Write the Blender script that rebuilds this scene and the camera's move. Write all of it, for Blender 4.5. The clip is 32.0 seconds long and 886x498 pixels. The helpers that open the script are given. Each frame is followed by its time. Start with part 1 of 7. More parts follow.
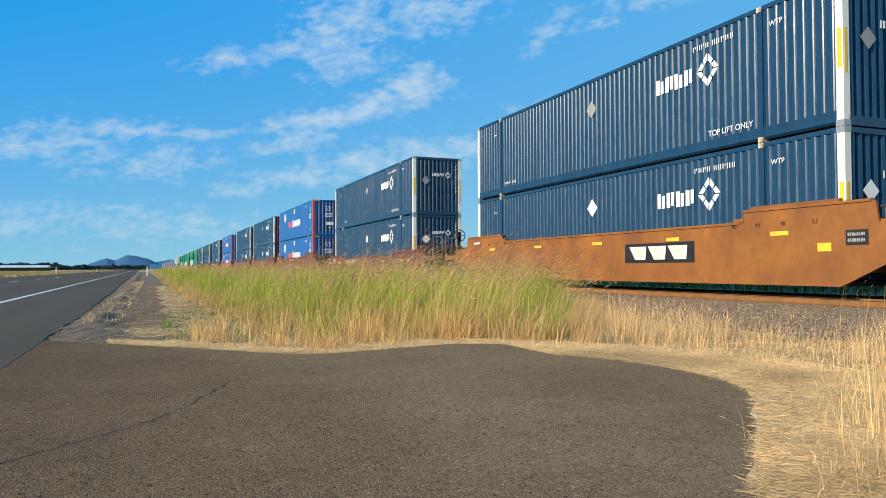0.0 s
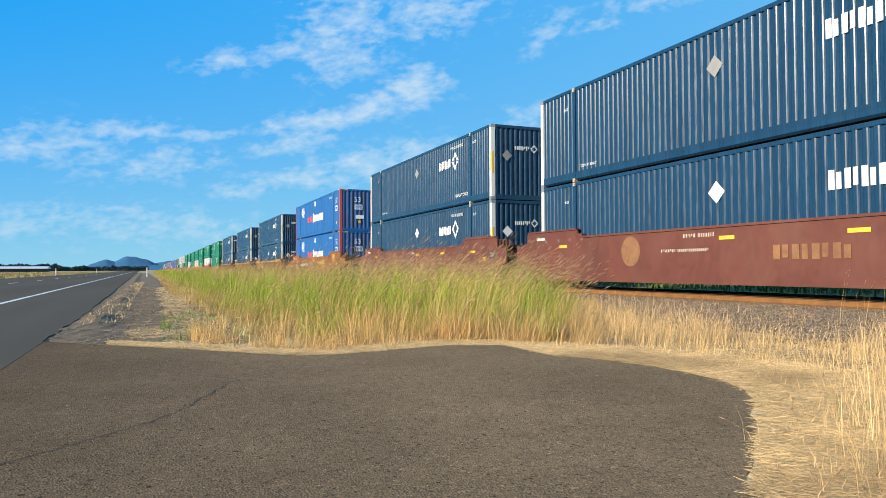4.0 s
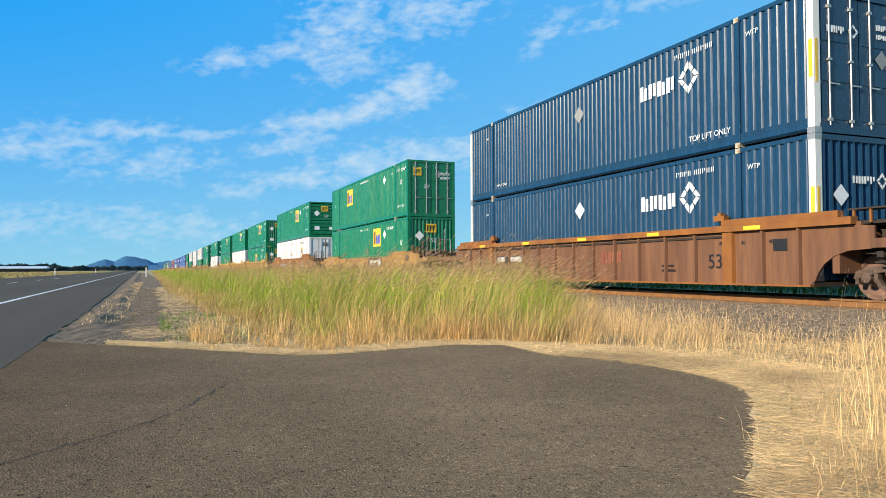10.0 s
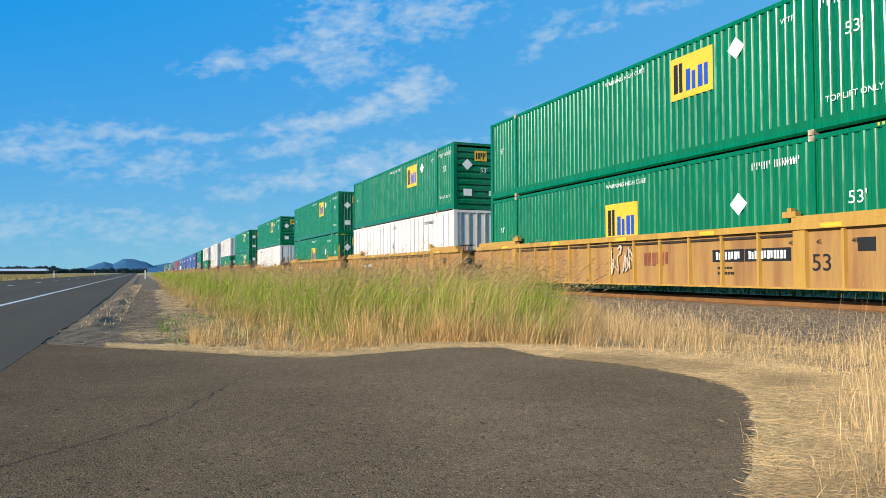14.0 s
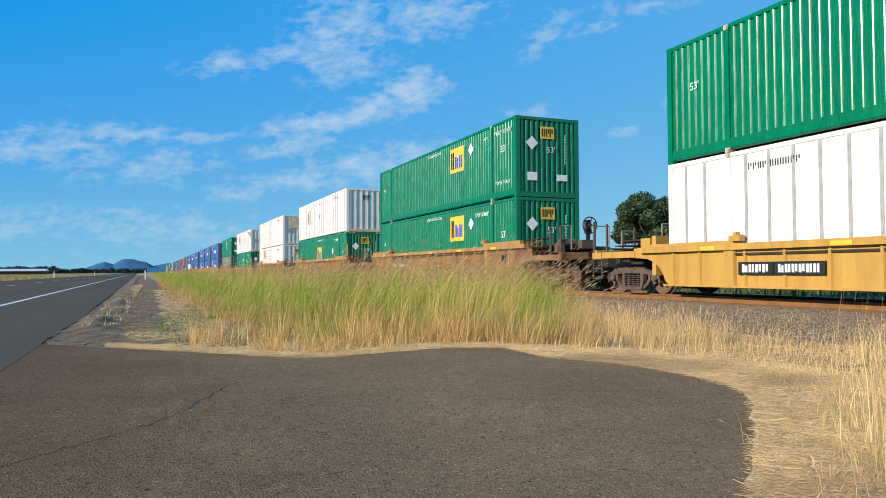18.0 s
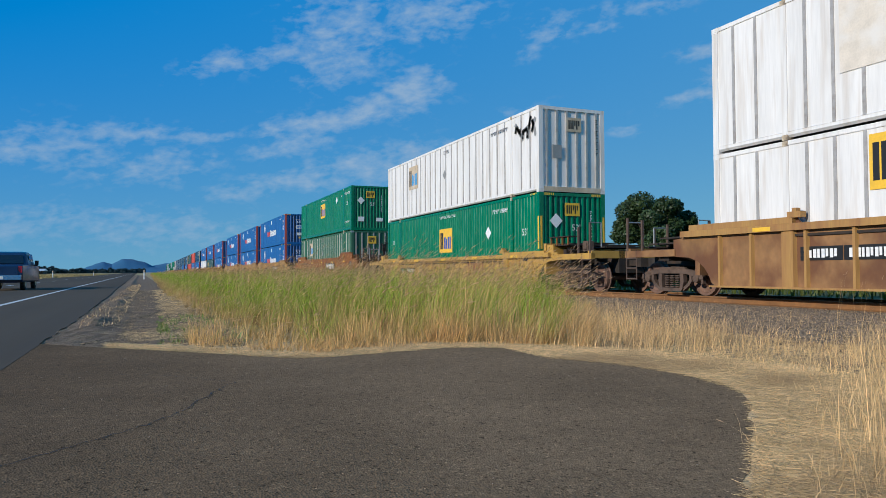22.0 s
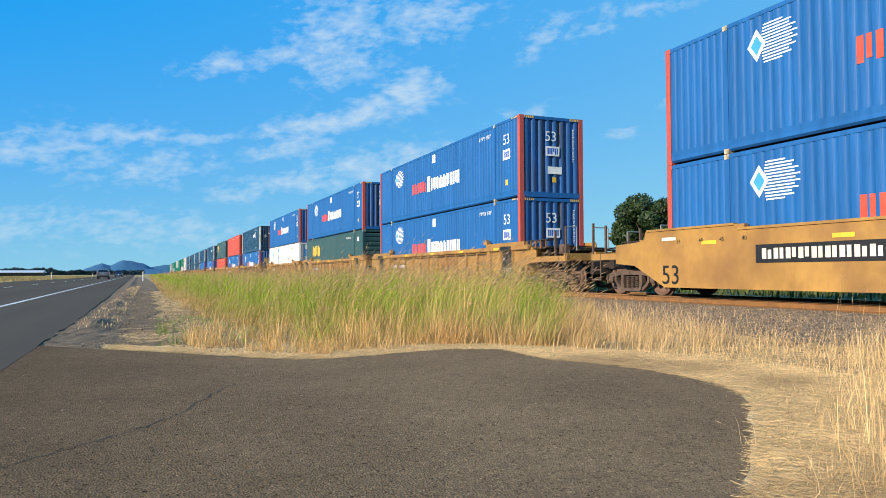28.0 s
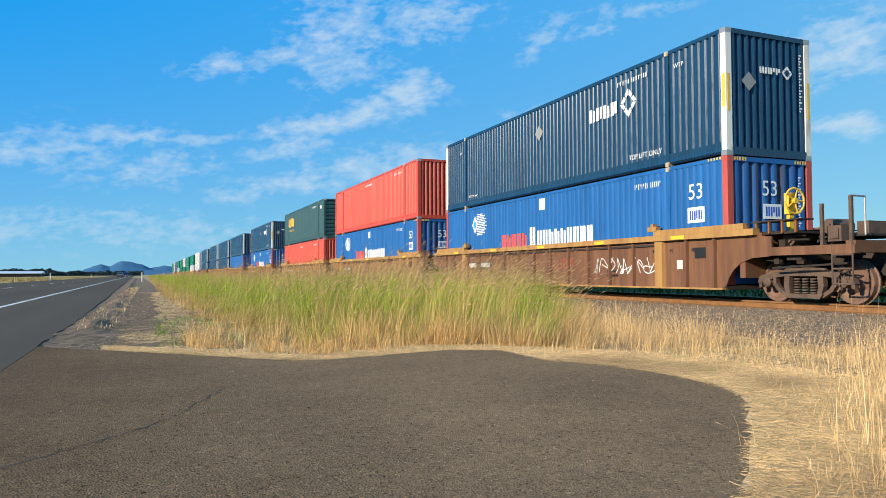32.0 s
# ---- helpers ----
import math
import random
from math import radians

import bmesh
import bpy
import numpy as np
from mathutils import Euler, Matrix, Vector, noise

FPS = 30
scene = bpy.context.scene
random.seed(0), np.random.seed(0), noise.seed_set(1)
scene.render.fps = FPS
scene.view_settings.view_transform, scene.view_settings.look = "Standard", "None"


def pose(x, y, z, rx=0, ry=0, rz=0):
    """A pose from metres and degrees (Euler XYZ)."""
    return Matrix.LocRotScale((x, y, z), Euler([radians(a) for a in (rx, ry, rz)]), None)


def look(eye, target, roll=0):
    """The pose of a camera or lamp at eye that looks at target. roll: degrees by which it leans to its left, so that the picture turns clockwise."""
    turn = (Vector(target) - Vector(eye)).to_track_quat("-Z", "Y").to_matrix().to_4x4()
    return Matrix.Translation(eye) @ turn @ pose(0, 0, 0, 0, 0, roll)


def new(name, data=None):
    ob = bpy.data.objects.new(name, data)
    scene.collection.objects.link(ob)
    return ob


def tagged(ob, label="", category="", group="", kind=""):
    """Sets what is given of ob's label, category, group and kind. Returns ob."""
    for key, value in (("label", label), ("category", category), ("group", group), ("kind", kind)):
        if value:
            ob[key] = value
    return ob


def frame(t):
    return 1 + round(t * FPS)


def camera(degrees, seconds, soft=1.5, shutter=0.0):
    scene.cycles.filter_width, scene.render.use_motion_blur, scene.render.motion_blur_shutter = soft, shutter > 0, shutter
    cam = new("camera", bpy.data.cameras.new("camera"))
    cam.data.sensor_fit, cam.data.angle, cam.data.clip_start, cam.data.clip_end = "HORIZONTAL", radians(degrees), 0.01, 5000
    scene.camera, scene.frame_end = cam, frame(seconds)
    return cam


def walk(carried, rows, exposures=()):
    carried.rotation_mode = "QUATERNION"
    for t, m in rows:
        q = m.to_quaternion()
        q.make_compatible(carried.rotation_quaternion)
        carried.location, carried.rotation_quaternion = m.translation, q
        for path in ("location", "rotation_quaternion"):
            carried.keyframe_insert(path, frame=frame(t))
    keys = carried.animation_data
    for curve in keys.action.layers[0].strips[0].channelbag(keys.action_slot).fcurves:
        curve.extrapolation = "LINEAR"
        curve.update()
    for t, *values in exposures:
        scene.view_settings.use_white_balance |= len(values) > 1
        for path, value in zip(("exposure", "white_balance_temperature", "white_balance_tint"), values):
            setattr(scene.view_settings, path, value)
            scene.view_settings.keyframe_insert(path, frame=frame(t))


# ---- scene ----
H = 0.75          # eye height over the asphalt
YAW0, ROLL = 22.18, -0.2245


def aim(turn, tilt):
    return pose(0, 0, H, 90 + tilt, 0, -turn) @ pose(0, 0, 0, 0, 0, ROLL)


cam = camera(63.66, 32.0, 0.75)
# seconds, turn to the right of the track, tilt upwards
AIMS = [
    (0, 22.18, 1.49), (0.5, 22.13, 1.57), (1, 22.18, 1.55), (1.5, 22.17, 1.58), (2, 22.13, 1.42), (2.5, 22.18, 1.49),
    (3, 22.19, 1.70), (3.5, 22.18, 1.56), (5.5, 22.25, 1.70), (6, 22.24, 1.70), (6.5, 22.23, 1.69), (7, 22.24, 1.57),
    (7.5, 22.30, 1.61), (8, 22.24, 1.63), (8.5, 22.29, 1.61), (9, 22.24, 1.64), (9.5, 22.25, 1.62),
    (10, 22.25, 1.57), (10.5, 22.30, 1.75), (11, 22.31, 1.76), (11.5, 22.31, 1.71), (12, 22.30, 1.77),
    (12.5, 22.30, 1.76), (13, 22.33, 1.68), (13.5, 22.30, 1.83), (14, 22.31, 1.77), (14.5, 22.33, 1.84),
    (16.5, 22.33, 1.63), (17, 22.33, 1.64), (17.5, 22.30, 1.76), (18, 22.31, 1.78), (18.5, 22.37, 1.83),
    (19, 22.32, 1.75), (19.5, 22.31, 1.75), (20, 22.38, 1.76), (20.5, 22.38, 1.75), (21, 22.43, 1.69),
    (21.5, 22.40, 1.77), (22, 22.39, 1.78), (22.5, 22.38, 1.77), (23, 22.40, 1.71), (23.5, 22.40, 1.69),
    (24, 22.46, 1.75), (24.5, 22.44, 1.75), (25, 22.48, 1.76), (25.5, 22.47, 1.76), (27.5, 22.52, 1.83),
    (28, 22.47, 1.90), (28.5, 22.51, 1.89), (29, 22.40, 1.76), (29.5, 22.47, 1.90), (30, 22.47, 1.96),
    (30.5, 22.47, 1.97), (31, 22.54, 1.97), (31.5, 22.53, 1.97), (32, 22.54, 1.97)]
EXPOSURES = [   # seconds, stops, kelvin, tint
    (0, .48, 6500, 10), (1, .53, 6500, 10), (2, .58, 6500, 10), (6, .64, 6500, 10), (10, .62, 6500, 10), (12, .47, 6450, 10), (13, .38, 6350, 10),
    (18, .38, 6150, 10), (20, .35, 6050, 10), (21, .04, 5650, 10), (22, -.19, 5600, 10), (23, .1, 5850, 10), (24, .46, 6250, 10), (25, .54, 6300, 10),
    (28, .55, 6350, 10), (30, .53, 6350, 10), (32, .52, 6350, 10)]
walk(cam, [(t, aim(a, b)) for t, a, b in AIMS], EXPOSURES)

# ---- world and sun ----
SUN_AZ, SUN_EL = radians(-104), radians(21)      # from the track's direction, to the left of it
sun_way = Vector((math.sin(SUN_AZ) * math.cos(SUN_EL), math.cos(SUN_AZ) * math.cos(SUN_EL), math.sin(SUN_EL)))
sun = new("sun", bpy.data.lights.new("sun", "SUN"))
sun.data.energy, sun.data.angle, sun.data.color = 5.0, radians(0.5), (1.0, 0.85, 0.64)
sun.matrix_world = look((0, 0, 0), -sun_way)


def build_world():
    w = bpy.data.worlds.new("sky")
    scene.world = w
    w.use_nodes = True
    nt = w.node_tree
    nt.nodes.clear()
    N, Lk = nt.nodes, nt.links

    def mth(op, a, b=None, c=None, clamp=False):
        n = N.new("ShaderNodeMath")
        n.operation, n.use_clamp = op, clamp
        for i, v in enumerate((a, b, c)):
            if v is None:
                continue
            if isinstance(v, (int, float)):
                n.inputs[i].default_value = v
            else:
                Lk.new(v, n.inputs[i])
        return n.outputs[0]

    sky = N.new("ShaderNodeTexSky")
    sky.sky_type, sky.sun_disc = "NISHITA", False
    sky.sun_elevation, sky.sun_rotation = SUN_EL, SUN_AZ
    sky.air_density, sky.dust_density, sky.ozone_density = 1.0, 0.6, 2.5
    tint = N.new("ShaderNodeMix")
    tint.data_type, tint.blend_type = "RGBA", "MULTIPLY"
    tint.inputs[0].default_value = 1.0
    Lk.new(sky.outputs[0], tint.inputs[6])
    tint.inputs[7].default_value = SKY_TINT
    tc = N.new("ShaderNodeTexCoord")
    sep = N.new("ShaderNodeSeparateXYZ")
    Lk.new(tc.outputs["Generated"], sep.inputs[0])
    az = mth("MULTIPLY", mth("ARCTAN2", sep.outputs[0], sep.outputs[1]), 57.2958)
    el = mth("MULTIPLY", mth("ARCSINE", sep.outputs[2]), 57.2958)
    # clouds: thin wind-drawn patches; azimuth, elevation, half width, half height, lean, density
    total = None
    for a, e, wa, we, lean, k in CLOUDS:
        da = mth("SUBTRACT", az, a)
        de = mth("SUBTRACT", mth("SUBTRACT", el, e), mth("MULTIPLY", da, lean))
        q = mth("ADD", mth("POWER", mth("DIVIDE", da, wa * 1.3), 2.0), mth("POWER", mth("DIVIDE", de, we * 1.55), 2.0))
        g = mth("MULTIPLY", mth("EXPONENT", mth("MULTIPLY", q, -1.0)), k)
        total = g if total is None else mth("MAXIMUM", total, g)
    cmb = N.new("ShaderNodeCombineXYZ")
    Lk.new(mth("MULTIPLY", az, 0.24), cmb.inputs[0])
    Lk.new(mth("MULTIPLY", mth("SUBTRACT", el, mth("MULTIPLY", az, 0.10)), 0.46), cmb.inputs[1])
    n1 = N.new("ShaderNodeTexNoise")
    n1.inputs["Scale"].default_value, n1.inputs["Detail"].default_value = 2.0, 7
    n1.inputs["Roughness"].default_value, n1.inputs["Distortion"].default_value = 0.58, 0.25
    Lk.new(cmb.outputs[0], n1.inputs["Vector"])
    n2 = N.new("ShaderNodeTexNoise")
    n2.inputs["Scale"].default_value, n2.inputs["Detail"].default_value = 0.45, 3
    Lk.new(cmb.outputs[0], n2.inputs["Vector"])
    n3 = N.new("ShaderNodeTexNoise")
    n3.inputs["Scale"].default_value, n3.inputs["Detail"].default_value, n3.inputs["Roughness"].default_value = 5.2, 3, 0.5
    Lk.new(cmb.outputs[0], n3.inputs["Vector"])
    puffs = mth("ADD", n1.outputs[0], mth("MULTIPLY", mth("SUBTRACT", n3.outputs[0], 0.5), 0.42))
    wide = mth("MULTIPLY", mth("SUBTRACT", n2.outputs[0], 0.50, clamp=True), 1.4)
    cover = mth("ADD", total, mth("MULTIPLY", wide, 0.25))
    veil = mth("MULTIPLY", mth("SUBTRACT", mth("ADD", puffs, mth("MULTIPLY", cover, 0.44)), 0.62), 2.2, clamp=True)
    veil = mth("MULTIPLY", veil, mth("MINIMUM", mth("MULTIPLY", cover, 1.5), 0.72))
    # deep azure overhead, pale air towards the horizon
    haze = mth("MULTIPLY", mth("EXPONENT", mth("MULTIPLY", mth("MAXIMUM", el, 0.0), -0.105)), 0.90)
    haze = mth("ADD", haze, mth("MULTIPLY", mth("SUBTRACT", az, 4.0), 0.0055), clamp=True)
    m0 = N.new("ShaderNodeMix")
    m0.data_type = "RGBA"
    Lk.new(haze, m0.inputs[0])
    m0.inputs[6].default_value = AZURE
    m0.inputs[7].default_value = HAZE_COLOUR
    m1 = N.new("ShaderNodeMix")
    m1.data_type = "RGBA"
    m1.inputs[0].default_value = 0.94
    Lk.new(tint.outputs[2], m1.inputs[6])
    Lk.new(m0.outputs[2], m1.inputs[7])
    m2 = N.new("ShaderNodeMix")
    m2.data_type = "RGBA"
    Lk.new(veil, m2.inputs[0])
    Lk.new(m1.outputs[2], m2.inputs[6])
    m2.inputs[7].default_value = CLOUD_COLOUR
    bg = N.new("ShaderNodeBackground")
    bg.inputs[1].default_value = SKY_STRENGTH
    Lk.new(m2.outputs[2], bg.inputs[0])
    out = N.new("ShaderNodeOutputWorld")
    Lk.new(bg.outputs[0], out.inputs[0])


SKY_STRENGTH = 0.104
SKY_TINT = (0.45, 0.9, 1.1, 1)
AZURE = (0.0, 2.25, 5.85, 1)
HAZE_COLOUR = (2.2, 4.4, 5.2, 1)
CLOUD_COLOUR = (4.0, 4.95, 5.7, 1)
CLOUDS = [(-7.0, 8.9, 4.2, 1.16, 0.08, 0.80), (-1.6, 10.1, 4.6, 0.65, 0.05, 0.72), (3.2, 10.2, 3.1, 0.39, 0.06, 0.75),
          (-0.8, 7.7, 5.5, 1.04, 0.03, 0.60), (2.4, 8.3, 2.7, 0.87, 0.05, 0.70), (6.5, 16.0, 3.5, 0.66, 0.21, 0.85),
          (9.7, 16.8, 1.9, 0.57, 0.24, 0.70), (13.4, 18.1, 2.7, 2.60, 0.04, 0.85), (16.1, 19.0, 3.0, 1.88, 0.03, 0.75),
          (21.2, 19.9, 4.5, 1.03, 0.05, 0.80), (14.8, 16.3, 3.0, 0.87, 0.03, 0.75), (20.5, 18.5, 3.5, 0.57, 0.00, 0.60),
          (19.8, 14.2, 2.4, 1.29, 0.19, 1.10), (16.6, 12.9, 2.7, 0.80, 0.30, 1.10), (12.1, 11.5, 4.1, 0.65, 0.15, 1.00),
          (10.4, 9.9, 2.9, 0.70, 0.18, 0.90), (18.4, 8.5, 6.5, 1.13, 0.12, 0.95), (12.1, 7.3, 5.3, 0.71, 0.07, 0.80),
          (22.9, 9.6, 3.0, 0.72, 0.19, 0.85), (-7.0, 3.6, 4.6, 1.09, 0.03, 0.60), (-2.1, 4.5, 2.1, 0.38, 0.03, 0.70),
          (1.2, 3.2, 7.0, 1.27, 0.02, 0.60), (7.3, 6.4, 3.3, 0.60, 0.13, 0.70), (31.1, 18.7, 2.2, 0.84, 0.13, 0.65),
          (34.9, 18.5, 1.4, 0.37, 0.02, 0.70), (37.7, 19.7, 3.3, 0.45, -0.00, 0.70), (29.3, 17.1, 1.2, 0.67, 0.24, 0.50),
          (28.8, 12.0, 2.2, 0.80, 0.12, 0.70), (29.3, 7.3, 2.0, 0.61, 0.03, 0.60), (36.8, 10.8, 1.2, 0.39, -0.05, 0.60),
          (42.8, 16.1, 2.0, 0.46, -0.01, 0.75), (45.8, 16.0, 2.5, 0.54, -0.02, 0.70), (51.6, 15.9, 2.9, 1.45, 0.11, 0.95),
          (53.3, 14.4, 2.2, 0.76, -0.04, 0.95), (48.4, 12.9, 2.4, 0.63, 0.21, 0.80), (52.9, 9.9, 2.0, 0.53, -0.05, 0.95),
          (46.1, 13.5, 3.8, 0.64, -0.00, 0.75), (44.2, 14.8, 1.7, 0.55, -0.00, 0.50), (52.0, 17.0, 2.6, 0.42, 0.05, 0.80),
          (45.0, 14.0, 2.0, 0.60, 0.10, 1.10), (47.6, 13.9, 1.7, 0.50, 0.15, 1.10), (51.5, 15.0, 2.6, 0.55, 0.20, 1.20), (52.3, 16.1, 2.4, 0.40, 0.20, 1.10),
          (51.8, 10.3, 2.2, 0.50, 0.00, 1.15), (42.4, 13.2, 2.2, 0.40, 0.15, 0.90)]

build_world()


# ---- materials ----
def mat(name, base, rough=0.55, metal=0.0, var=0.18, scale=2.0, bump=0.0, bscale=60.0, second=None, amount=0.0, sscale=3.0,
        stretch=(1, 1, 1), spec=0.5, each=0.0, island=0.0, coat=0.0, sharp=(0.5, 0.7), trans=0.0):
    m = bpy.data.materials.new(name)
    m.use_nodes = True
    nt = m.node_tree
    N, Lk = nt.nodes, nt.links
    b = N["Principled BSDF"]
    tc = N.new("ShaderNodeTexCoord")
    mp = N.new("ShaderNodeMapping")
    mp.inputs["Scale"].default_value = stretch
    Lk.new(tc.outputs["Object"], mp.inputs[0])

    def noise_tex(s, det=5.0, src=mp.outputs[0]):
        n = N.new("ShaderNodeTexNoise")
        n.inputs["Scale"].default_value, n.inputs["Detail"].default_value = s, det
        Lk.new(src, n.inputs["Vector"])
        return n.outputs[0]

    def ramp(src, a, c, lo, hi):
        r = N.new("ShaderNodeMapRange")
        for i, v in ((1, a), (2, c), (3, lo), (4, hi)):
            r.inputs[i].default_value = v
        Lk.new(src, r.inputs[0])
        return r.outputs[0]

    def mixc(fac, c1, c2, mode="MIX"):
        n = N.new("ShaderNodeMix")
        n.data_type, n.blend_type = "RGBA", mode
        for i, v in ((0, fac), (6, c1), (7, c2)):
            if isinstance(v, (tuple, float, int)):
                n.inputs[i].default_value = v
            else:
                Lk.new(v, n.inputs[i])
        return n.outputs[2]

    big = noise_tex(scale)
    fine = noise_tex(scale * 9)
    v1 = ramp(big, 0.3, 0.7, 1 - var, 1 + var)
    v2 = ramp(fine, 0.3, 0.7, 1 - var * 0.6, 1 + var * 0.6)
    mul = N.new("ShaderNodeMath")
    mul.operation = "MULTIPLY"
    Lk.new(v1, mul.inputs[0])
    Lk.new(v2, mul.inputs[1])
    val = mul.outputs[0]
    for k, src in ((each, "Object Info"), (island, "Geometry")):
        if k:
            g = N.new("ShaderNodeObjectInfo" if src == "Object Info" else "ShaderNodeNewGeometry")
            rr = ramp(g.outputs["Random" if src == "Object Info" else "Random Per Island"], 0, 1, 1 - k, 1 + k)
            m3 = N.new("ShaderNodeMath")
            m3.operation = "MULTIPLY"
            Lk.new(val, m3.inputs[0])
            Lk.new(rr, m3.inputs[1])
            val = m3.outputs[0]
    cc = N.new("ShaderNodeCombineColor")
    for i in range(3):
        Lk.new(val, cc.inputs[i])
    col = mixc(1.0, (*base, 1.0), cc.outputs[0], "MULTIPLY")
    if second:
        s = noise_tex(sscale, 7.0)
        col = mixc(ramp(s, sharp[0], sharp[1], 0, amount), col, (*second, 1.0))
    Lk.new(col, b.inputs["Base Color"])
    Lk.new(ramp(fine, 0.3, 0.7, max(0.03, rough - 0.08), min(1, rough + 0.08)), b.inputs["Roughness"])
    b.inputs["Metallic"].default_value = metal
    b.inputs["Specular IOR Level"].default_value = spec
    b.inputs["Coat Weight"].default_value = coat
    if trans:
        b.inputs["Transmission Weight"].default_value = 0.0
        tr = N.new("ShaderNodeBsdfTranslucent")
        Lk.new(col, tr.inputs[0])
        mx = N.new("ShaderNodeMixShader")
        mx.inputs[0].default_value = trans
        Lk.new(b.outputs[0], mx.inputs[1])
        Lk.new(tr.outputs[0], mx.inputs[2])
        Lk.new(mx.outputs[0], N["Material Output"].inputs[0])
    if bump:
        bp = N.new("ShaderNodeBump")
        bp.inputs["Strength"].default_value, bp.inputs["Distance"].default_value = bump, 0.02
        Lk.new(noise_tex(bscale, 6.0), bp.inputs["Height"])
        Lk.new(bp.outputs[0], b.inputs["Normal"])
    return m


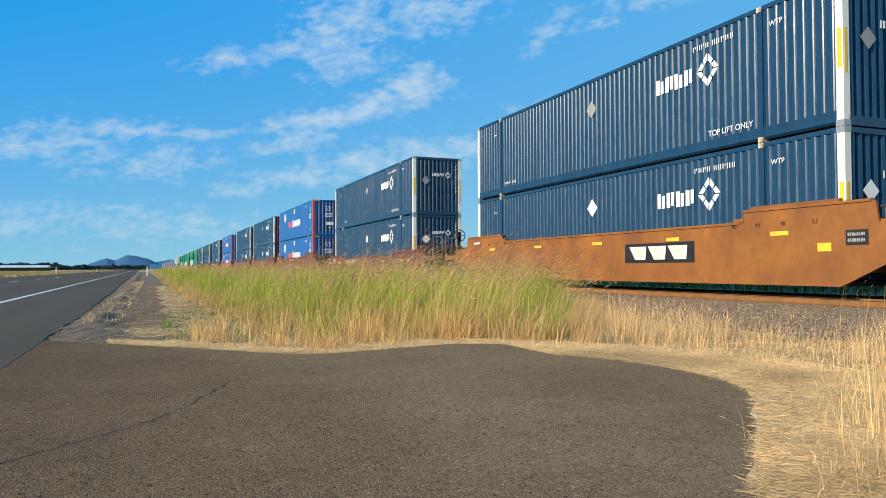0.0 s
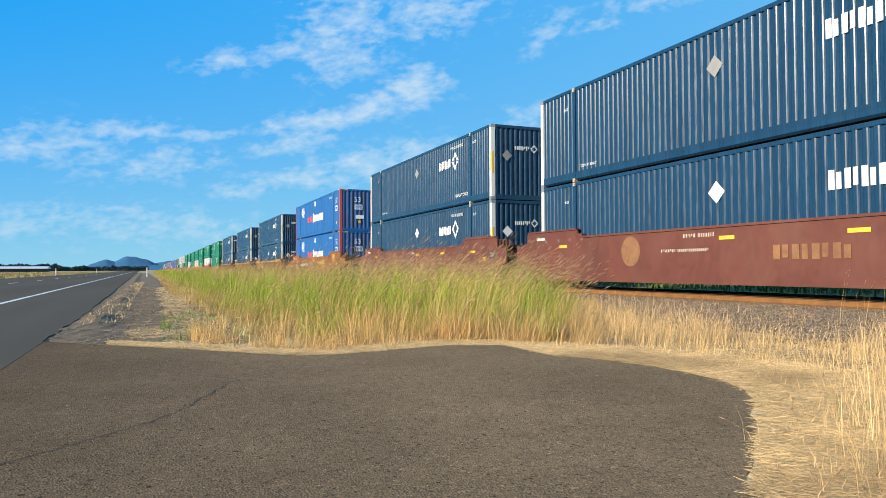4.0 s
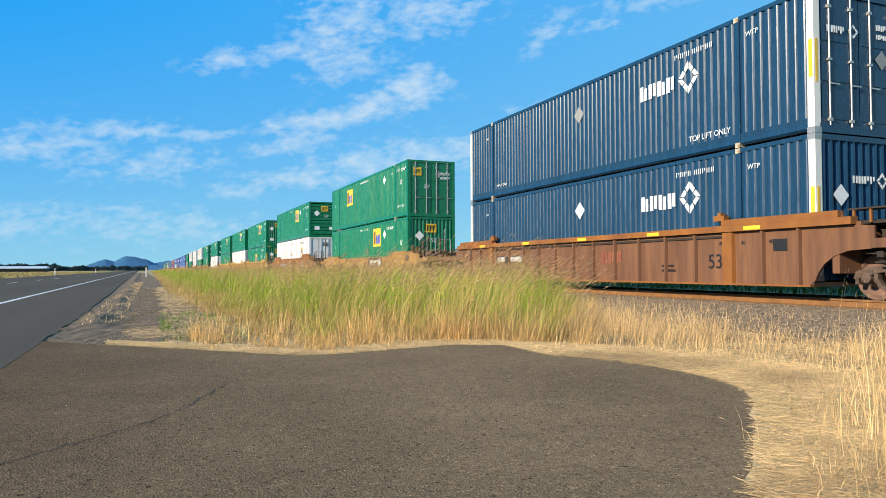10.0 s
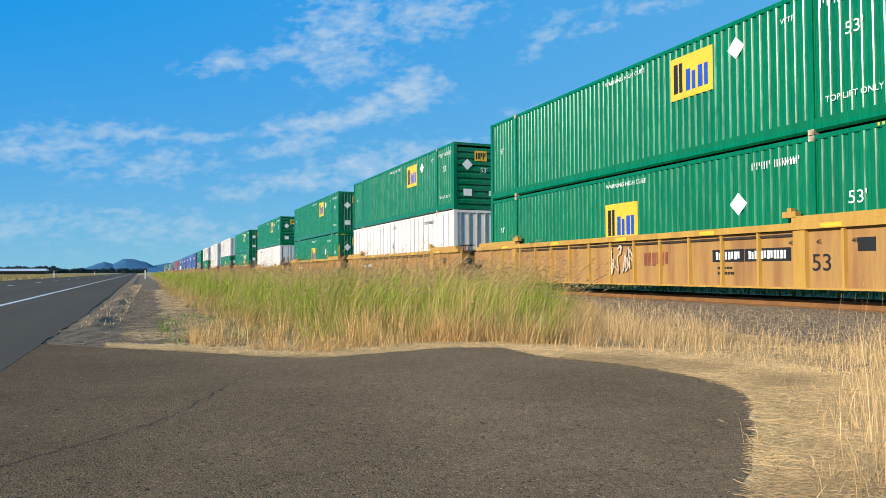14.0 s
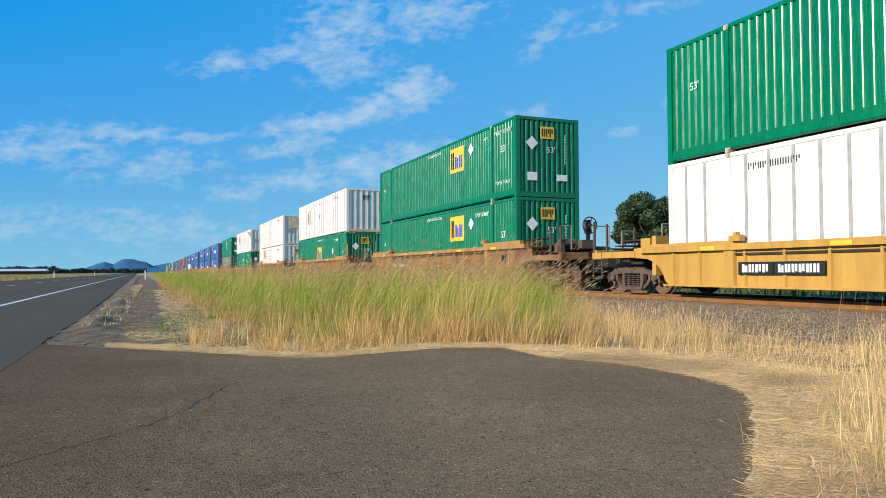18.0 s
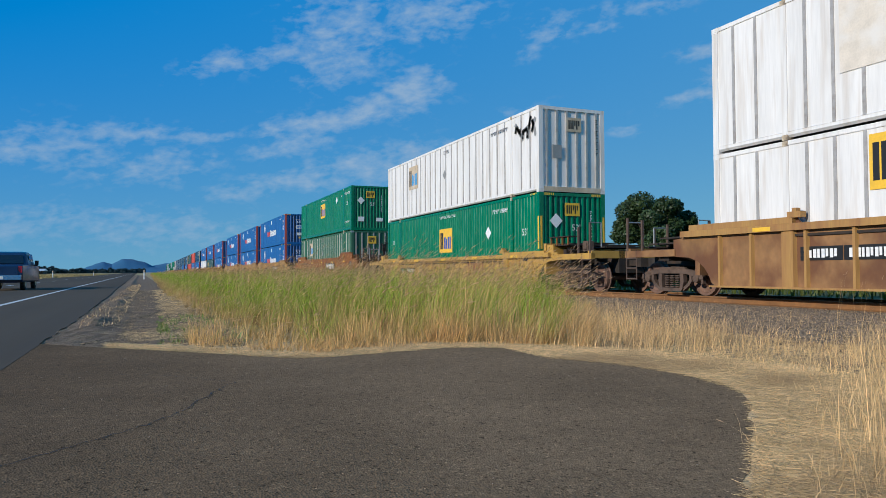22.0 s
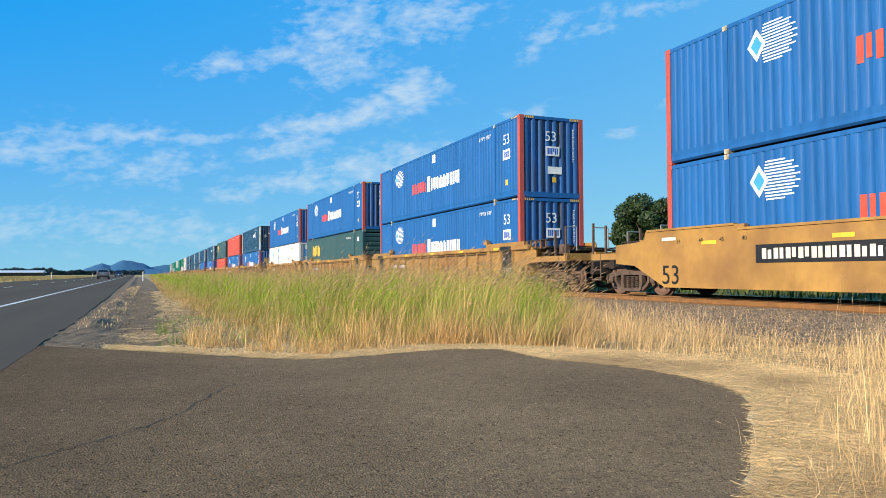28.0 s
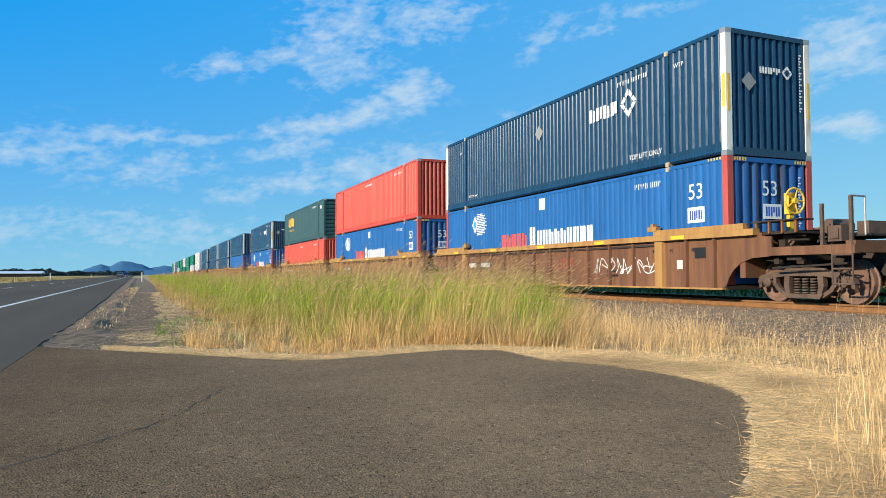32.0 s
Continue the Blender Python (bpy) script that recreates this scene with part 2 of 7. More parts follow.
STREAK = (1, 3, 0.25)
BLOTCH = (1, 0.7, 0.55)
RUST = (0.10, 0.045, 0.022)
GRIME = (0.03, 0.028, 0.025)
M = {
    "navy": mat("navy_paint", (0.010, 0.043, 0.092), 0.30, 0, .16, 1.2, .04, 30, (0.025, 0.06, 0.10), .35, 1.6, STREAK, sharp=(.5, .8), spec=.42),
    "blue": mat("blue_paint", (0.017, 0.110, 0.320), 0.52, 0, .15, 1.0, .04, 30, (0.03, 0.10, 0.27), .4, 1.5, STREAK, sharp=(.5, .8), spec=.2),
    "green": mat("green_paint", (0.001, 0.150, 0.060), 0.27, 0, .14, 1.0, .04, 30, (0.006, 0.13, 0.06), .35, 1.5, STREAK, sharp=(.5, .8), spec=.6),
    "olive": mat("weathered_green_paint", (0.020, 0.105, 0.055), 0.6, 0, .25, 1.4, .05, 30, (0.10, 0.17, 0.11), .4, 2.0, STREAK, sharp=(.4, .7)),
    "white": mat("white_paint", (0.72, 0.71, 0.69), 0.5, 0, .08, 1.0, .03, 30, (0.42, 0.33, 0.23), .6, 1.6, STREAK, sharp=(.5, .8)),
    "blue_end": mat("rust_streaked_blue_paint", (0.013, 0.090, 0.28), 0.5, 0, .2, 1.4, .05, 30, (0.055, 0.045, 0.05), .9, 2.2, (3, 3, 0.12), sharp=(.48, .62)),
    "red": mat("red_paint", (0.50, 0.062, 0.032), 0.45, 0, .12, 1.0, .04, 30, (0.3, 0.07, 0.05), .4, 1.5, STREAK),
    "teal": mat("dark_teal_paint", (0.022, 0.072, 0.074), 0.5, 0, .15, 1.0, .04, 30, (0.05, 0.08, 0.08), .35, 1.5, STREAK),
    "post_white": mat("white_post_paint", (0.70, 0.68, 0.62), 0.5, 0, .08, 2.0, .05, 40, (0.32, 0.2, 0.1), .6, 2.6, STREAK, sharp=(.58, .72)),
    "post_red": mat("red_post_paint", (0.42, 0.072, 0.055), 0.55, 0, .14, 2.0, .06, 40, (0.2, 0.08, 0.06), .5, 3.0, STREAK),
    "steel": mat("galvanised_steel", (0.42, 0.42, 0.41), 0.42, .6, .12, 3.0, .04, 40, (0.2, 0.12, 0.08), .4, 4.0),
    "rib_grey": mat("aluminium_rib", (0.43, 0.41, 0.385), 0.5, .3, .12, 3.0, 0, 40, (0.22, 0.18, 0.14), .5, 4.0),
    "roof": mat("roof_panel", (0.34, 0.34, 0.33), 0.55, 0, .1, 1.0, .03, 30, (0.2, 0.18, 0.16), .4, 1.0),
    "ink_white": mat("white_marking", (0.78, 0.78, 0.76), 0.5, 0, .06, 4.0, 0, 40, (0.35, 0.4, 0.42), .35, 8.0, sharp=(.55, .7)),
    "ink_red": mat("red_marking", (0.66, 0.075, 0.04), 0.5, 0, .12, 3.0, 0, 40, (0.35, 0.12, 0.12), .4, 6.0),
    "ink_yellow": mat("yellow_marking", (0.78, 0.47, 0.03), 0.5, 0, .08, 3.0, 0, 40, (0.5, 0.32, 0.08), .35, 5.0),
    "ink_black": mat("black_marking", (0.014, 0.014, 0.014), 0.5, 0, .2, 3.0),
    "ink_blue": mat("blue_marking", (0.015, 0.075, 0.42), 0.5, 0, .1, 3.0),
    "ink_sky": mat("light_blue_marking", (0.05, 0.30, 0.62), 0.5, 0, .1, 3.0),
    "ink_rust": mat("faded_red_marking", (0.23, 0.06, 0.035), 0.6, 0, .2, 3.0, 0, 40, (0.3, 0.14, 0.05), .5, 6.0),
    "ink_fade": mat("sun_faded_patch", (0.64, 0.58, 0.49), 0.6, 0, .1, 3.0, 0, 40, (0.70, 0.68, 0.64), .8, 2.0),
    "ink_fade_gold": mat("faded_gold_marking", (0.24, 0.12, 0.05), 0.6, 0, .2, 3.0, 0, 40, (0.14, 0.05, 0.03), .6, 5.0),
    "cast_tan": mat("dirty_casting_paint", (0.50, 0.42, 0.30), 0.6, 0, .2, 6.0, .1, 40, (0.12, 0.08, 0.05), .7, 9.0),
    "ink_stain": mat("brown_stain", (0.50, 0.40, 0.27), 0.6, 0, .2, 3.0, 0, 40, (0.62, 0.55, 0.45), .7, 2.0),
    "ink_scrawl": mat("pale_spray_paint", (0.55, 0.47, 0.37), 0.6, 0, .2, 3.0, 0, 40, (0.3, 0.17, 0.08), .5, 5.0),
    "ink_grey": mat("grey_marking", (0.26, 0.265, 0.26), 0.55, 0, .1, 3.0),
    "orange": mat("orange_car_paint", (0.262, 0.098, 0.014), 0.6, 0, .2, 1.2, .06, 30, (0.145, 0.050, 0.013), .75, 1.3, BLOTCH, sharp=(.40, .66)),
    "tan": mat("faded_tan_car_paint", (0.36, 0.195, 0.046), 0.6, 0, .16, 1.2, .06, 30, (0.19, 0.09, 0.034), .7, 1.3, BLOTCH, sharp=(.42, .68)),
    "yellow": mat("yellow_car_paint", (0.46, 0.27, 0.052), 0.5, 0, .12, 1.2, .05, 30, (0.30, 0.14, 0.035), .6, 1.3, STREAK, sharp=(.5, .75)),
    "ochre": mat("dirty_yellow_panel", (0.40, 0.230, 0.066), 0.65, 0, .18, 1.2, .06, 30, (0.20, 0.085, 0.035), .75, 1.2, STREAK, sharp=(.42, .66)),
    "rust": mat("rusty_car_paint", (0.25, 0.132, 0.050), 0.7, 0, .25, 1.3, .08, 30, (0.115, 0.043, 0.018), .8, 1.5, BLOTCH, sharp=(.46, .60)),
    "oxide": mat("rust_red_car_paint", (0.155, 0.070, 0.032), 0.75, 0, .25, 1.3, .08, 30, (0.085, 0.034, 0.018), .75, 1.6, STREAK, sharp=(.45, .70)),
    "dull": mat("rusted_orange_panel", (0.172, 0.074, 0.025), 0.72, 0, .25, 1.3, .08, 30, (0.105, 0.040, 0.018), .8, 1.5, STREAK, sharp=(.42, .68)),
    "brown": mat("red_brown_car_paint", (0.12, 0.036, 0.022), 0.62, 0, .16, 1.2, .05, 30, (0.16, 0.07, 0.045), .5, 1.3, BLOTCH, sharp=(.48, .72)),
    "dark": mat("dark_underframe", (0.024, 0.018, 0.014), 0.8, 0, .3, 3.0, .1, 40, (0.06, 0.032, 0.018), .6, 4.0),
    "truck": mat("dusty_cast_steel", (0.095, 0.062, 0.045), 0.85, 0, .25, 4.0, .1, 40, (0.045, 0.030, 0.022), .7, 5.0),
    "wheel": mat("rolled_steel_wheel", (0.165, 0.095, 0.066), 0.7, .1, .25, 5.0, .06, 40, (0.04, 0.026, 0.02), .7, 4.0),
    "rail": mat("rusty_rail", (0.205, 0.098, 0.033), 0.8, 0, .2, 4.0, .06, 60, (0.14, 0.07, 0.032), .6, 6.0),
    "railhead": mat("worn_rail_head", (0.26, 0.19, 0.13), 0.45, .7, .12, 6.0),
    "tie": mat("weathered_tie", (0.10, 0.075, 0.055), 0.85, 0, .25, 3.0, .15, 40, (0.05, 0.04, 0.03), .6, 4.0, each=.2),
}

M["road"] = mat("highway_asphalt", (0.098, 0.080, 0.060), 0.92, 0, .12, 0.5, .1, 160, (0.078, 0.066, 0.054), .6, .7, (1, .06, 1), sharp=(.4, .7), spec=.06)
M["road_paint"] = mat("white_road_paint", (0.62, 0.62, 0.60), 0.7, 0, .15, 3.0, .2, 80, (0.25, 0.25, 0.24), .5, 9, sharp=(.55, .7))
M["crack"] = mat("crack_filler", (0.022, 0.021, 0.020), 0.85, 0, .2, 4.0)
M["gravel"] = mat("gravel_and_dirt", (0.165, 0.106, 0.058), 0.95, 0, .3, 1.6, .8, 60, (0.20, 0.145, 0.08), .6, 3.2, sharp=(.52, .70))
M["ballast"] = mat("ballast_bed", (0.145, 0.108, 0.072), 0.95, 0, .35, 2.5, 1.0, 28, (0.28, 0.215, 0.13), .6, 1.4, sharp=(.46, .66))
M["stone"] = mat("crushed_stone", (0.178, 0.132, 0.090), 0.9, 0, .2, 6.0, .3, 40, island=.5)
M["straw_mat"] = mat("trodden_straw", (0.68, 0.48, 0.25), 0.9, 0, .25, 1.5, .9, 60, (0.36, 0.26, 0.14), .6, 5.0, (1, 1, 1), sharp=(.5, .66))
M["clod"] = mat("dirt_clod", (0.12, 0.092, 0.06), 0.95, 0, .25, 3.0, .4, 40, (0.2, 0.15, 0.09), .5, 4.0, island=.4)
M["green_grass"] = mat("green_grass_blade", (0.28, 0.37, 0.028), 0.5, 0, .2, .6, 0, 40, (0.58, 0.46, 0.09), .55, .7, spec=.35, island=.5, trans=.36)
M["gold_grass"] = mat("golden_grass_blade", (0.74, 0.48, 0.19), 0.6, 0, .2, .6, 0, 40, (0.50, 0.30, 0.12), .6, .8, spec=.3, island=.45, trans=.3)
M["straw"] = mat("dry_straw", (0.72, 0.49, 0.23), 0.6, 0, .15, .8, 0, 40, (0.36, 0.225, 0.105), .8, .9, spec=.3, island=.45, trans=.2)
M["seed"] = mat("seed_head", (0.60, 0.41, 0.23), 0.7, 0, .15, 1.0, 0, 40, spec=.2, island=.3, trans=.4)
# meadow green, darkened so that its colour carries the train's shade
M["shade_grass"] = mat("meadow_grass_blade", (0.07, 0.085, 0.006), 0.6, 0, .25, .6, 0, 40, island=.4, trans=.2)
M["field_grass"] = mat("dry_meadow_blade", (0.33, 0.25, 0.10), 0.7, 0, .25, .05, 0, 40, (0.22, 0.20, 0.07), .6, .03, island=.3, trans=.2)
def dead_base(m):
    """Blades that are still green above and have dried to gold near the root."""
    nt = m.node_tree
    N, Lk = nt.nodes, nt.links
    b = N["Principled BSDF"]
    old = b.inputs["Base Color"].links[0].from_socket
    tc, sep, mr, mx, no, ad = (N.new(k) for k in ("ShaderNodeTexCoord", "ShaderNodeSeparateXYZ", "ShaderNodeMapRange", "ShaderNodeMix", "ShaderNodeTexNoise", "ShaderNodeMath"))
    Lk.new(tc.outputs["Object"], sep.inputs[0])
    Lk.new(tc.outputs["Object"], no.inputs["Vector"])
    no.inputs["Scale"].default_value = 1.1
    ad.operation = "MULTIPLY_ADD"
    Lk.new(no.outputs[0], ad.inputs[0])
    ad.inputs[1].default_value = -.50
    Lk.new(sep.outputs[2], ad.inputs[2])
    Lk.new(ad.outputs[0], mr.inputs[0])
    for i, v in ((1, -.22), (2, .06), (3, .95), (4, 0.0)):
        mr.inputs[i].default_value = v
    mx.data_type = "RGBA"
    Lk.new(mr.outputs[0], mx.inputs[0])
    Lk.new(old, mx.inputs[6])
    dry, spots, lim = (N.new(k) for k in ("ShaderNodeMix", "ShaderNodeTexNoise", "ShaderNodeMapRange"))
    spots.inputs["Scale"].default_value, spots.inputs["Detail"].default_value = 3.2, 4
    Lk.new(tc.outputs["Object"], spots.inputs["Vector"])
    Lk.new(spots.outputs[0], lim.inputs[0])
    lim.inputs[1].default_value, lim.inputs[2].default_value = .44, .62
    dry.data_type = "RGBA"
    Lk.new(lim.outputs[0], dry.inputs[0])
    dry.inputs[6].default_value, dry.inputs[7].default_value = (0.66, 0.42, 0.17, 1), (0.27, 0.145, 0.05, 1)
    Lk.new(dry.outputs[2], mx.inputs[7])
    for link in list(old.links):
        Lk.new(mx.outputs[2], link.to_socket) if link.to_node != mx else None
    return m


dead_base(M["green_grass"])
M["weed"] = mat("broadleaf_weed", (0.19, 0.25, 0.05), 0.5, 0, .25, 1.0, 0, 40, island=.35, trans=.3)
M["leaf"] = mat("tree_leaf", (0.032, 0.060, 0.016), 0.55, 0, .25, .4, 0, 40, (0.075, 0.12, 0.03), .6, .6, island=.4, trans=.25)
# tree-belt green with the blue of distant air mixed into its colour
M["far_leaf"] = mat("far_foliage", (0.020, 0.050, 0.062), 0.8, 0, .3, .05, 0, 40, island=.35)
M["bark"] = mat("bark", (0.09, 0.065, 0.045), 0.9, 0, .25, 4.0, .5, 20)
M["glass"] = mat("dark_glass", (0.012, 0.016, 0.02), 0.06, 0, .05, 1.0, coat=.5)
M["tyre"] = mat("tyre_rubber", (0.018, 0.018, 0.018), 0.85, 0, .2, 6.0)
M["carblue"] = mat("dark_blue_car_paint", (0.010, 0.030, 0.085), 0.35, .0, .04, 1.0, coat=.15)
M["carsilver"] = mat("silver_car_paint", (0.17, 0.18, 0.195), 0.36, .5, .04, 1.0, coat=.2)
M["chrome"] = mat("chrome", (0.7, 0.7, 0.7), 0.15, 1.0, .05, 3.0)
M["taillight"] = mat("red_lamp_lens", (0.45, 0.01, 0.012), 0.2, 0, .1, 3.0, coat=.5)
M["plastic"] = mat("black_plastic", (0.02, 0.02, 0.02), 0.6, 0, .1, 3.0)
# forest colour shifted to blue to stand for distance haze
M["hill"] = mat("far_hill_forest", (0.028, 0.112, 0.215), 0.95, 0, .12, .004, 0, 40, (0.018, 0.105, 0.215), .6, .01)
M["barn"] = mat("pale_metal_roof", (0.62, 0.64, 0.66), 0.5, .2, .08, .2)
M["barnwall"] = mat("barn_wall", (0.04, 0.04, 0.035), 0.8, 0, .2, .3)


def ground_material():
    m = mat("dry_field_ground", (0.34, 0.26, 0.11), 0.95, 0, .3, .25, .6, 30, (0.24, 0.20, 0.075), .6, .12)
    nt = m.node_tree
    N, Lk = nt.nodes, nt.links
    b = N["Principled BSDF"]
    old = b.inputs["Base Color"].links[0].from_socket
    tc, sep, mr, mx = (N.new(k) for k in ("ShaderNodeTexCoord", "ShaderNodeSeparateXYZ", "ShaderNodeMapRange", "ShaderNodeMix"))
    Lk.new(tc.outputs["Object"], sep.inputs[0])
    Lk.new(sep.outputs[0], mr.inputs[0])
    mr.inputs[1].default_value, mr.inputs[2].default_value = 15.0, 19.0
    mx.data_type = "RGBA"
    Lk.new(mr.outputs[0], mx.inputs[0])
    Lk.new(old, mx.inputs[6])
    # green ground behind the track, with the train's shade put into its colour
    mx.inputs[7].default_value = (0.060, 0.070, 0.008, 1)
    Lk.new(mx.outputs[2], b.inputs["Base Color"])
    return m


M["ground"] = ground_material()


def asphalt_material():
    """Weathered asphalt: brown-grey binder with single pale and dark stones showing."""
    m = mat("old_asphalt", (0.212, 0.141, 0.082), 0.96, 0, .14, 0.9, 0, 60, spec=.04)
    nt = m.node_tree
    N, Lk = nt.nodes, nt.links
    b = N["Principled BSDF"]
    old = b.inputs["Base Color"].links[0].from_socket
    tc, v1, v2, r1, r2, mx, m2, bp = (N.new(k) for k in ("ShaderNodeTexCoord", "ShaderNodeTexVoronoi", "ShaderNodeTexVoronoi", "ShaderNodeValToRGB", "ShaderNodeMapRange", "ShaderNodeMix", "ShaderNodeMix", "ShaderNodeBump"))
    for v, sc in ((v1, 80.0), (v2, 110.0)):
        Lk.new(tc.outputs["Object"], v.inputs["Vector"])
        v.inputs["Scale"].default_value = sc
    sep = N.new("ShaderNodeSeparateColor")
    Lk.new(v1.outputs["Color"], sep.inputs[0])
    Lk.new(sep.outputs[0], r1.inputs[0])
    for e, (x, c) in zip((r1.color_ramp.elements[0], r1.color_ramp.elements[1]), ((0.0, .55), (1.0, 1.45))):
        e.position, e.color = x, (c, c, c * .96, 1)
    k = r1.color_ramp.elements.new(0.5)
    k.color = (.94, .94, .94, 1)
    k = r1.color_ramp.elements.new(0.13)
    k.color = (.86, .86, .86, 1)
    k = r1.color_ramp.elements.new(0.92)
    k.color = (1.15, 1.13, 1.08, 1)
    mx.data_type, mx.blend_type = "RGBA", "MULTIPLY"
    mx.inputs[0].default_value = 1.0
    Lk.new(old, mx.inputs[6])
    Lk.new(r1.outputs[0], mx.inputs[7])
    Lk.new(mx.outputs[2], b.inputs["Base Color"])
    # sparse dark pits and single pale stones
    base = mx.outputs[2]
    for sc, near, few, gain in ((34.0, .24, .80, .40), (46.0, .20, .94, 2.3), (15.0, .16, .90, .40)):
        vo, sp, d1, d2, an, mm = (N.new(k) for k in ("ShaderNodeTexVoronoi", "ShaderNodeSeparateColor", "ShaderNodeMath", "ShaderNodeMath", "ShaderNodeMath", "ShaderNodeMix"))
        vo.inputs["Scale"].default_value = sc
        Lk.new(tc.outputs["Object"], vo.inputs["Vector"])
        Lk.new(vo.outputs["Color"], sp.inputs[0])
        d1.operation, d2.operation, an.operation = "LESS_THAN", "GREATER_THAN", "MULTIPLY"
        Lk.new(vo.outputs["Distance"], d1.inputs[0])
        d1.inputs[1].default_value = near
        Lk.new(sp.outputs[0], d2.inputs[0])
        d2.inputs[1].default_value = few
        Lk.new(d1.outputs[0], an.inputs[0])
        Lk.new(d2.outputs[0], an.inputs[1])
        mm.data_type, mm.blend_type = "RGBA", "MULTIPLY"
        Lk.new(an.outputs[0], mm.inputs[0])
        Lk.new(base, mm.inputs[6])
        mm.inputs[7].default_value = (gain, gain, gain, 1)
        base = mm.outputs[2]
    # darker towards the highway: weaker sun return on that side put into the colour
    sx, sun_dim, m4 = (N.new(k) for k in ("ShaderNodeSeparateXYZ", "ShaderNodeMapRange", "ShaderNodeMix"))
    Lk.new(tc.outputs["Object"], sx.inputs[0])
    Lk.new(sx.outputs[0], sun_dim.inputs[0])
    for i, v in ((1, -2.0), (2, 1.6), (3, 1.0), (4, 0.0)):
        sun_dim.inputs[i].default_value = v
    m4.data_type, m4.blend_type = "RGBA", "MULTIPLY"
    Lk.new(sun_dim.outputs[0], m4.inputs[0])
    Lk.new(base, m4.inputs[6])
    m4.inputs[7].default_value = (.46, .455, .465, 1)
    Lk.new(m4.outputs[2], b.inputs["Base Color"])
    bp.inputs["Strength"].default_value, bp.inputs["Distance"].default_value = .6, .005
    Lk.new(v2.outputs["Distance"], bp.inputs["Height"])
    Lk.new(bp.outputs[0], b.inputs["Normal"])
    return m


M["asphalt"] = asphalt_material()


# ---- mesh tools ----
class Shape:
    """Collects vertices and faces of one mesh."""

    def __init__(self):
        self.v, self.f = [], []

    def add(self, verts, faces):
        o = len(self.v)
        self.v += [tuple(p) for p in verts]
        self.f += [tuple(i + o for i in q) for q in faces]
        return self

    def box(self, x0, x1, y0, y1, z0, z1):
        v = [(x, y, z) for x in (x0, x1) for y in (y0, y1) for z in (z0, z1)]
        return self.add(v, [(0, 1, 3, 2), (4, 6, 7, 5), (0, 4, 5, 1), (2, 3, 7, 6), (0, 2, 6, 4), (1, 5, 7, 3)])

    def prism(self, pts, axis, a, b):
        """A polygon of (p, q), drawn out along an axis from a to b; p, q are the two other axes in order."""
        def at(p, q, r):
            return {"x": (r, p, q), "y": (p, r, q), "z": (p, q, r)}[axis]
        n = len(pts)
        v = [at(p, q, a) for p, q in pts] + [at(p, q, b) for p, q in pts]
        area = sum(pts[i][0] * pts[(i + 1) % n][1] - pts[(i + 1) % n][0] * pts[i][1] for i in range(n))
        flip = (area > 0) == (axis in "xz")
        if b < a:
            flip = not flip
        lo, hi = tuple(range(n)), tuple(range(n, 2 * n))
        faces = [lo[::-1] if flip else lo, hi if flip else hi[::-1]]
        for i in range(n):
            j = (i + 1) % n
            faces.append((i, j, n + j, n + i) if flip else (i, n + i, n + j, j))
        return self.add(v, faces)

    def tube(self, p, q, r, n=8, r2=None):
        p, q = Vector(p), Vector(q)
        r2 = r if r2 is None else r2
        d = (q - p).normalized()
        u = d.orthogonal().normalized()
        w = d.cross(u)
        ring = [(math.cos(2 * math.pi * i / n), math.sin(2 * math.pi * i / n)) for i in range(n)]
        v = [p + (u * c + w * s) * r for c, s in ring] + [q + (u * c + w * s) * r2 for c, s in ring]
        f = [tuple(range(n))[::-1], tuple(range(n, 2 * n))] + [(i, (i + 1) % n, n + (i + 1) % n, n + i) for i in range(n)]
        return self.add(v, f)

    def lathe(self, profile, n=20, axis="x", centre=(0, 0, 0)):
        """Profile of (along, radius) turned about an axis."""
        v, f = [], []
        k = len(profile)
        for i in range(n):
            a = 2 * math.pi * i / n
            for s, r in profile:
                p = {"x": (s, r * math.cos(a), r * math.sin(a)), "y": (r * math.sin(a), s, r * math.cos(a)),
                     "z": (r * math.cos(a), r * math.sin(a), s)}[axis]
                v.append(tuple(c + d for c, d in zip(p, centre)))
        for i in range(n):
            j = (i + 1) % n
            for m in range(k - 1):
                f.append((i * k + m, i * k + m + 1, j * k + m + 1, j * k + m))
        f.append(tuple(i * k for i in range(n)))
        f.append(tuple(i * k + k - 1 for i in range(n))[::-1])
        return self.add(v, f)

    def ring(self, centre, R, r, axis="x", n=20, m=6):
        v, f = [], []
        for i in range(n):
            a = 2 * math.pi * i / n
            for j in range(m):
                b = 2 * math.pi * j / m
                rad, up = R + r * math.cos(b), r * math.sin(b)
                p = {"x": (up, rad * math.cos(a), rad * math.sin(a)), "y": (rad * math.cos(a), up, rad * math.sin(a)),
                     "z": (rad * math.cos(a), rad * math.sin(a), up)}[axis]
                v.append(tuple(c + d for c, d in zip(p, centre)))
                f.append((i * m + j, i * m + (j + 1) % m, ((i + 1) % n) * m + (j + 1) % m, ((i + 1) % n) * m + j))
        return self.add(v, f)

    def mesh(self, name, material, smooth=False):
        me = bpy.data.meshes.new(name)
        me.from_pydata(self.v, [], self.f)
        me.materials.append(M[material] if isinstance(material, str) else material)
        if smooth:
            me.polygons.foreach_set("use_smooth", [True] * len(me.polygons))
        me.update()
        return me


MADE = {}


def cached(key, maker, material, smooth=False):
    if key not in MADE:
        MADE[key] = maker().mesh(str(key[0] if isinstance(key, tuple) else key), material, smooth)
    return MADE[key]


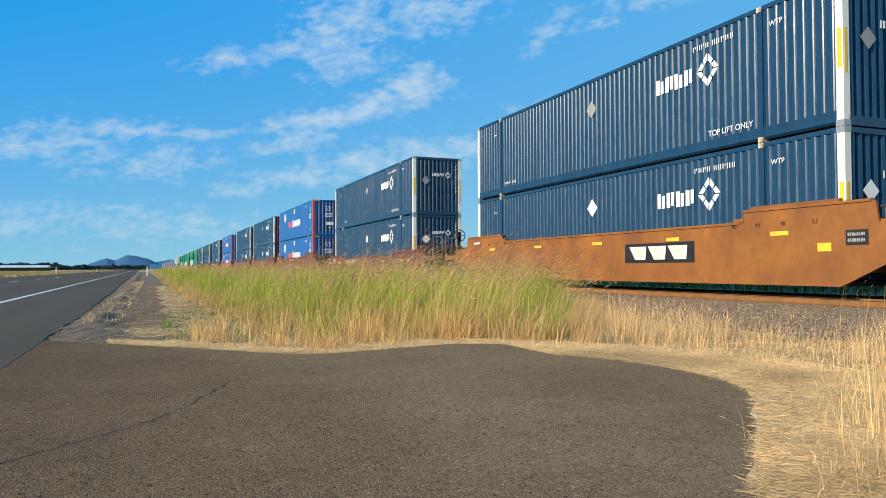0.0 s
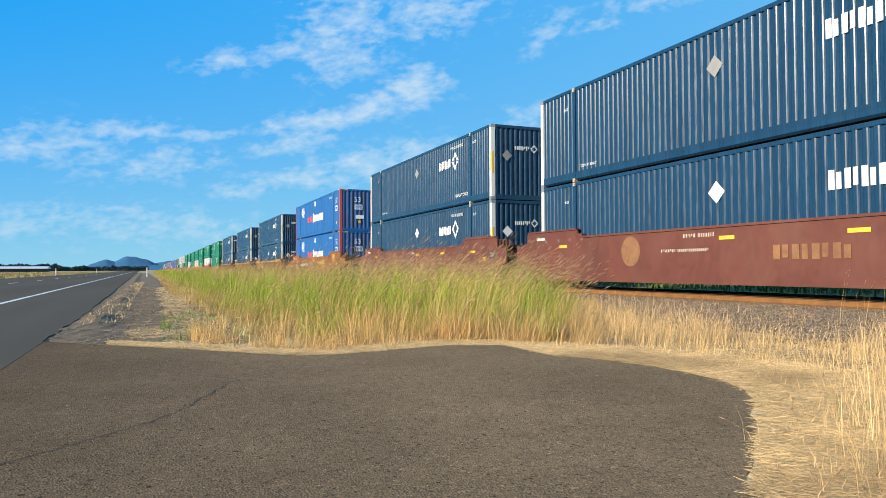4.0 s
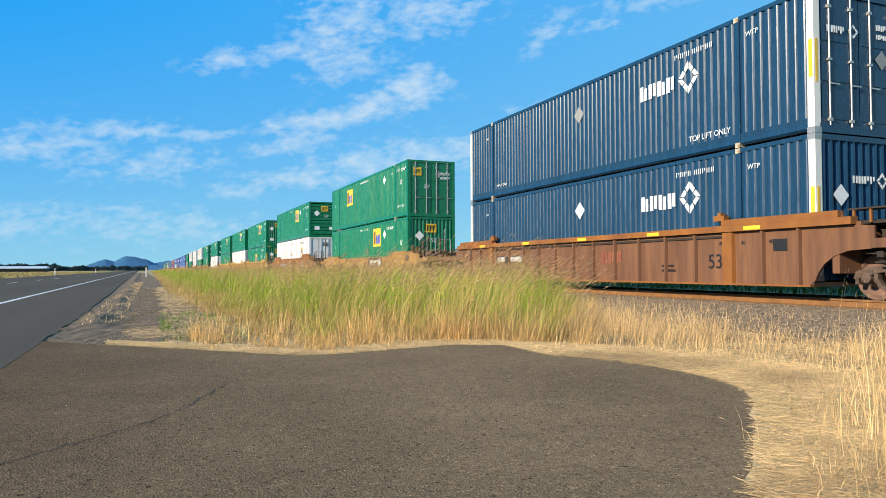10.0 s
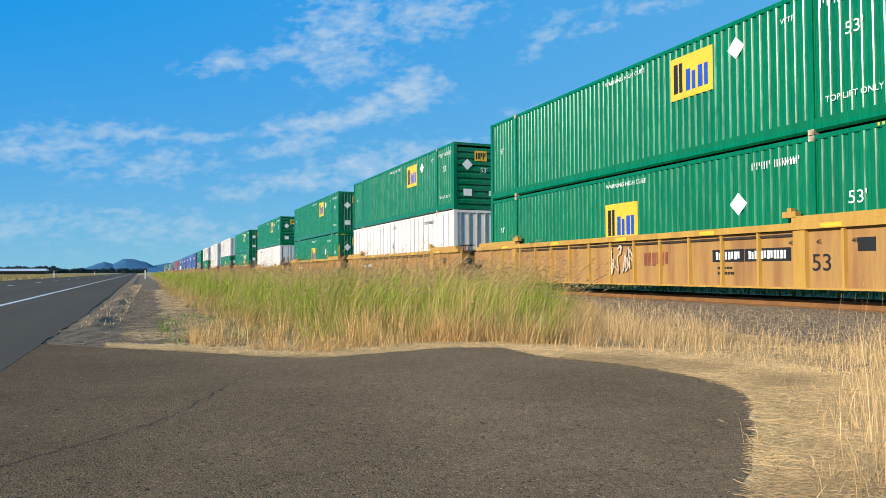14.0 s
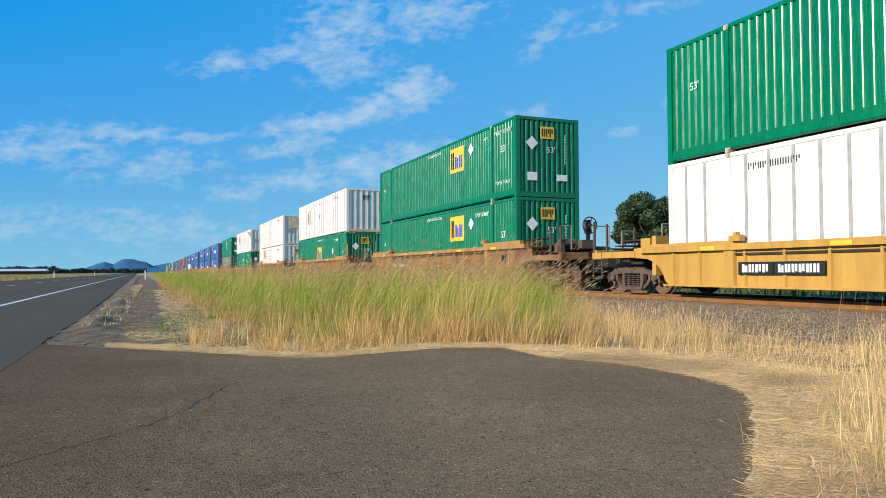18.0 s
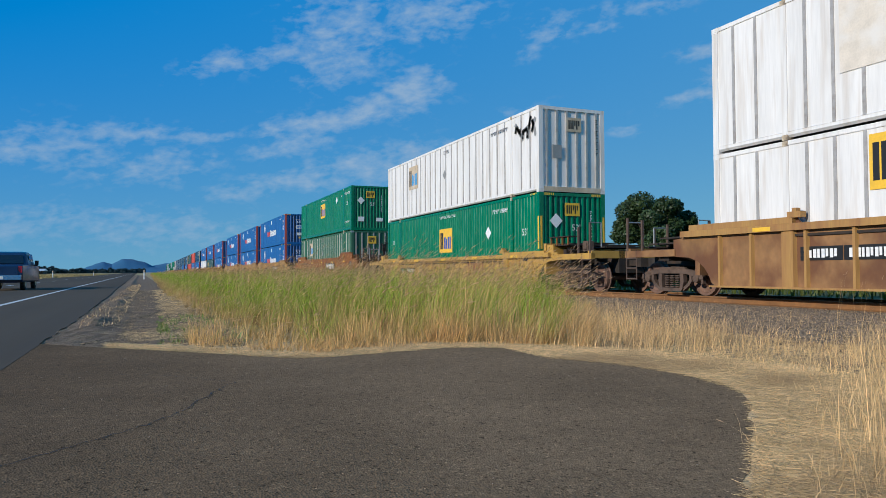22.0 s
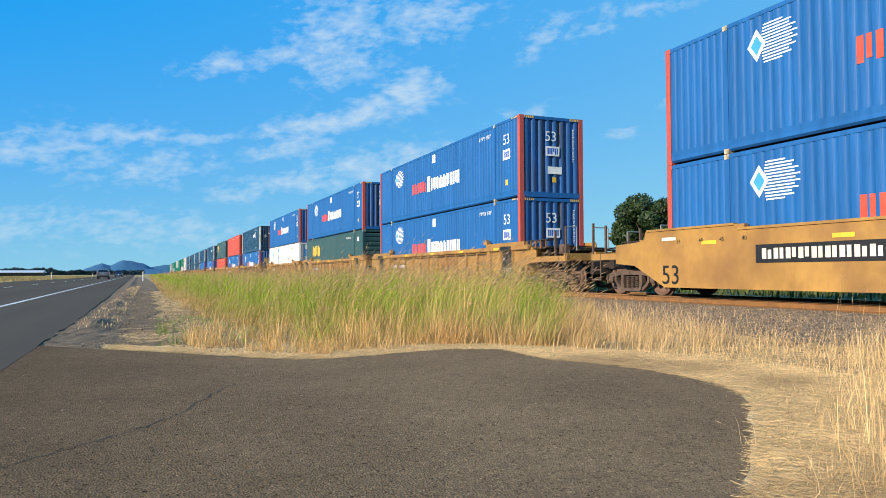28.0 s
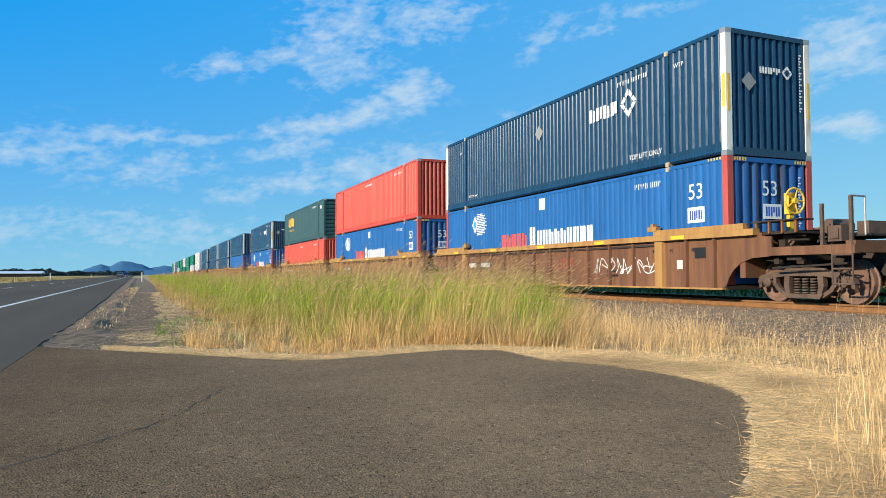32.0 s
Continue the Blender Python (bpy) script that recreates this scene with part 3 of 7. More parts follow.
def part(name, shape, material, parent, label="", at=None, smooth=False):
    """Links a shape or a shared mesh as one object under a thing or a part."""
    me = shape if isinstance(shape, bpy.types.Mesh) else shape.mesh(name, material, smooth)
    ob = new(name, me)
    ob.parent = parent
    if at is not None:
        ob.matrix_basis = at
    return tagged(ob, label) if label else ob


def thing(name, label, category, group="", kind="", at=None):
    ob = new(name)
    if at is not None:
        ob.matrix_basis = at
    return tagged(ob, label, category, group, kind)


def text_mesh(words, size, material):
    """Words as a flat mesh, centred, upright on the x-z plane's front (facing -y)."""
    key = ("words", words, size, material)
    if key not in MADE:
        cu = bpy.data.curves.new("words", "FONT")
        cu.body, cu.size, cu.align_x, cu.align_y = words, size, "CENTER", "CENTER"
        ob = new("words", cu)
        me = bpy.data.meshes.new_from_object(ob.evaluated_get(bpy.context.evaluated_depsgraph_get()))
        bpy.data.objects.remove(ob)
        bpy.data.curves.remove(cu)
        me.transform(pose(0, 0, 0, 90))
        me.materials.clear()
        me.materials.append(M[material])
        MADE[key] = me
    return MADE[key]


SIDE_ON = pose(0, 0, 0, 0, 0, -90)      # turns writing that faces -y to face -x

# ---- ground, road, track ----
RAIL_Z = 0.13         # rail head over the asphalt
TRACK_X = 13.23       # middle of the track


def smooth_line(pts, n=8, closed=False):
    out = []
    m = len(pts)
    for i in range(m if closed else m - 1):
        p = [pts[(i + k) % m] if closed else pts[min(max(i + k, 0), m - 1)] for k in (-1, 0, 1, 2)]
        for j in range(n):
            t = j / n
            out.append(tuple(0.5 * (2 * p[1][c] + (p[2][c] - p[0][c]) * t + (2 * p[0][c] - 5 * p[1][c] + 4 * p[2][c] - p[3][c]) * t * t
                                    + (3 * p[1][c] - p[0][c] - 3 * p[2][c] + p[3][c]) * t ** 3) for c in (0, 1)))
    if not closed:
        out.append(pts[-1])
    return out


def structure(name, shape, material, label, category):
    return tagged(new(name, shape.mesh(name, material)), label, category, "", "structure")


EDGE_X = [-1.05, -0.41, 0.64, 1.2, 1.85, 2.7, 3.35, 3.66]
EDGE_Y = [8.6, 7.95, 6.86, 6.25, 6.3, 6.52, 6.2, 5.3]


def front(x):
    return np.interp(x, EDGE_X + [4.6, 6.5, 9.5], EDGE_Y + [6.6, 9.2, 14.0])


def bend(y):
    """How far the highway has swung away from the railway at y."""
    return -.013 * (y - 14 if y > 20 else max(0, y - 8) ** 2 / 24)


def build_ground():
    g = Shape()
    xs = [-4500, -1500, -400, -100, -30, -12, 0, 6, 12, 20, 60, 200, 800, 4500]
    ys = [-4500, -1500, -400, -100, -20, 0, 10, 30, 80, 200, 600, 1500, 4500]
    v = [(x, y, -0.04) for y in ys for x in xs]
    nx = len(xs)
    g.add(v, [(j * nx + i, j * nx + i + 1, (j + 1) * nx + i + 1, (j + 1) * nx + i) for j in range(len(ys) - 1) for i in range(nx - 1)])
    structure("ground", g, "ground", "flat dry field ground reaching the horizon", "ground")
    # two-lane highway beside the track
    rnd = random.Random(4)
    rim = [(-1.05, -800), (-1.05, -40), (-1.05, 8.4)]
    y, wob = 8.55, 0.0
    while y < 60:
        wob = wob * .75 + rnd.uniform(-.016, .016)
        rim.append((-1.05 + bend(y) + wob, y))
        y += .16 if y < 20 else .5
    rim += [(-1.05 + bend(y), y) for y in (60, 90, 140, 300, 700, 1500, 3000)]
    far_side = [(-12.0 + bend(y), y) for y in (3000, 1500, 700, 300, 140, 90, 60, 40, 30, 25, 20, 15, 10, 5, -40, -800)]
    road = structure("road", Shape().prism(rim + far_side, "z", -0.3, 0.0), "road", "grey two-lane highway with broken asphalt edge", "road")
    line = Shape()
    ys = [-800, -40, 5, 8, 11, 14, 17, 20, 25, 30, 40, 60, 100, 200, 400, 800, 1500]
    line.add([(x + bend(y), y, .004) for y in ys for x in (-3.16, -3.03)], [(2 * i, 2 * i + 1, 2 * i + 3, 2 * i + 2) for i in range(len(ys) - 1)])
    part("edge_line", line, "road_paint", road, "solid white edge line")
    dash = Shape().box(-7.2, -7.08, 0, 3.05, 0.0, 0.004).mesh("lane_dash", "road_paint")
    for i in range(30):
        y = -38 + 12.2 * i
        part("lane_dash", dash, None, road, at=pose(bend(y), y, 0, 0, 0, .74 if y > 20 else 0))
    # paved pull-out that joins the highway
    edge = smooth_line([(-1.05, 8.6), (-0.41, 7.95), (0.64, 6.86), (1.2, 6.25), (1.85, 6.3), (2.7, 6.52), (3.35, 6.2), (3.66, 5.3),
                        (3.70, 4.3), (3.42, 3.45), (2.85, 2.8), (2.25, 2.2), (1.84, 1.7), (1.65, 0.0), (2.4, -4.0), (6.0, -9.0)], 6)
    rnd = random.Random(3)
    edge = [(x + rnd.uniform(-.02, .02), y + rnd.uniform(-.02, .02)) if 1 < i < len(edge) - 2 else (x, y) for i, (x, y) in enumerate(edge)]
    pave = Shape().prism(edge + [(6.0, -30.0), (-1.3, -30.0), (-1.3, 8.6)], "z", -0.2, -0.002)
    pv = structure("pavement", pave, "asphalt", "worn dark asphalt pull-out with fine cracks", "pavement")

    def crack(pts, w, seed):
        r = random.Random(seed)
        line = smooth_line(pts, 14)
        line = [(x + r.uniform(-.018, .018), y + r.uniform(-.018, .018)) for x, y in line]
        s = Shape()
        for (x0, y0), (x1, y1) in zip(line, line[1:]):
            dx, dy = x1 - x0, y1 - y0
            k = math.hypot(dx, dy) or 1
            a, b = -dy / k * w * r.uniform(.4, 1.1), dx / k * w * r.uniform(.4, 1.1)
            s.add([(x0 - a, y0 - b, .001), (x0 + a, y0 + b, .001), (x1 + a, y1 + b, .001), (x1 - a, y1 - b, .001)], [(0, 1, 2, 3)])
        part("crack", s, "crack", pv, "thin dark crack")

    crack([(-0.62, 3.15), (-0.2, 3.6), (0.1, 4.0), (0.32, 4.55), (0.55, 5.05)], .0045, 2)
    crack([(-0.62, 3.15), (-0.9, 2.8), (-1.3, 2.4), (-1.9, 2.2)], .004, 3)
    crack([(0.55, 5.05), (0.2, 5.5), (-.4, 5.9), (-.9, 5.95)], .0025, 5)
    crack([(1.9, 5.9), (2.3, 5.6), (2.9, 5.75)], .002, 6)
    # trodden straw round the asphalt
    n = len(edge)
    band = []
    for i, (x, y) in enumerate(edge):
        x0, y0 = edge[max(0, i - 1)]
        x1, y1 = edge[min(n - 1, i + 1)]
        k = math.hypot(x1 - x0, y1 - y0) or 1
        w = 1.3 + .25 * math.sin(i * .7) + .12 * math.sin(i * 1.9)
        band.append((x - (y1 - y0) / k * w, y + (x1 - x0) / k * w))
    mat_ = Shape()
    for i in range(6, n - 1):
        (a, b), (c, d), (e, f), (g, h) = edge[i], edge[i + 1], band[i + 1], band[i]
        mat_.add([(a, b, -.006), (c, d, -.006), (e, f, -.046), (g, h, -.046)], [(0, 1, 2, 3)])
    structure("straw_ground", mat_, "straw_mat", "trodden pale straw round the asphalt", "straw")
    # dirt shoulder
    dirt = Shape()
    xs = [-2.6, -1.9, -1.45] + [-1.2 + .075 * i for i in range(31)]
    ys = [6.4 + .12 * i for i in range(80)] + [16 + .3 * i for i in range(60)] + [34, 36, 39, 43, 50, 60, 80, 120, 200]
    rr = np.random.default_rng(12)
    lump = rr.normal(0, 1, (len(ys), len(xs)))
    lump = (lump + np.roll(lump, 1, 0) + np.roll(lump, 1, 1) + np.roll(lump, -1, 0)) / 4
    for j, y in enumerate(ys):
        for i, x in enumerate(xs):
            ridge = math.exp(-((x + .66 - .05 * math.sin(y * .9)) / .17) ** 2) * (.045 + .02 * math.sin(y * 1.7) + .02 * math.sin(y * .63 + 1)) * min(1, max(0, (y - 8.8) / 3))
            rough = .012 if x < -.35 or x > .25 else .005
            inside = x < 1.0 and y > float(front(x)) + .1
            dirt.v.append((x + (bend(y) * .8 if y > 30 else 0), y, -.036 + (ridge + abs(lump[j, i]) * rough * 1.6 if inside and -1.1 < x < .98 else 0) + (.018 * min(1, (-.6 - x) / .25) if inside and x < -.6 else 0) - (.0 if inside else .03)))
    nx = len(xs)
    dirt.f = [(j * nx + i, j * nx + i + 1, (j + 1) * nx + i + 1, (j + 1) * nx + i) for j in range(len(ys) - 1) for i in range(nx - 1)]
    structure("verge", dirt, "gravel", "bare dirt and gravel shoulder strewn with straw", "verge")
    # ballast bed
    bed = Shape().prism([(5.0, -0.036), (9.4, -0.034), (11.4, -0.036), (15.1, -0.036), (17.5, -0.038), (17.5, -.1), (5.0, -.1)], "y", -600, 1500)
    global EDGE
    EDGE = np.array(edge)
    structure("ballast_bed", bed, "ballast", "grey crushed stone ballast under the railway", "ballast")


def build_track():
    tr = thing("railway_track", "single railway track with rusty rails on wooden ties", "railway", kind="structure", at=pose(TRACK_X, 0, RAIL_Z))
    for s in (-1, 1):
        c = s * 0.753
        prof = [(c - .07, -.172), (c + .07, -.172), (c + .07, -.160), (c + .012, -.14), (c + .012, -.05), (c + .036, -.036), (c + .036, -.004),
                (c - .036, -.004), (c - .036, -.036), (c - .012, -.05), (c - .012, -.14), (c - .07, -.16)]
        r = part("rail", Shape().prism(prof, "y", -600, 1500), "rail", tr, "rust-brown steel rail")
        part("rail_head", Shape().box(c - .034, c + .034, -600, 1500, -.004, 0.0), "railhead", r, "worn shiny rail head")
    tie = Shape().box(-1.3, 1.3, -.115, .115, -.36, -.175).mesh("tie", "tie")
    rnd = random.Random(8)
    for i in range(70):
        part("tie", tie, None, tr, at=pose(rnd.uniform(-.04, .04), -4 + i * .52 + rnd.uniform(-.03, .03), rnd.uniform(-.008, .012), 0, 0, rnd.uniform(-1, 1)))
    plate = Shape().box(-.11, .11, -.09, .09, -.178, -.160).mesh("tie_plate", "rail")
    for i in range(40):
        part("tie_plate", plate, None, tr, at=pose(-.753, 4 + i * .52, 0))


build_ground()
build_track()

# ---- containers ----
CL, CW, CH = 16.154, 2.59, 2.896      # 53-foot high-cube box
POSTS = (1.98, CL - 1.98)


def wave(y0, y1, n, out, inn):
    """Pressed waves between y0 and y1 with two-step rolled flanks: list of (y, depth)."""
    p = (y1 - y0) / n
    deep = out - inn
    k = min(abs(deep), p * .25)
    w1, w2, w3 = k * .64, k * .60, k * .17
    flat = (p - 2 * (w1 + w2 + w3)) * .55
    flank = [(flat / 2, 1.0), (flat / 2 + w1, .71), (flat / 2 + w1 + w2, .24), (flat / 2 + w1 + w2 + w3, 0.0)]
    pts = [(y0, inn)]
    for i in range(n):
        c = y0 + (i + .5) * p
        pts += [(c - d, inn + deep * f) for d, f in flank[::-1]] + [(c + d, inn + deep * f) for d, f in flank]
    pts.append((y1, inn))
    return pts


def sheet(pts, z0, z1, axis):
    """Folded sheet from (along, depth) points; axis x: runs along y and faces -x; axis y: runs along x and faces -y."""
    s = Shape()
    for z in (z0, z1):
        s.v += [(d, a, z) if axis == "x" else (a, d, z) for a, d in pts]
    n = len(pts)
    for i in range(n - 1):
        q = (i, i + 1, n + i + 1, n + i)
        s.f.append(q[::-1] if axis == "x" else q)
    return s


def side_panel(style):
    s = Shape()
    if style == "ribbed":
        s.box(-1.272, -1.25, 0.1, CL - 0.1, 0.16, 2.80)
        return s
    n, out, inn = {"deep": (55, -1.284, -1.248), "shallow": (50, -1.284, -1.274)}[style]
    for a, b, k in ((.15, POSTS[0] - .07, 8), (POSTS[0] + .07, POSTS[1] - .07, n), (POSTS[1] + .07, CL - .15, 8)):
        q = sheet(wave(a, b, k, out, inn), .30, 2.80, "x")
        s.add(q.v, q.f)
    return s


def end_panel(n, z0=.2):
    return sheet(wave(-1.15, 1.15, n, .010, .075), z0, 2.78, "y")


def bars(s, y0, y1, z0, z1, n, seed, plane=-1.2865):
    """Letter-sized strokes that stand for a word, from y0 (left) to y1, on the near side."""
    r = random.Random(seed)
    w = (y0 - y1) / n
    h = z1 - z0
    if n >= 7 and h < .2:      # small codes: thin strokes
        for i in range(n):
            a = y0 - i * w - (w * .5 if i > 3 else 0)
            s.box(plane, plane + .003, a - w * .26, a - w * .10, z0, z1)
            s.box(plane, plane + .003, a - w * .72, a - w * .56, z0 + r.choice((0, h * .5)), z1)
        return s
    for i in range(n):
        a = y0 - i * w
        k = r.choice((0, 1, 2))
        s.box(plane, plane + .003, a - w * .44, a - w * .06, z0, z1)
        s.box(plane, plane + .003, a - w * .86, a - w * .56, z0 + (h * .12 if k == 1 else 0), z1 - (h * .15 if k == 2 else 0))
    return s


def flat_bars(s, x0, x1, z0, z1, n, seed, plane=-0.006):
    r = random.Random(seed)
    w = (x1 - x0) / n
    for i in range(n):
        a = x0 + i * w
        s.box(a + w * .08, a + w * .4, plane, plane + .003, z0, z1)
        s.box(a + w * .6, a + w * .9, plane, plane + .003, z0 + (z1 - z0) * r.choice((0, .4)), z1)
    return s


def rhombus(s, cy, cz, w, h, plane=-1.2865, end=False):
    pts = [(cy - w / 2, cz), (cy, cz - h / 2), (cy + w / 2, cz), (cy, cz + h / 2)]
    return s.prism(pts, "y", -.006, -.003) if end else s.prism(pts, "x", plane, plane + .003)


def knot(s, cy, cz, w, h, end=False):
    """An open diamond of eight lozenges."""
    for k in range(8):
        a, b = k / 8 * 4, (k + .82) / 8 * 4

        def on(t, f):
            c = [(0, 1), (1, 0), (0, -1), (-1, 0), (0, 1)]
            i = int(min(t, 3.999))
            u = t - i
            return (cy + (c[i][0] * (1 - u) + c[i + 1][0] * u) * w / 2 * f, cz + (c[i][1] * (1 - u) + c[i + 1][1] * u) * h / 2 * f)
        pts = [on(a, .58), on(a, 1), on(b, 1), on(b, .58)]
        s.prism(pts, "y", -.006, -.003) if end else s.prism(pts, "x", -1.2865, -1.2835)
    return s


KINDS = {   # paint, posts, side, end ribs, label
    "umax": ("navy", "post_white", "deep", 11, "navy blue corrugated steel shipping container with white corner posts"),
    "umax_plain": ("navy", "post_white", "deep", 11, "navy blue corrugated shipping container with double doors at the end"),
    "pacer": ("blue", "post_red", "shallow", 8, "bright blue corrugated shipping container with red corner posts"),
    "emp": ("green", "green", "deep", 11, "green corrugated shipping container with yellow logo panel"),
    "emp_door": ("green", "green", "deep", 11, "green corrugated shipping container with double doors at the end"),
    "emp_slat": ("green", "green", "deep", 0, "green shipping container with horizontally ribbed end wall"),
    "emp_white": ("white", "white", "ribbed", 7, "white panelled shipping container with grey vertical ribs"),
    "white_low": ("white", "white", "ribbed", 7, "white panelled shipping container with light blue lettering"),
    "old_green": ("olive", "olive", "ribbed", 7, "weathered green container with pale vertical ribs"),
    "red": ("red", "red", "deep", 11, "plain orange-red corrugated shipping container"),
    "csx": ("teal", "teal", "shallow", 0, "dark teal shipping container with yellow lettering"),
}


WHITE_LOGOS = {   # unit and level: along, height, half size, panel, end panel
    (11, 1): (3.05, 1.84, .30, "ink_yellow", None), (13, 1): None, (15, 1): None, (17, 0): (11.9, 1.72, .56, "ink_stain", None),
    (18, 0): None, (18, 1): (11.8, 2.2, .50, "ink_yellow", "ink_yellow"), (19, 0): (12.2, 1.95, .56, "ink_stain", "ink_stain"), (20, 1): (12.1, 2.0, .5, "ink_stain", "ink_yellow")}


def container(kind, low=False, detail=True, unit=0):
    paint, post, style, ends, label = KINDS[kind]
    c = thing("shipping_container", label, "container", "containers on the train")

    def put(name, key, maker, material, lab="", at=None, smooth=False):
        return part(name, cached(key, maker, material, smooth), None, c, lab, at)

    put("side_panel", ("side_panel", style, paint), lambda: side_panel(style), paint, smooth=style == "shallow")
    put("side_panel", ("side_panel_far", paint), lambda: Shape().box(1.25, 1.275, .1, CL - .1, .16, 2.8), paint)
    put("roof_panel", ("roof_panel", paint), lambda: Shape().box(-1.25, 1.25, .1, CL - .1, 2.84, 2.875), "roof")
    put("floor_panel", "floor_panel", lambda: Shape().box(-1.2, 1.2, .1, CL - .1, .1, .15), "dark")
    put("top_rail", ("top_rail", paint), lambda: Shape().box(-1.29, -1.2, .14, CL - .14, 2.80, 2.893).box(-1.293, -1.288, .2, CL - .2, 2.81, 2.825), paint)
    put("top_rail", ("top_rail_far", paint), lambda: Shape().box(1.2, 1.29, .14, CL - .14, 2.80, 2.893), paint)
    h = .31 if style != "ribbed" else .17
    put("bottom_rail", ("bottom_rail", paint, style), lambda: Shape().prism([(-1.288, h), (-1.277, .19), (-1.286, .10), (-1.235, .055), (-1.2, .055), (-1.2, h)], "y", .14, CL - .14), paint)
    put("bottom_rail", ("bottom_rail_far", paint), lambda: Shape().box(1.2, 1.285, .14, CL - .14, .03, .2), paint)
    for y in (0, CL):
        k = 1 if y == 0 else -1
        put("header", ("header", paint), lambda: Shape().box(-1.16, 1.16, 0.0, .10, 2.78, 2.89), paint, at=pose(0, y, 0, 0, 0, 0 if k == 1 else 180))
        put("sill", ("sill", paint), lambda: Shape().box(-1.16, 1.16, 0.0, .10, .02, .2), paint, at=pose(0, y, 0, 0, 0, 0 if k == 1 else 180))

        def corner():
            s = Shape()
            s.prism([(-1.295, 0), (-1.13, 0), (-1.13, .05), (-1.22, .09), (-1.22, .16), (-1.295, .16)], "z", .12, 2.78)
            return s
        for sx in (-1, 1):
            key = ("corner_post", post, sx * k)

            def mk(q=sx * k):
                s = corner()
                if q == 1:
                    s.v = [(-a, b, z) for a, b, z in s.v]
                    s.f = [f[::-1] for f in s.f]
                return s
            put("corner_post", key, mk, post, {"post_white": "white corner post", "post_red": "red corner post"}.get(post, ""),
                at=pose(0, y, 0, 0, 0, 0 if k == 1 else 180))
            for z in (0, 2.778) if detail else ():
                put("corner_casting", ("corner_casting", post), lambda: Shape().box(-.09, .09, -.09, .09, 0, .118).box(-.093, .093, -.05, .05, .03, .085), {"green": "green", "post_red": "post_red", "white": "white"}.get(post, "steel"),
                    at=pose(sx * 1.207, y + k * .088, z))
        if ends:
            if kind in ("umax_plain", "emp_door") and y == 0:
                for sx in (-1, 1):
                    dr = put("door", ("door", paint), lambda: Shape().box(-.56, .56, .03, .07, .2, 2.78).box(-.5, .5, .018, .032, .3, .95).box(-.5, .5, .018, .032, 1.05, 1.75).box(-.5, .5, .018, .032, 1.85, 2.68), paint,
                             "closed steel door leaf", at=pose(sx * .575, 0, 0))
                    for dx in (-.3, .3):
                        part("lock_rod", cached("lock_rod", lambda: Shape().tube((0, -.005, .16), (0, -.005, 2.8), .018, 8).box(-.05, .05, -.03, .02, .25, .31).box(-.05, .05, -.03, .02, 1.45, 1.5).box(-.05, .05, -.03, .02, 2.5, 2.56).box(-.01, .26, -.03, -.015, .98, 1.01), "steel"), None, dr, "galvanised lock rod", at=pose(dx, 0, 0))
            elif style == "ribbed":
                put("end_wall", ("end_wall_flat", paint), lambda: Shape().box(-1.16, 1.16, .04, .07, .2, 2.78), paint, at=pose(0, y, 0, 0, 0, 0 if k == 1 else 180))
                if y == 0 and low and unit in (11, 15):
                    for x in (-1.06, -.50, .06, .50):
                        put("door_seam", "door_seam", lambda: Shape().box(-.017, .017, .034, .041, .2, 2.78), "ink_black", "dark door seal", at=pose(x, 0, 0))
                    for x in (-.30, .28):
                        put("lock_rod", "lock_rod_white", lambda: Shape().tube((0, .015, .16), (0, .015, 2.8), .016, 8).box(-.05, .05, -.01, .04, .5, .56).box(-.05, .05, -.01, .04, 1.5, 1.55).box(-.01, .22, -.01, .02, 1.05, 1.09), "steel", "galvanised lock rod", at=pose(x, 0, 0))
                elif y == 0:
                    for i in range(6):
                        put("end_rib", ("end_rib", kind == "old_green"), lambda: Shape().box(-.035, .035, 0.0, .041, .2, 2.78), "rib_grey", at=pose(-.98 + i * .39, 0, 0))
            else:
                put("end_wall", ("end_wall", paint, ends), lambda: end_panel(ends), "blue_end" if kind == "pacer" else paint, at=pose(0, y, 0, 0, 0, 0 if k == 1 else 180))
        else:
            put("end_wall", ("end_wall_slat", paint), lambda: slat_end(), paint, at=pose(0, y, 0, 0, 0, 0 if k == 1 else 180))
    for y in POSTS:
        put("lift_post", ("lift_post", paint), lambda: Shape().box(-1.289, -1.22, -.072, .072, .12, 2.78), paint, at=pose(0, y, 0))
        for z in (0.0, 2.778) if detail else ():
            put("lift_casting", "lift_casting", lambda: Shape().box(-1.296, -1.13, -.07, .07, 0.005, .112).box(-1.2985, -1.295, -.03, .03, .03, .085), "cast_tan" if paint in ("navy", "blue") else ("green" if paint != "white" else "white"), at=pose(0, y, z))
    if style == "ribbed":
        rib = cached(("side_rib", kind == "old_green"), lambda: Shape().box(-1.288, -1.27, -.036, .036, .17, 2.80), "rib_grey" if kind != "old_green" else "ink_fade")
        n = 26 if kind != "white_low" else 0
        for i in range(1, n):
            y = i * CL / n
            if all(abs(y - p) > .12 for p in POSTS):
                part("side_rib", rib, None, c, at=pose(0, y, 0))
    if detail:
        marks(c, kind, low, unit)
    return c


def slat_end():
    pts = []
    for i in range(9):
        z = .22 + i * .28
        pts += [(z, .05), (z + .05, .012), (z + .19, .012), (z + .24, .05)]
    s = Shape()
    for x in (-1.15, 1.15):
        s.v += [(x, d, z) for z, d in pts]
    n = len(pts)
    s.f = [(i, n + i, n + i + 1, i + 1) for i in range(n - 1)]
    return s


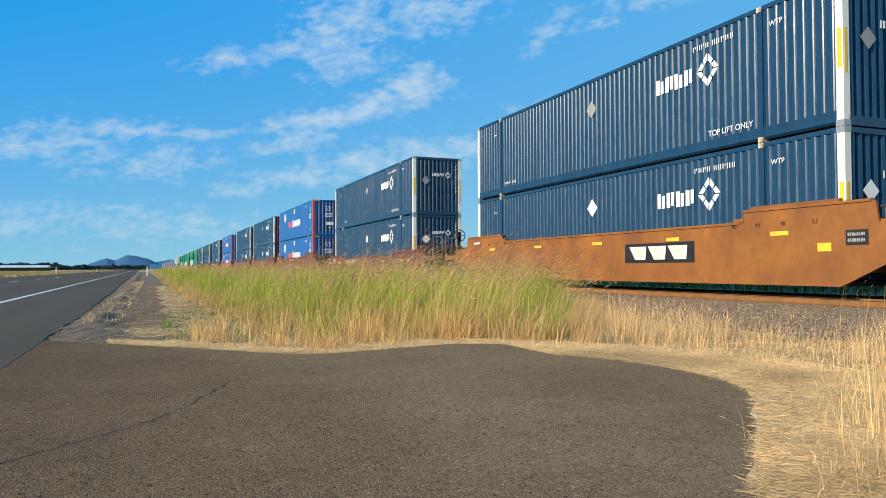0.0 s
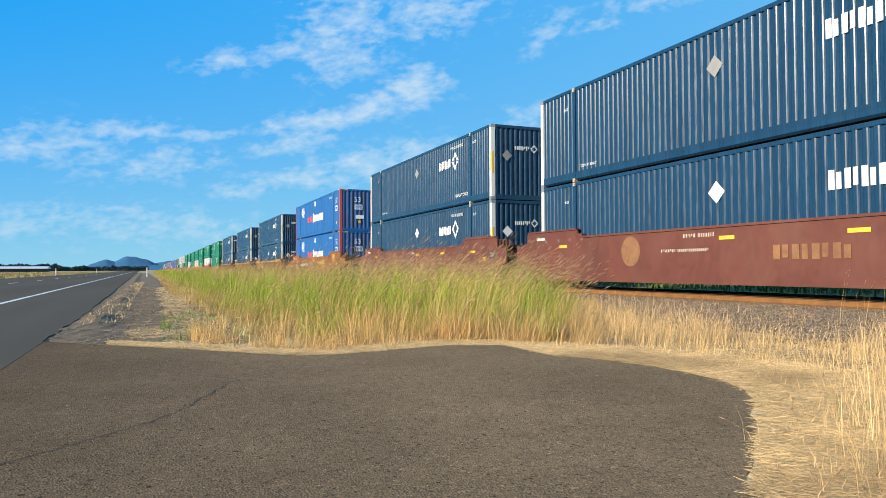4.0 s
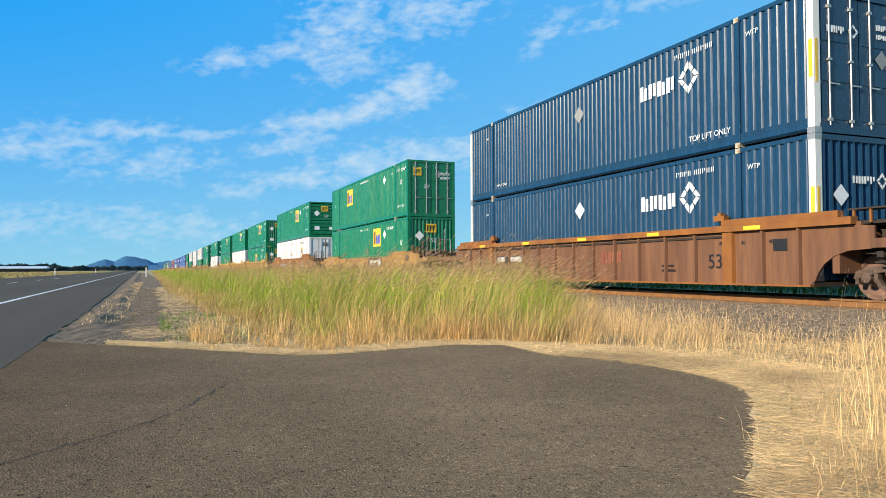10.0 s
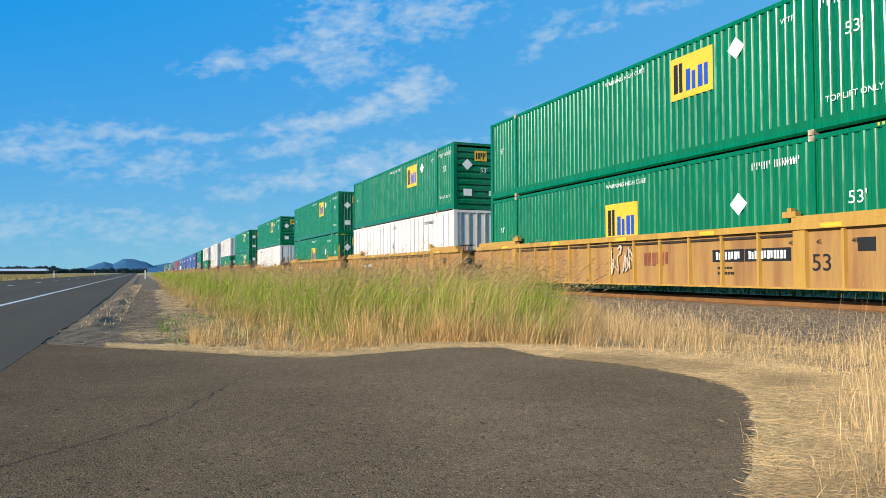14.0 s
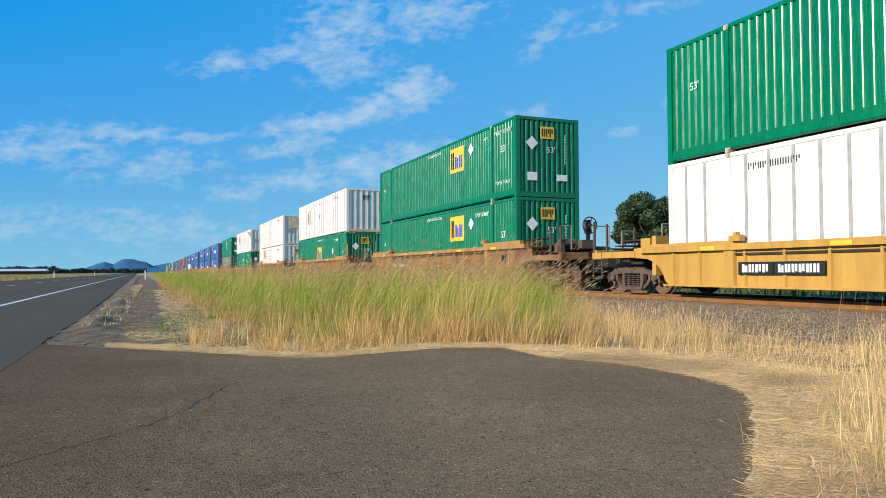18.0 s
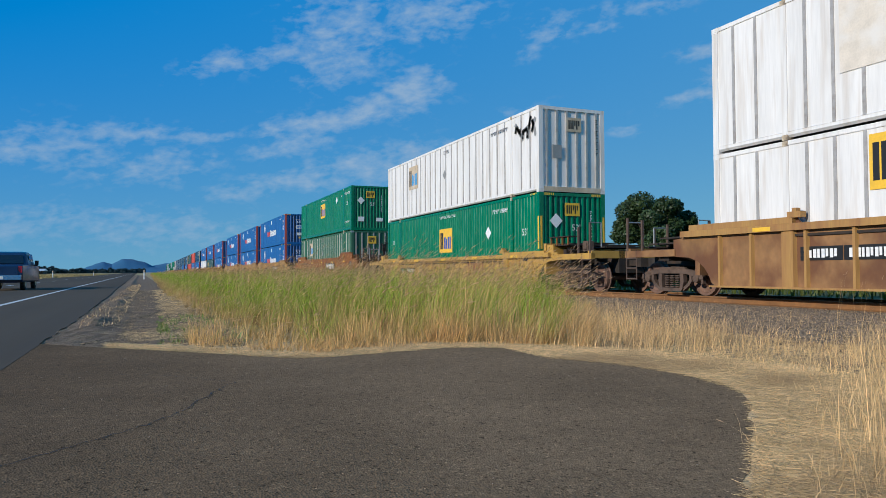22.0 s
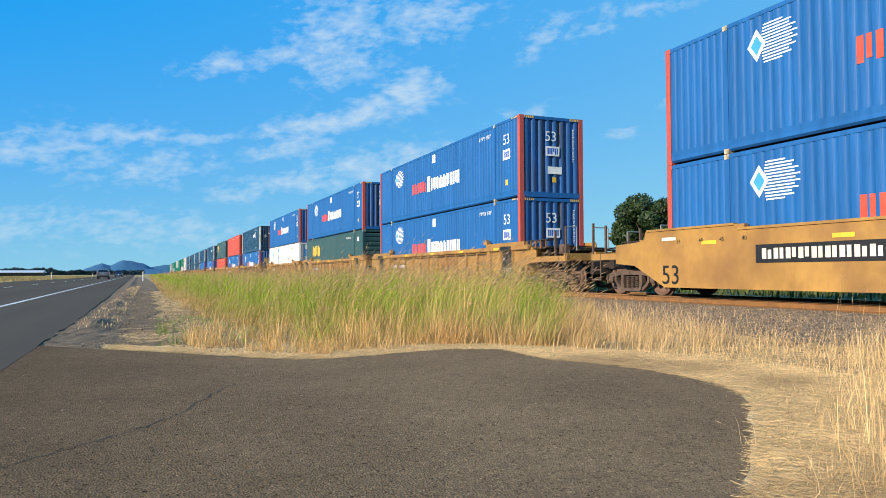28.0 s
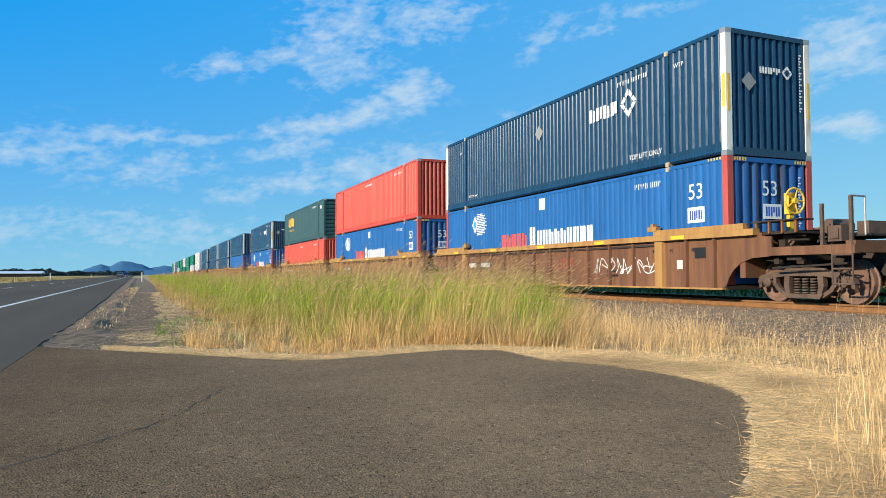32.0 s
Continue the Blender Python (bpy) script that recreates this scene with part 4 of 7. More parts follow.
def marks(c, kind, low, unit):
    def put(name, key, maker, material, lab=""):
        ob = part(name, cached(("m", kind, low, key), maker, material), None, c, lab)
        return tagged(ob, kind="stuff") if any(k in name for k in ("code", "print", "tape", "word", "logo", "emblem", "sticker", "tag")) else ob

    def words(txt, size, y, z, material="ink_white"):
        tagged(part("lettering", text_mesh(txt, size, material), None, c, "", pose(-1.2875, y, z) @ SIDE_ON), kind="stuff")

    def end_words(txt, size, x, z, material="ink_white"):
        tagged(part("lettering", text_mesh(txt, size, material), None, c, "", pose(x, -.008, z)), kind="stuff")

    if kind.startswith("umax"):
        put("logo", 1, lambda: knot(bars(Shape(), 5.36, 3.98, 1.74, 2.12, 4, 5), 3.52, 1.96, .72, .80), "ink_white", "white word and diamond logo")
        put("code", 2, lambda: bars(Shape(), 4.0, 2.75, 2.48, 2.60, 9, 7), "ink_white", "row of small white code strokes")
        words("TOP LIFT ONLY", .19, 2.85, .44) if not low else None
        words("TOP LIFT ONLY", .12, 13.4, .44) if not low else None
        words("WTP", .16, 1.55, 2.44)
        words("WTP", .12, 14.6, 2.3)
        put("placard", 3, lambda: rhombus(Shape(), 8.26, 2.0, .52, .52), "ink_white" if low else "ink_grey", "diamond placard holder")
        if kind == "umax":
            put("end_logo", 4, lambda: knot(flat_bars(Shape(), -.3, .36, 1.95, 2.1, 4, 3), .56, 2.02, .34, .34, True), "ink_white", "white word and diamond logo")
            put("end_placard", 5, lambda: rhombus(Shape(), -.62, 1.72 if not low else 1.7, .44, .44, end=True), "ink_grey" if not low else "ink_white")
            put("end_code", 6, lambda: column(.98, 2.5, 1.1, 10), "ink_white")
        else:
            put("end_logo", 4, lambda: knot(flat_bars(Shape(), -.95, -.45, 2.02, 2.16, 4, 3, -.012), -.2, 2.1, .3, .3, True), "ink_white")
            put("end_placard", 5, lambda: rhombus(Shape(), .62, 1.6, .4, .4, end=True), "ink_grey")
            put("end_code", 6, lambda: flat_bars(flat_bars(Shape(), .45, .95, 2.2, 2.32, 5, 3, -.012), .45, .95, 2.02, 2.12, 5, 4, -.012), "ink_white")
        put("post_sticker", 8, lambda: Shape().box(-1.298, -1.2955, .03, .12, 1.1, 1.85).box(-1.26, -1.19, -.004, -.001, 1.0, 1.85).box(1.19, 1.26, -.004, -.001, 1.0, 1.85), "ink_yellow", "yellow reflective post sticker")
    elif kind == "pacer":
        put("word_first", 1, lambda: bars(Shape(), 11.0, 9.1, 1.15, 1.66, 5, 11), "ink_red", "red word of a painted logo")
        put("word_second", 2, lambda: bars(bars(Shape(), 8.95, 8.5, 1.1, 1.82, 1, 3), 8.45, 5.2, 1.13, 1.68, 9, 12), "ink_white", "white word of a painted logo")
        put("emblem", 3, lambda: emblem(13.06, 2.18), "ink_white", "white striped round emblem")
        put("emblem_core", 31, lambda: rhombus(Shape(), 13.28, 2.18, .3, .42, -1.291), "ink_sky")
        put("tag", 4, lambda: Shape().box(-1.2875, -1.2845, 7.92, 8.28, 2.35, 2.72), "ink_white", "square white tag")
        words("53", .52, 1.02, 2.17)
        put("tag", 5, lambda: Shape().box(-1.2875, -1.2845, .74, 1.3, 1.45, 1.82), "ink_white", "white height tag")
        put("tag_print", 6, lambda: bars(Shape(), 1.24, .8, 1.52, 1.74, 3, 4, -1.290), "ink_blue")
        put("tag", 7, lambda: Shape().box(-1.2875, -1.2845, .93, 1.1, .52, .72), "ink_yellow", "small yellow sticker")
        put("code", 8, lambda: bars(Shape(), 3.3, 2.3, 2.46, 2.6, 7, 9), "ink_white", "row of small white code strokes")
        put("stripe_tape", 9, lambda: hazard(), "ink_yellow", "yellow hazard tape")
        end_words("53", .5, -.05, 2.18)
        put("end_tag", 10, lambda: Shape().box(-.26, .3, -.006, -.003, 1.5, 1.84).box(-.18, .4, -.006, -.003, .86, 1.12), "ink_white")
        put("end_tag_print", 101, lambda: flat_bars(Shape(), -.2, .25, 1.56, 1.78, 3, 4, -.010), "ink_blue")
        put("end_code", 11, lambda: column(.88, 2.5, 1.3, 9), "ink_white")
        put("end_sticker", 12, lambda: Shape().box(0, .16, -.006, -.003, .56, .74), "ink_yellow")
    elif kind in ("emp", "emp_door", "emp_slat"):
        cy = (5.3 if not low else (5.3 if low == 1 else 8.1))
        zc = 2.06 if not low or low == 1 else 1.6
        if not low and unit in (10, 20):
            cy, zc = (11.3, 2.0) if unit == 10 else (8.1, 1.86)
        put("logo_panel", (1, cy), lambda: Shape().box(-1.2875, -1.2845, cy - .72, cy + .72, zc - .52, zc + .52), "ink_yellow", "yellow square logo panel")
        put("logo_dark", (2, cy), lambda: bars(Shape(), cy + .62, cy + .24, zc - .36, zc + .36, 1, 2, -1.291), "ink_black")
        put("logo_blue", (3, cy), lambda: bars(Shape(), cy + .2, cy - .62, zc - .36, zc + .16, 2, 6, -1.291), "ink_blue")
        put("placard", 4, lambda: rhombus(Shape(), 3.88, 2.28 if not low else zc + .12, .5, .5), "ink_white", "white diamond placard")
        words("53'", .34, 1.02, 1.85 if not low else 1.6)
        if low == 2:
            put("post_sticker", 41, lambda: Shape().box(-1.298, -1.2955, .03, .12, 1.0, 2.1).box(-1.26, -1.19, -.004, -.001, 1.0, 2.1).box(1.19, 1.26, -.004, -.001, 1.0, 2.1), "ink_yellow", "yellow reflective post sticker")
            put("stripe_tape", 42, lambda: hazard(), "ink_yellow", "yellow hazard tape")
        words("WARNING HIGH CUBE", .17, 7.9, 2.62)
        words("53'", .26, 15.2, 1.75)
        words("WTP", .16, 2.5, 2.45)
        words("TOP LIFT ONLY", .17, 1.06, .62) if not low else None
        put("code", 5, lambda: bars(Shape(), 1.75, .35, 2.42, 2.58, 9, 5) if not low else bars(Shape(), 3.5, 2.3, 2.4, 2.56, 9, 5), "ink_white", "row of small white code strokes")
        if kind == "emp_door":
            put("end_panel_logo", 6, lambda: Shape().box(-.98, -.55, -.012, -.008, 2.1, 2.52), "ink_yellow")
            put("end_logo", 61, lambda: flat_bars(Shape(), -.93, -.6, 2.18, 2.42, 3, 6, -.016), "ink_black")
            end_words("53'", .26, -.25, 1.55)
            put("end_code", 7, lambda: flat_bars(flat_bars(Shape(), .45, 1.0, 2.16, 2.3, 5, 3, -.012), .45, 1.0, 1.95, 2.08, 5, 4, -.012), "ink_white")
            put("end_placard", 71, lambda: rhombus(Shape(), .35, 2.2, .34, .42, end=True), "ink_grey")
        else:
            put("end_panel_logo", 6, lambda: Shape().box(-.32, .26, -.006, -.003, 2.12, 2.56), "ink_yellow", "yellow logo panel")
            put("end_logo", 61, lambda: flat_bars(Shape(), -.27, .21, 2.2, 2.48, 3, 6, -.010), "ink_black")
            put("end_placard", 7, lambda: rhombus(Shape(), -.66, 1.95, .5, .5, end=True), "ink_white", "white diamond placard")
            end_words("53'", .3, .12, 1.72)
            put("end_code", 8, lambda: column(.72, 2.3, 1.2, 9), "ink_white")
            put("end_tag", 9, lambda: Shape().box(.35, .8, -.006, -.003, .62, .85).box(-.85, -.45, -.006, -.003, .6, .9), "ink_white" if not low else "ink_grey")
    elif kind in ("emp_white", "old_green"):
        logo = WHITE_LOGOS.get((unit, 1 if low else 0), (12.2, 2.1, .5, "ink_yellow", None))
        if logo:
            y0, z, h, tone, tone2 = logo
            put("logo_panel", (1, unit), lambda: Shape().box(-1.2915, -1.289, y0 - h * 1.1, y0 + h * 1.1, z - h, z + h), tone, "faded square logo panel")
            put("logo_dark", (2, unit), lambda: bars(Shape(), y0 + h, y0 + h * .35, z - h * .68, z + h * .68, 1, 2, -1.295), "ink_black")
            if unit != 17:
                put("logo_blue", (3, unit), lambda: bars(Shape(), y0 + h * .28, y0 - h, z - h * .68, z + h * .3, 2, 6, -1.295), "ink_sky")
            if tone2:
                put("end_logo_panel", (33, unit), lambda: Shape().box(-.22, .36, -.003, -.001, 2.08, 2.56), tone2)
        if (unit, low) == (18, 0):
            put("faded_patch", 34, lambda: Shape().box(-1.290, -1.2885, 8.7, 12.9, 1.05, 2.55), "ink_fade", "faded square where a panel was removed")
            put("end_patch", 35, lambda: Shape().box(-.78, .75, -.003, -.001, 1.62, 2.62), "ink_stain", "brown stained patch")
            put("end_panel", 36, lambda: Shape().box(-.78, -.42, -.010, -.004, 1.15, 1.6), "ink_grey")
        if (unit, low) == (19, 0):
            put("torn_film", 37, lambda: scrawl(.25, 1.6, 1.9, 2.65, 5, .14, -1.2915), "ink_grey", "torn grey film on the side")
            put("end_panel", 36, lambda: Shape().box(-.62, -.28, -.010, -.004, 1.1, 1.5), "ink_grey")
        at = 13.6 if (unit, low) == (15, 1) else 3.6
        put("code", (4, at), lambda: bars(Shape(), at, at - 1.3, 2.44, 2.58, 10, 5, -1.292), "ink_black", "row of small dark code strokes")
        put("placard", 5, lambda: rhombus(Shape(), 8.2, 1.6, .4, .4, -1.292), "ink_grey")
        words("53-102", .22, 8.0, 2.55, "ink_black")
        if logo:
            put("end_logo", 6, lambda: flat_bars(Shape(), -.16, .3, 2.17, 2.47, 3, 6), "ink_black")
        put("end_code", 7, lambda: column(.98, 2.55, 1.3, 10), "ink_black")
        put("end_stain", 8, lambda: Shape().box(-1.12, 1.12, -.004, -.001, .03, .19), "ink_stain")
    elif kind == "white_low":
        put("letter_block", 1, lambda: Shape().box(-1.292, -1.289, 13.36, 13.6, 1.85, 2.4).box(-1.292, -1.289, 13.1, 13.42, 2.35, 2.6).box(-1.292, -1.289, 13.1, 13.42, 1.65, 1.9), "ink_sky", "light blue painted letter shape")
        put("letter_block", 2, lambda: Shape().box(-1.292, -1.289, 10.72, 11.0, 1.65, 2.65).box(-1.292, -1.289, 10.35, 10.72, 2.4, 2.65).box(-1.292, -1.289, 10.35, 10.72, 1.65, 1.88), "ink_sky", "light blue painted letter shape")
        put("small_print", 3, lambda: bars(bars(Shape(), 13.4, 13.05, 1.25, 1.45, 2, 3, -1.292), 11.0, 10.4, 1.25, 1.45, 2, 4, -1.292), "ink_grey")
        put("code", 4, lambda: bars(Shape(), 4.0, 2.5, 2.38, 2.56, 9, 5, -1.292), "ink_grey", "row of grey code strokes")
        put("end_word", 5, lambda: flat_bars(Shape(), -.85, .45, 1.75, 2.35, 3, 5), "ink_sky", "light blue painted word shape")
    elif kind == "csx":
        put("word", 1, lambda: bars(Shape(), 14.2, 11.5, 1.58, 2.36, 3, 5), "ink_yellow", "bold yellow painted word")
        put("word_small", 2, lambda: bars(Shape(), 14.2, 11.5, 1.16, 1.34, 9, 5), "ink_yellow")
        put("end_word", 3, lambda: flat_bars(Shape(), -.5, .5, .95, 1.25, 3, 5), "ink_yellow")
        end_words("53", .3, .2, 2.2, "ink_yellow")
        put("tag", 5, lambda: Shape().box(-1.2875, -1.2845, .9, 1.25, 2.25, 2.5), "ink_white", "white height tag")
        put("code", 4, lambda: bars(Shape(), 4.0, 2.75, 2.48, 2.60, 9, 7), "ink_white")
    elif kind == "red":
        put("code", 1, lambda: bars(Shape(), 3.6, 2.4, 2.48, 2.60, 9, 7), "ink_white", "row of small white code strokes")
        put("code", 2, lambda: bars(Shape(), 8.9, 7.6, 2.48, 2.60, 9, 8), "ink_white")


def scrawl(y0, y1, z0, z1, n, w, plane, seed=1):
    """Loose spray-paint strokes within a patch of the near side."""
    r = random.Random(seed)
    s = Shape()
    for i in range(n):
        cy = y0 + (y1 - y0) * (i + .5) / n
        pts = smooth_line([(cy + r.uniform(-.5, .5) * (y1 - y0) / n * 1.5, r.uniform(z0, z1)) for k in range(5)], 6)
        for (a, b), (c, d) in zip(pts, pts[1:]):
            k = math.hypot(c - a, d - b) or 1
            u, v = -(d - b) / k * w / 2, (c - a) / k * w / 2
            q = plane - .0004 * i
            s.add([(q, a - u, b - v), (q, a + u, b + v), (q, c + u, d + v), (q, c - u, d - v)], [(0, 1, 2, 3)])
    return s


def column(x, z0, z1, n):
    s = Shape()
    h = (z0 - z1) / n
    for i in range(n):
        z = z0 - i * h
        s.box(x - .04, x + .04, -.006, -.003, z - h * .25, z)
        s.box(x - .04, x - .01 * (i % 3), -.006, -.003, z - h * .75, z - h * .45)
    return s


def emblem(cy, cz):
    s = Shape()
    for i in range(13):
        z = -.40 + i * .066
        w = math.sqrt(max(.02, .44 ** 2 - z * z))
        s.box(-1.2875, -1.2845, cy - w - .26 - .12 * (i % 2), cy + w * .2, cz + z - .017, cz + z + .016)
    return rhombus(s, cy + .22, cz, .5, .7)


def hazard():
    s = Shape()
    for i in range(5):
        s.box(-1.2935, -1.2905, .2 + i * .09, .24 + i * .09, 2.83, 2.885)
        s.box(-1.1 + i * .08, -1.06 + i * .08, -.004, -.001, 2.8, 2.88)
        s.box(.75 + i * .08, .79 + i * .08, -.004, -.001, 2.8, 2.88)
    return s


# ---- well cars ----
def wheel_shape():
    s = Shape()
    for k in (-1, 1):
        prof = [(.66, .16), (.70, .16), (.69, .20), (.715, .33), (.68, .36), (.665, .455), (.695, .455), (.705, .425), (.80, .415), (.80, .36), (.765, .33), (.74, .20), (.83, .14), (.83, .0)]
        s.lathe([(k * a, r) for a, r in (prof if k == 1 else prof)], 24)
    s.tube((-1.0, 0, 0), (1.0, 0, 0), .075, 10)
    return s


def frame_shape():
    """One cast side frame of a truck: a low bowed beam on two journals, a spring window in the middle and an open triangle on each side."""
    s = Shape()
    top = [(-1.14, .40), (-1.10, .53), (-.88, .60), (-.52, .65), (.52, .65), (.88, .60), (1.10, .53), (1.14, .40)]
    s.prism(top + [(1.03, .40), (.98, .45), (.74, .50), (.44, .54), (-.44, .54), (-.74, .50), (-.98, .45), (-1.03, .40)], "x", -1.10, -.97)
    s.prism([(-.50, .655), (.50, .655), (.44, .70), (-.44, .70)], "x", -1.06, -.98)
    for k in (-1, 1):
        s.prism([(k * .33, .545), (k * .45, .545), (k * .47, .34), (k * .41, .17), (k * .32, .17), (k * .34, .34)], "x", -1.095, -.975)
        s.prism([(k * .74, .36), (k * .66, .25), (k * .44, .11), (k * .42, .185), (k * .60, .31), (k * .66, .40)], "x", -1.085, -.985)
        s.prism([(k * .66, .50), (k * .74, .50), (k * .74, .34), (k * .67, .33)], "x", -1.09, -.98)
        s.prism([(k * 1.04, .42), (k * 1.12, .42), (k * 1.12, .29), (k * 1.05, .31)], "x", -1.08, -.985)
    s.prism([(-.47, .185), (.47, .185), (.40, .10), (-.40, .10)], "x", -1.13, -.95)
    return s


def truck(parent, y):
    t = part("truck", cached("bolster", lambda: Shape().box(-.95, .95, -.16, .16, .42, .72).box(-.3, .3, -.25, .25, .6, .76), "dark"), None, parent, "dusty two-axle truck", pose(0, y, 0))
    f = cached("side_frame", frame_shape, "truck")
    part("side_frame", f, None, t)
    part("side_frame", f, None, t, at=pose(0, 0, 0, 0, 0, 180))
    spring = cached("spring", lambda: [s := Shape(), [s.ring((0, 0, .205 + i * .055), .052, .019, "z", 10, 5) for i in range(6)]][0], "truck", True)
    for k in (-.19, 0, .19):
        tagged(part("spring", spring, None, t, at=pose(-1.03, k, 0)), kind="stuff")
    wheels = []
    for k in (-.89, .89):
        w = part("wheelset", cached("wheelset", wheel_shape, "wheel", False), None, t, "rusty steel wheels on an axle", pose(0, k, .418))
        wheels.append(w)
        for sx in (-1, 1):
            part("bearing_box", cached("bearing_box", lambda: Shape().lathe([(-1.13, .0), (-1.13, .06), (-1.11, .10), (-.97, .11), (-.95, .0)], 14).box(-1.115, -.98, -.14, .14, .06, .15).box(-1.137, -1.13, -.045, -.02, -.01, .02).box(-1.137, -1.13, .02, .045, -.03, .0), "truck"), None, t, at=pose(0, k, .418, 0, 0, 0 if sx == -1 else 180))
    part("brake_beam", cached("brake_beam", lambda: Shape().box(-.8, .8, -.46, -.40, .33, .42).box(-.8, .8, .40, .46, .33, .42), "dark"), None, t)
    return wheels


TOPS = {"smooth": (1.55, 1.80), "slim": (1.26, 1.44), "ribbed": (1.54, 1.67), "low": (1.20, 1.27), "level": (1.55, 1.66)}


def outline(style, a, b):
    """Side wall of a well as (y, z); a, b: how far the ends reach out."""
    lo, hi = TOPS[style]
    if style in ("smooth", "slim", "level"):
        front = [(0.0, .25), (-.12, .30), (-1.15, .78), (-a, .84), (-a, min(1.34, hi - .1)), (-.75, min(1.40, hi - .06)), (-.7, hi - .04), (-.62, hi), (2.3, hi), (2.42, lo)]
    else:
        front = [(.12, .25), (-.02, .34), (-.10, .50), (-.24, .68), (-.46, .83), (-.75, .92), (-a * .65, .95), (-a * .65, min(1.36, hi - .08)), (-.7, min(1.40, hi - .05)), (-.62, hi), (2.3, hi), (2.42, lo)]
    back = [(CL - y, z) for y, z in front[::-1]]
    back[0], back[1] = (CL - 2.42, lo), (CL - 2.3, hi)
    back = [(CL + (b if abs(y - CL - a) < 1e-6 else y - CL), z) for y, z in back]
    return front + back


SIGNS = {1: (3.85, 6.5, .72, 1.22, 3), 2: (9.95, 13.25, .80, 1.18, 10), 3: (3.3, 6.45, .80, 1.18, 10)}     # along, height, strokes


def well_car(style, paint, front="sep", rear="sep", wheel_colour=None, sign=0, sill=None, near=True, unit=0):
    label = {"smooth": "%s smooth-sided double-stack well car", "level": "%s smooth-sided well car with level top edge", "slim": "%s slim smooth-sided double-stack well car", "ribbed": "%s well car with upright side ribs", "low": "%s low well car with thin side posts"}[style]
    tone = {"orange": "weathered orange-brown", "tan": "faded tan orange", "yellow": "dusty yellow", "ochre": "dusty yellow", "rust": "rusty brown and orange", "oxide": "rust-red", "dull": "rusty orange-brown", "brown": "dark red-brown"}[paint]
    c = thing("well_car", (label % tone) + " on rails", "rail car", "well cars of the train")
    sill = sill or paint
    a = 1.95 if front == "sep" else 1.45
    b = 1.95 if rear == "sep" else 1.45
    key = (style, paint, front, rear)

    def put(name, k, maker, material, lab="", at=None, smooth=False):
        ob = part(name, cached((name, k), maker, material, smooth), None, c, lab, at)
        return tagged(ob, kind="stuff") if "print" in name or "scrawl" in name or name == "handrail" else ob

    lo, hi = TOPS[style]
    pts = outline(style, a, b)
    x0 = -1.44 if style in ("smooth", "slim", "level") else -1.40
    put("side_wall", key, lambda: Shape().prism(pts, "x", x0, x0 + .05), paint)
    put("side_wall", key + ("far",), lambda: Shape().prism(pts, "x", -x0 - .05, -x0), paint)
    put("floor_beam", "floor", lambda: Shape().box(-1.39, 1.39, 0.0, .7, .24, .33).box(-1.39, 1.39, CL - .7, CL, .24, .33).box(-1.39, 1.39, 5.4, 6.0, .24, .33).box(-1.39, 1.39, 10.1, 10.7, .24, .33).box(-1.39, -1.1, .7, CL - .7, .24, .30).box(1.1, 1.39, .7, CL - .7, .24, .30), "dark", "dark cross beam of the well floor")
    # top chord, lower chord
    if style in ("smooth", "slim", "level"):
        put("top_chord", key, lambda: Shape().box(-1.47, -1.36, 2.42, CL - 2.42, lo - .03, lo + .025).box(-1.47, -1.33, -.62, 2.32, hi - .03, hi + .02).box(-1.47, -1.33, CL - 2.32, CL + .62, hi - .03, hi + .02), sill)
        put("bottom_chord", key, lambda: Shape().box(-1.455, -1.30, 0.0, CL, .235, .262), sill)
        put("guide_step", key, lambda: Shape().prism([(-1.47, hi), (-1.32, hi), (-1.30, hi + .07), (-1.36, hi + .09)], "y", .05, 2.2), sill)
        for y in (2.47, CL - 2.47):
            put("guide_block", key, lambda: Shape().box(-1.46, -1.34, -.15, .15, lo + .02, lo + .10), sill, at=pose(0, y, 0))
    else:
        put("top_chord", key, lambda: Shape().box(-1.52, -1.33, 2.3, CL - 2.3, lo - .14, lo).box(-1.52, -1.33, -.9, 2.3, lo - .14, lo).box(-1.52, -1.33, CL - 2.3, CL + .9, lo - .14, lo), sill if paint != "rust" else sill)
        for y in (0, CL - 1.68):
            put("upper_guard", key, lambda: Shape().box(-1.50, -1.36, -.62, 2.3, lo + .003, hi), sill, at=pose(0, y, 0))
        put("bottom_chord", key, lambda: Shape().box(-1.50, -1.30, 0.0, CL, .235, .275), sill)
        for y in (2.15, CL - 2.15):
            put("side_post_wide", key, lambda: Shape().prism([(-1.48, -.14), (-1.40, -.17), (-1.40, .17), (-1.48, .14)], "z", .27, lo - .141), sill, at=pose(0, y, 0))
            put("lock_bracket", key, lambda: Shape().box(-1.51, -1.36, -.16, .16, hi - .02, hi + .1).box(-1.5, -1.38, -.05, .05, hi + .1, hi + .17), sill, at=pose(0, y + (.2 if y < 5 else -.2), 0))
        rib = cached(("side_rib", style, sill, paint == "oxide"), lambda: Shape().prism([(-1.475 if style == "ribbed" else -1.45, -.026), (-1.40, -.050), (-1.40, .050), (-1.475 if style == "ribbed" else -1.45, .026)], "z", .27, lo - .141), paint if paint == "oxide" else sill)
        ys = [2.15 + 1.04 * i for i in range(1, 12)] + [.3, 1.2, CL - .3, CL - 1.2]
        for y in ys:
            part("side_rib", rib, None, c, at=pose(0, y, 0))
        # dark strip on the wall that stands in for the top chord's shade
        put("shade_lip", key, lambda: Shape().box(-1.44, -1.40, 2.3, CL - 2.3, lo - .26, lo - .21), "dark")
    # ends over the trucks
    wheels = []
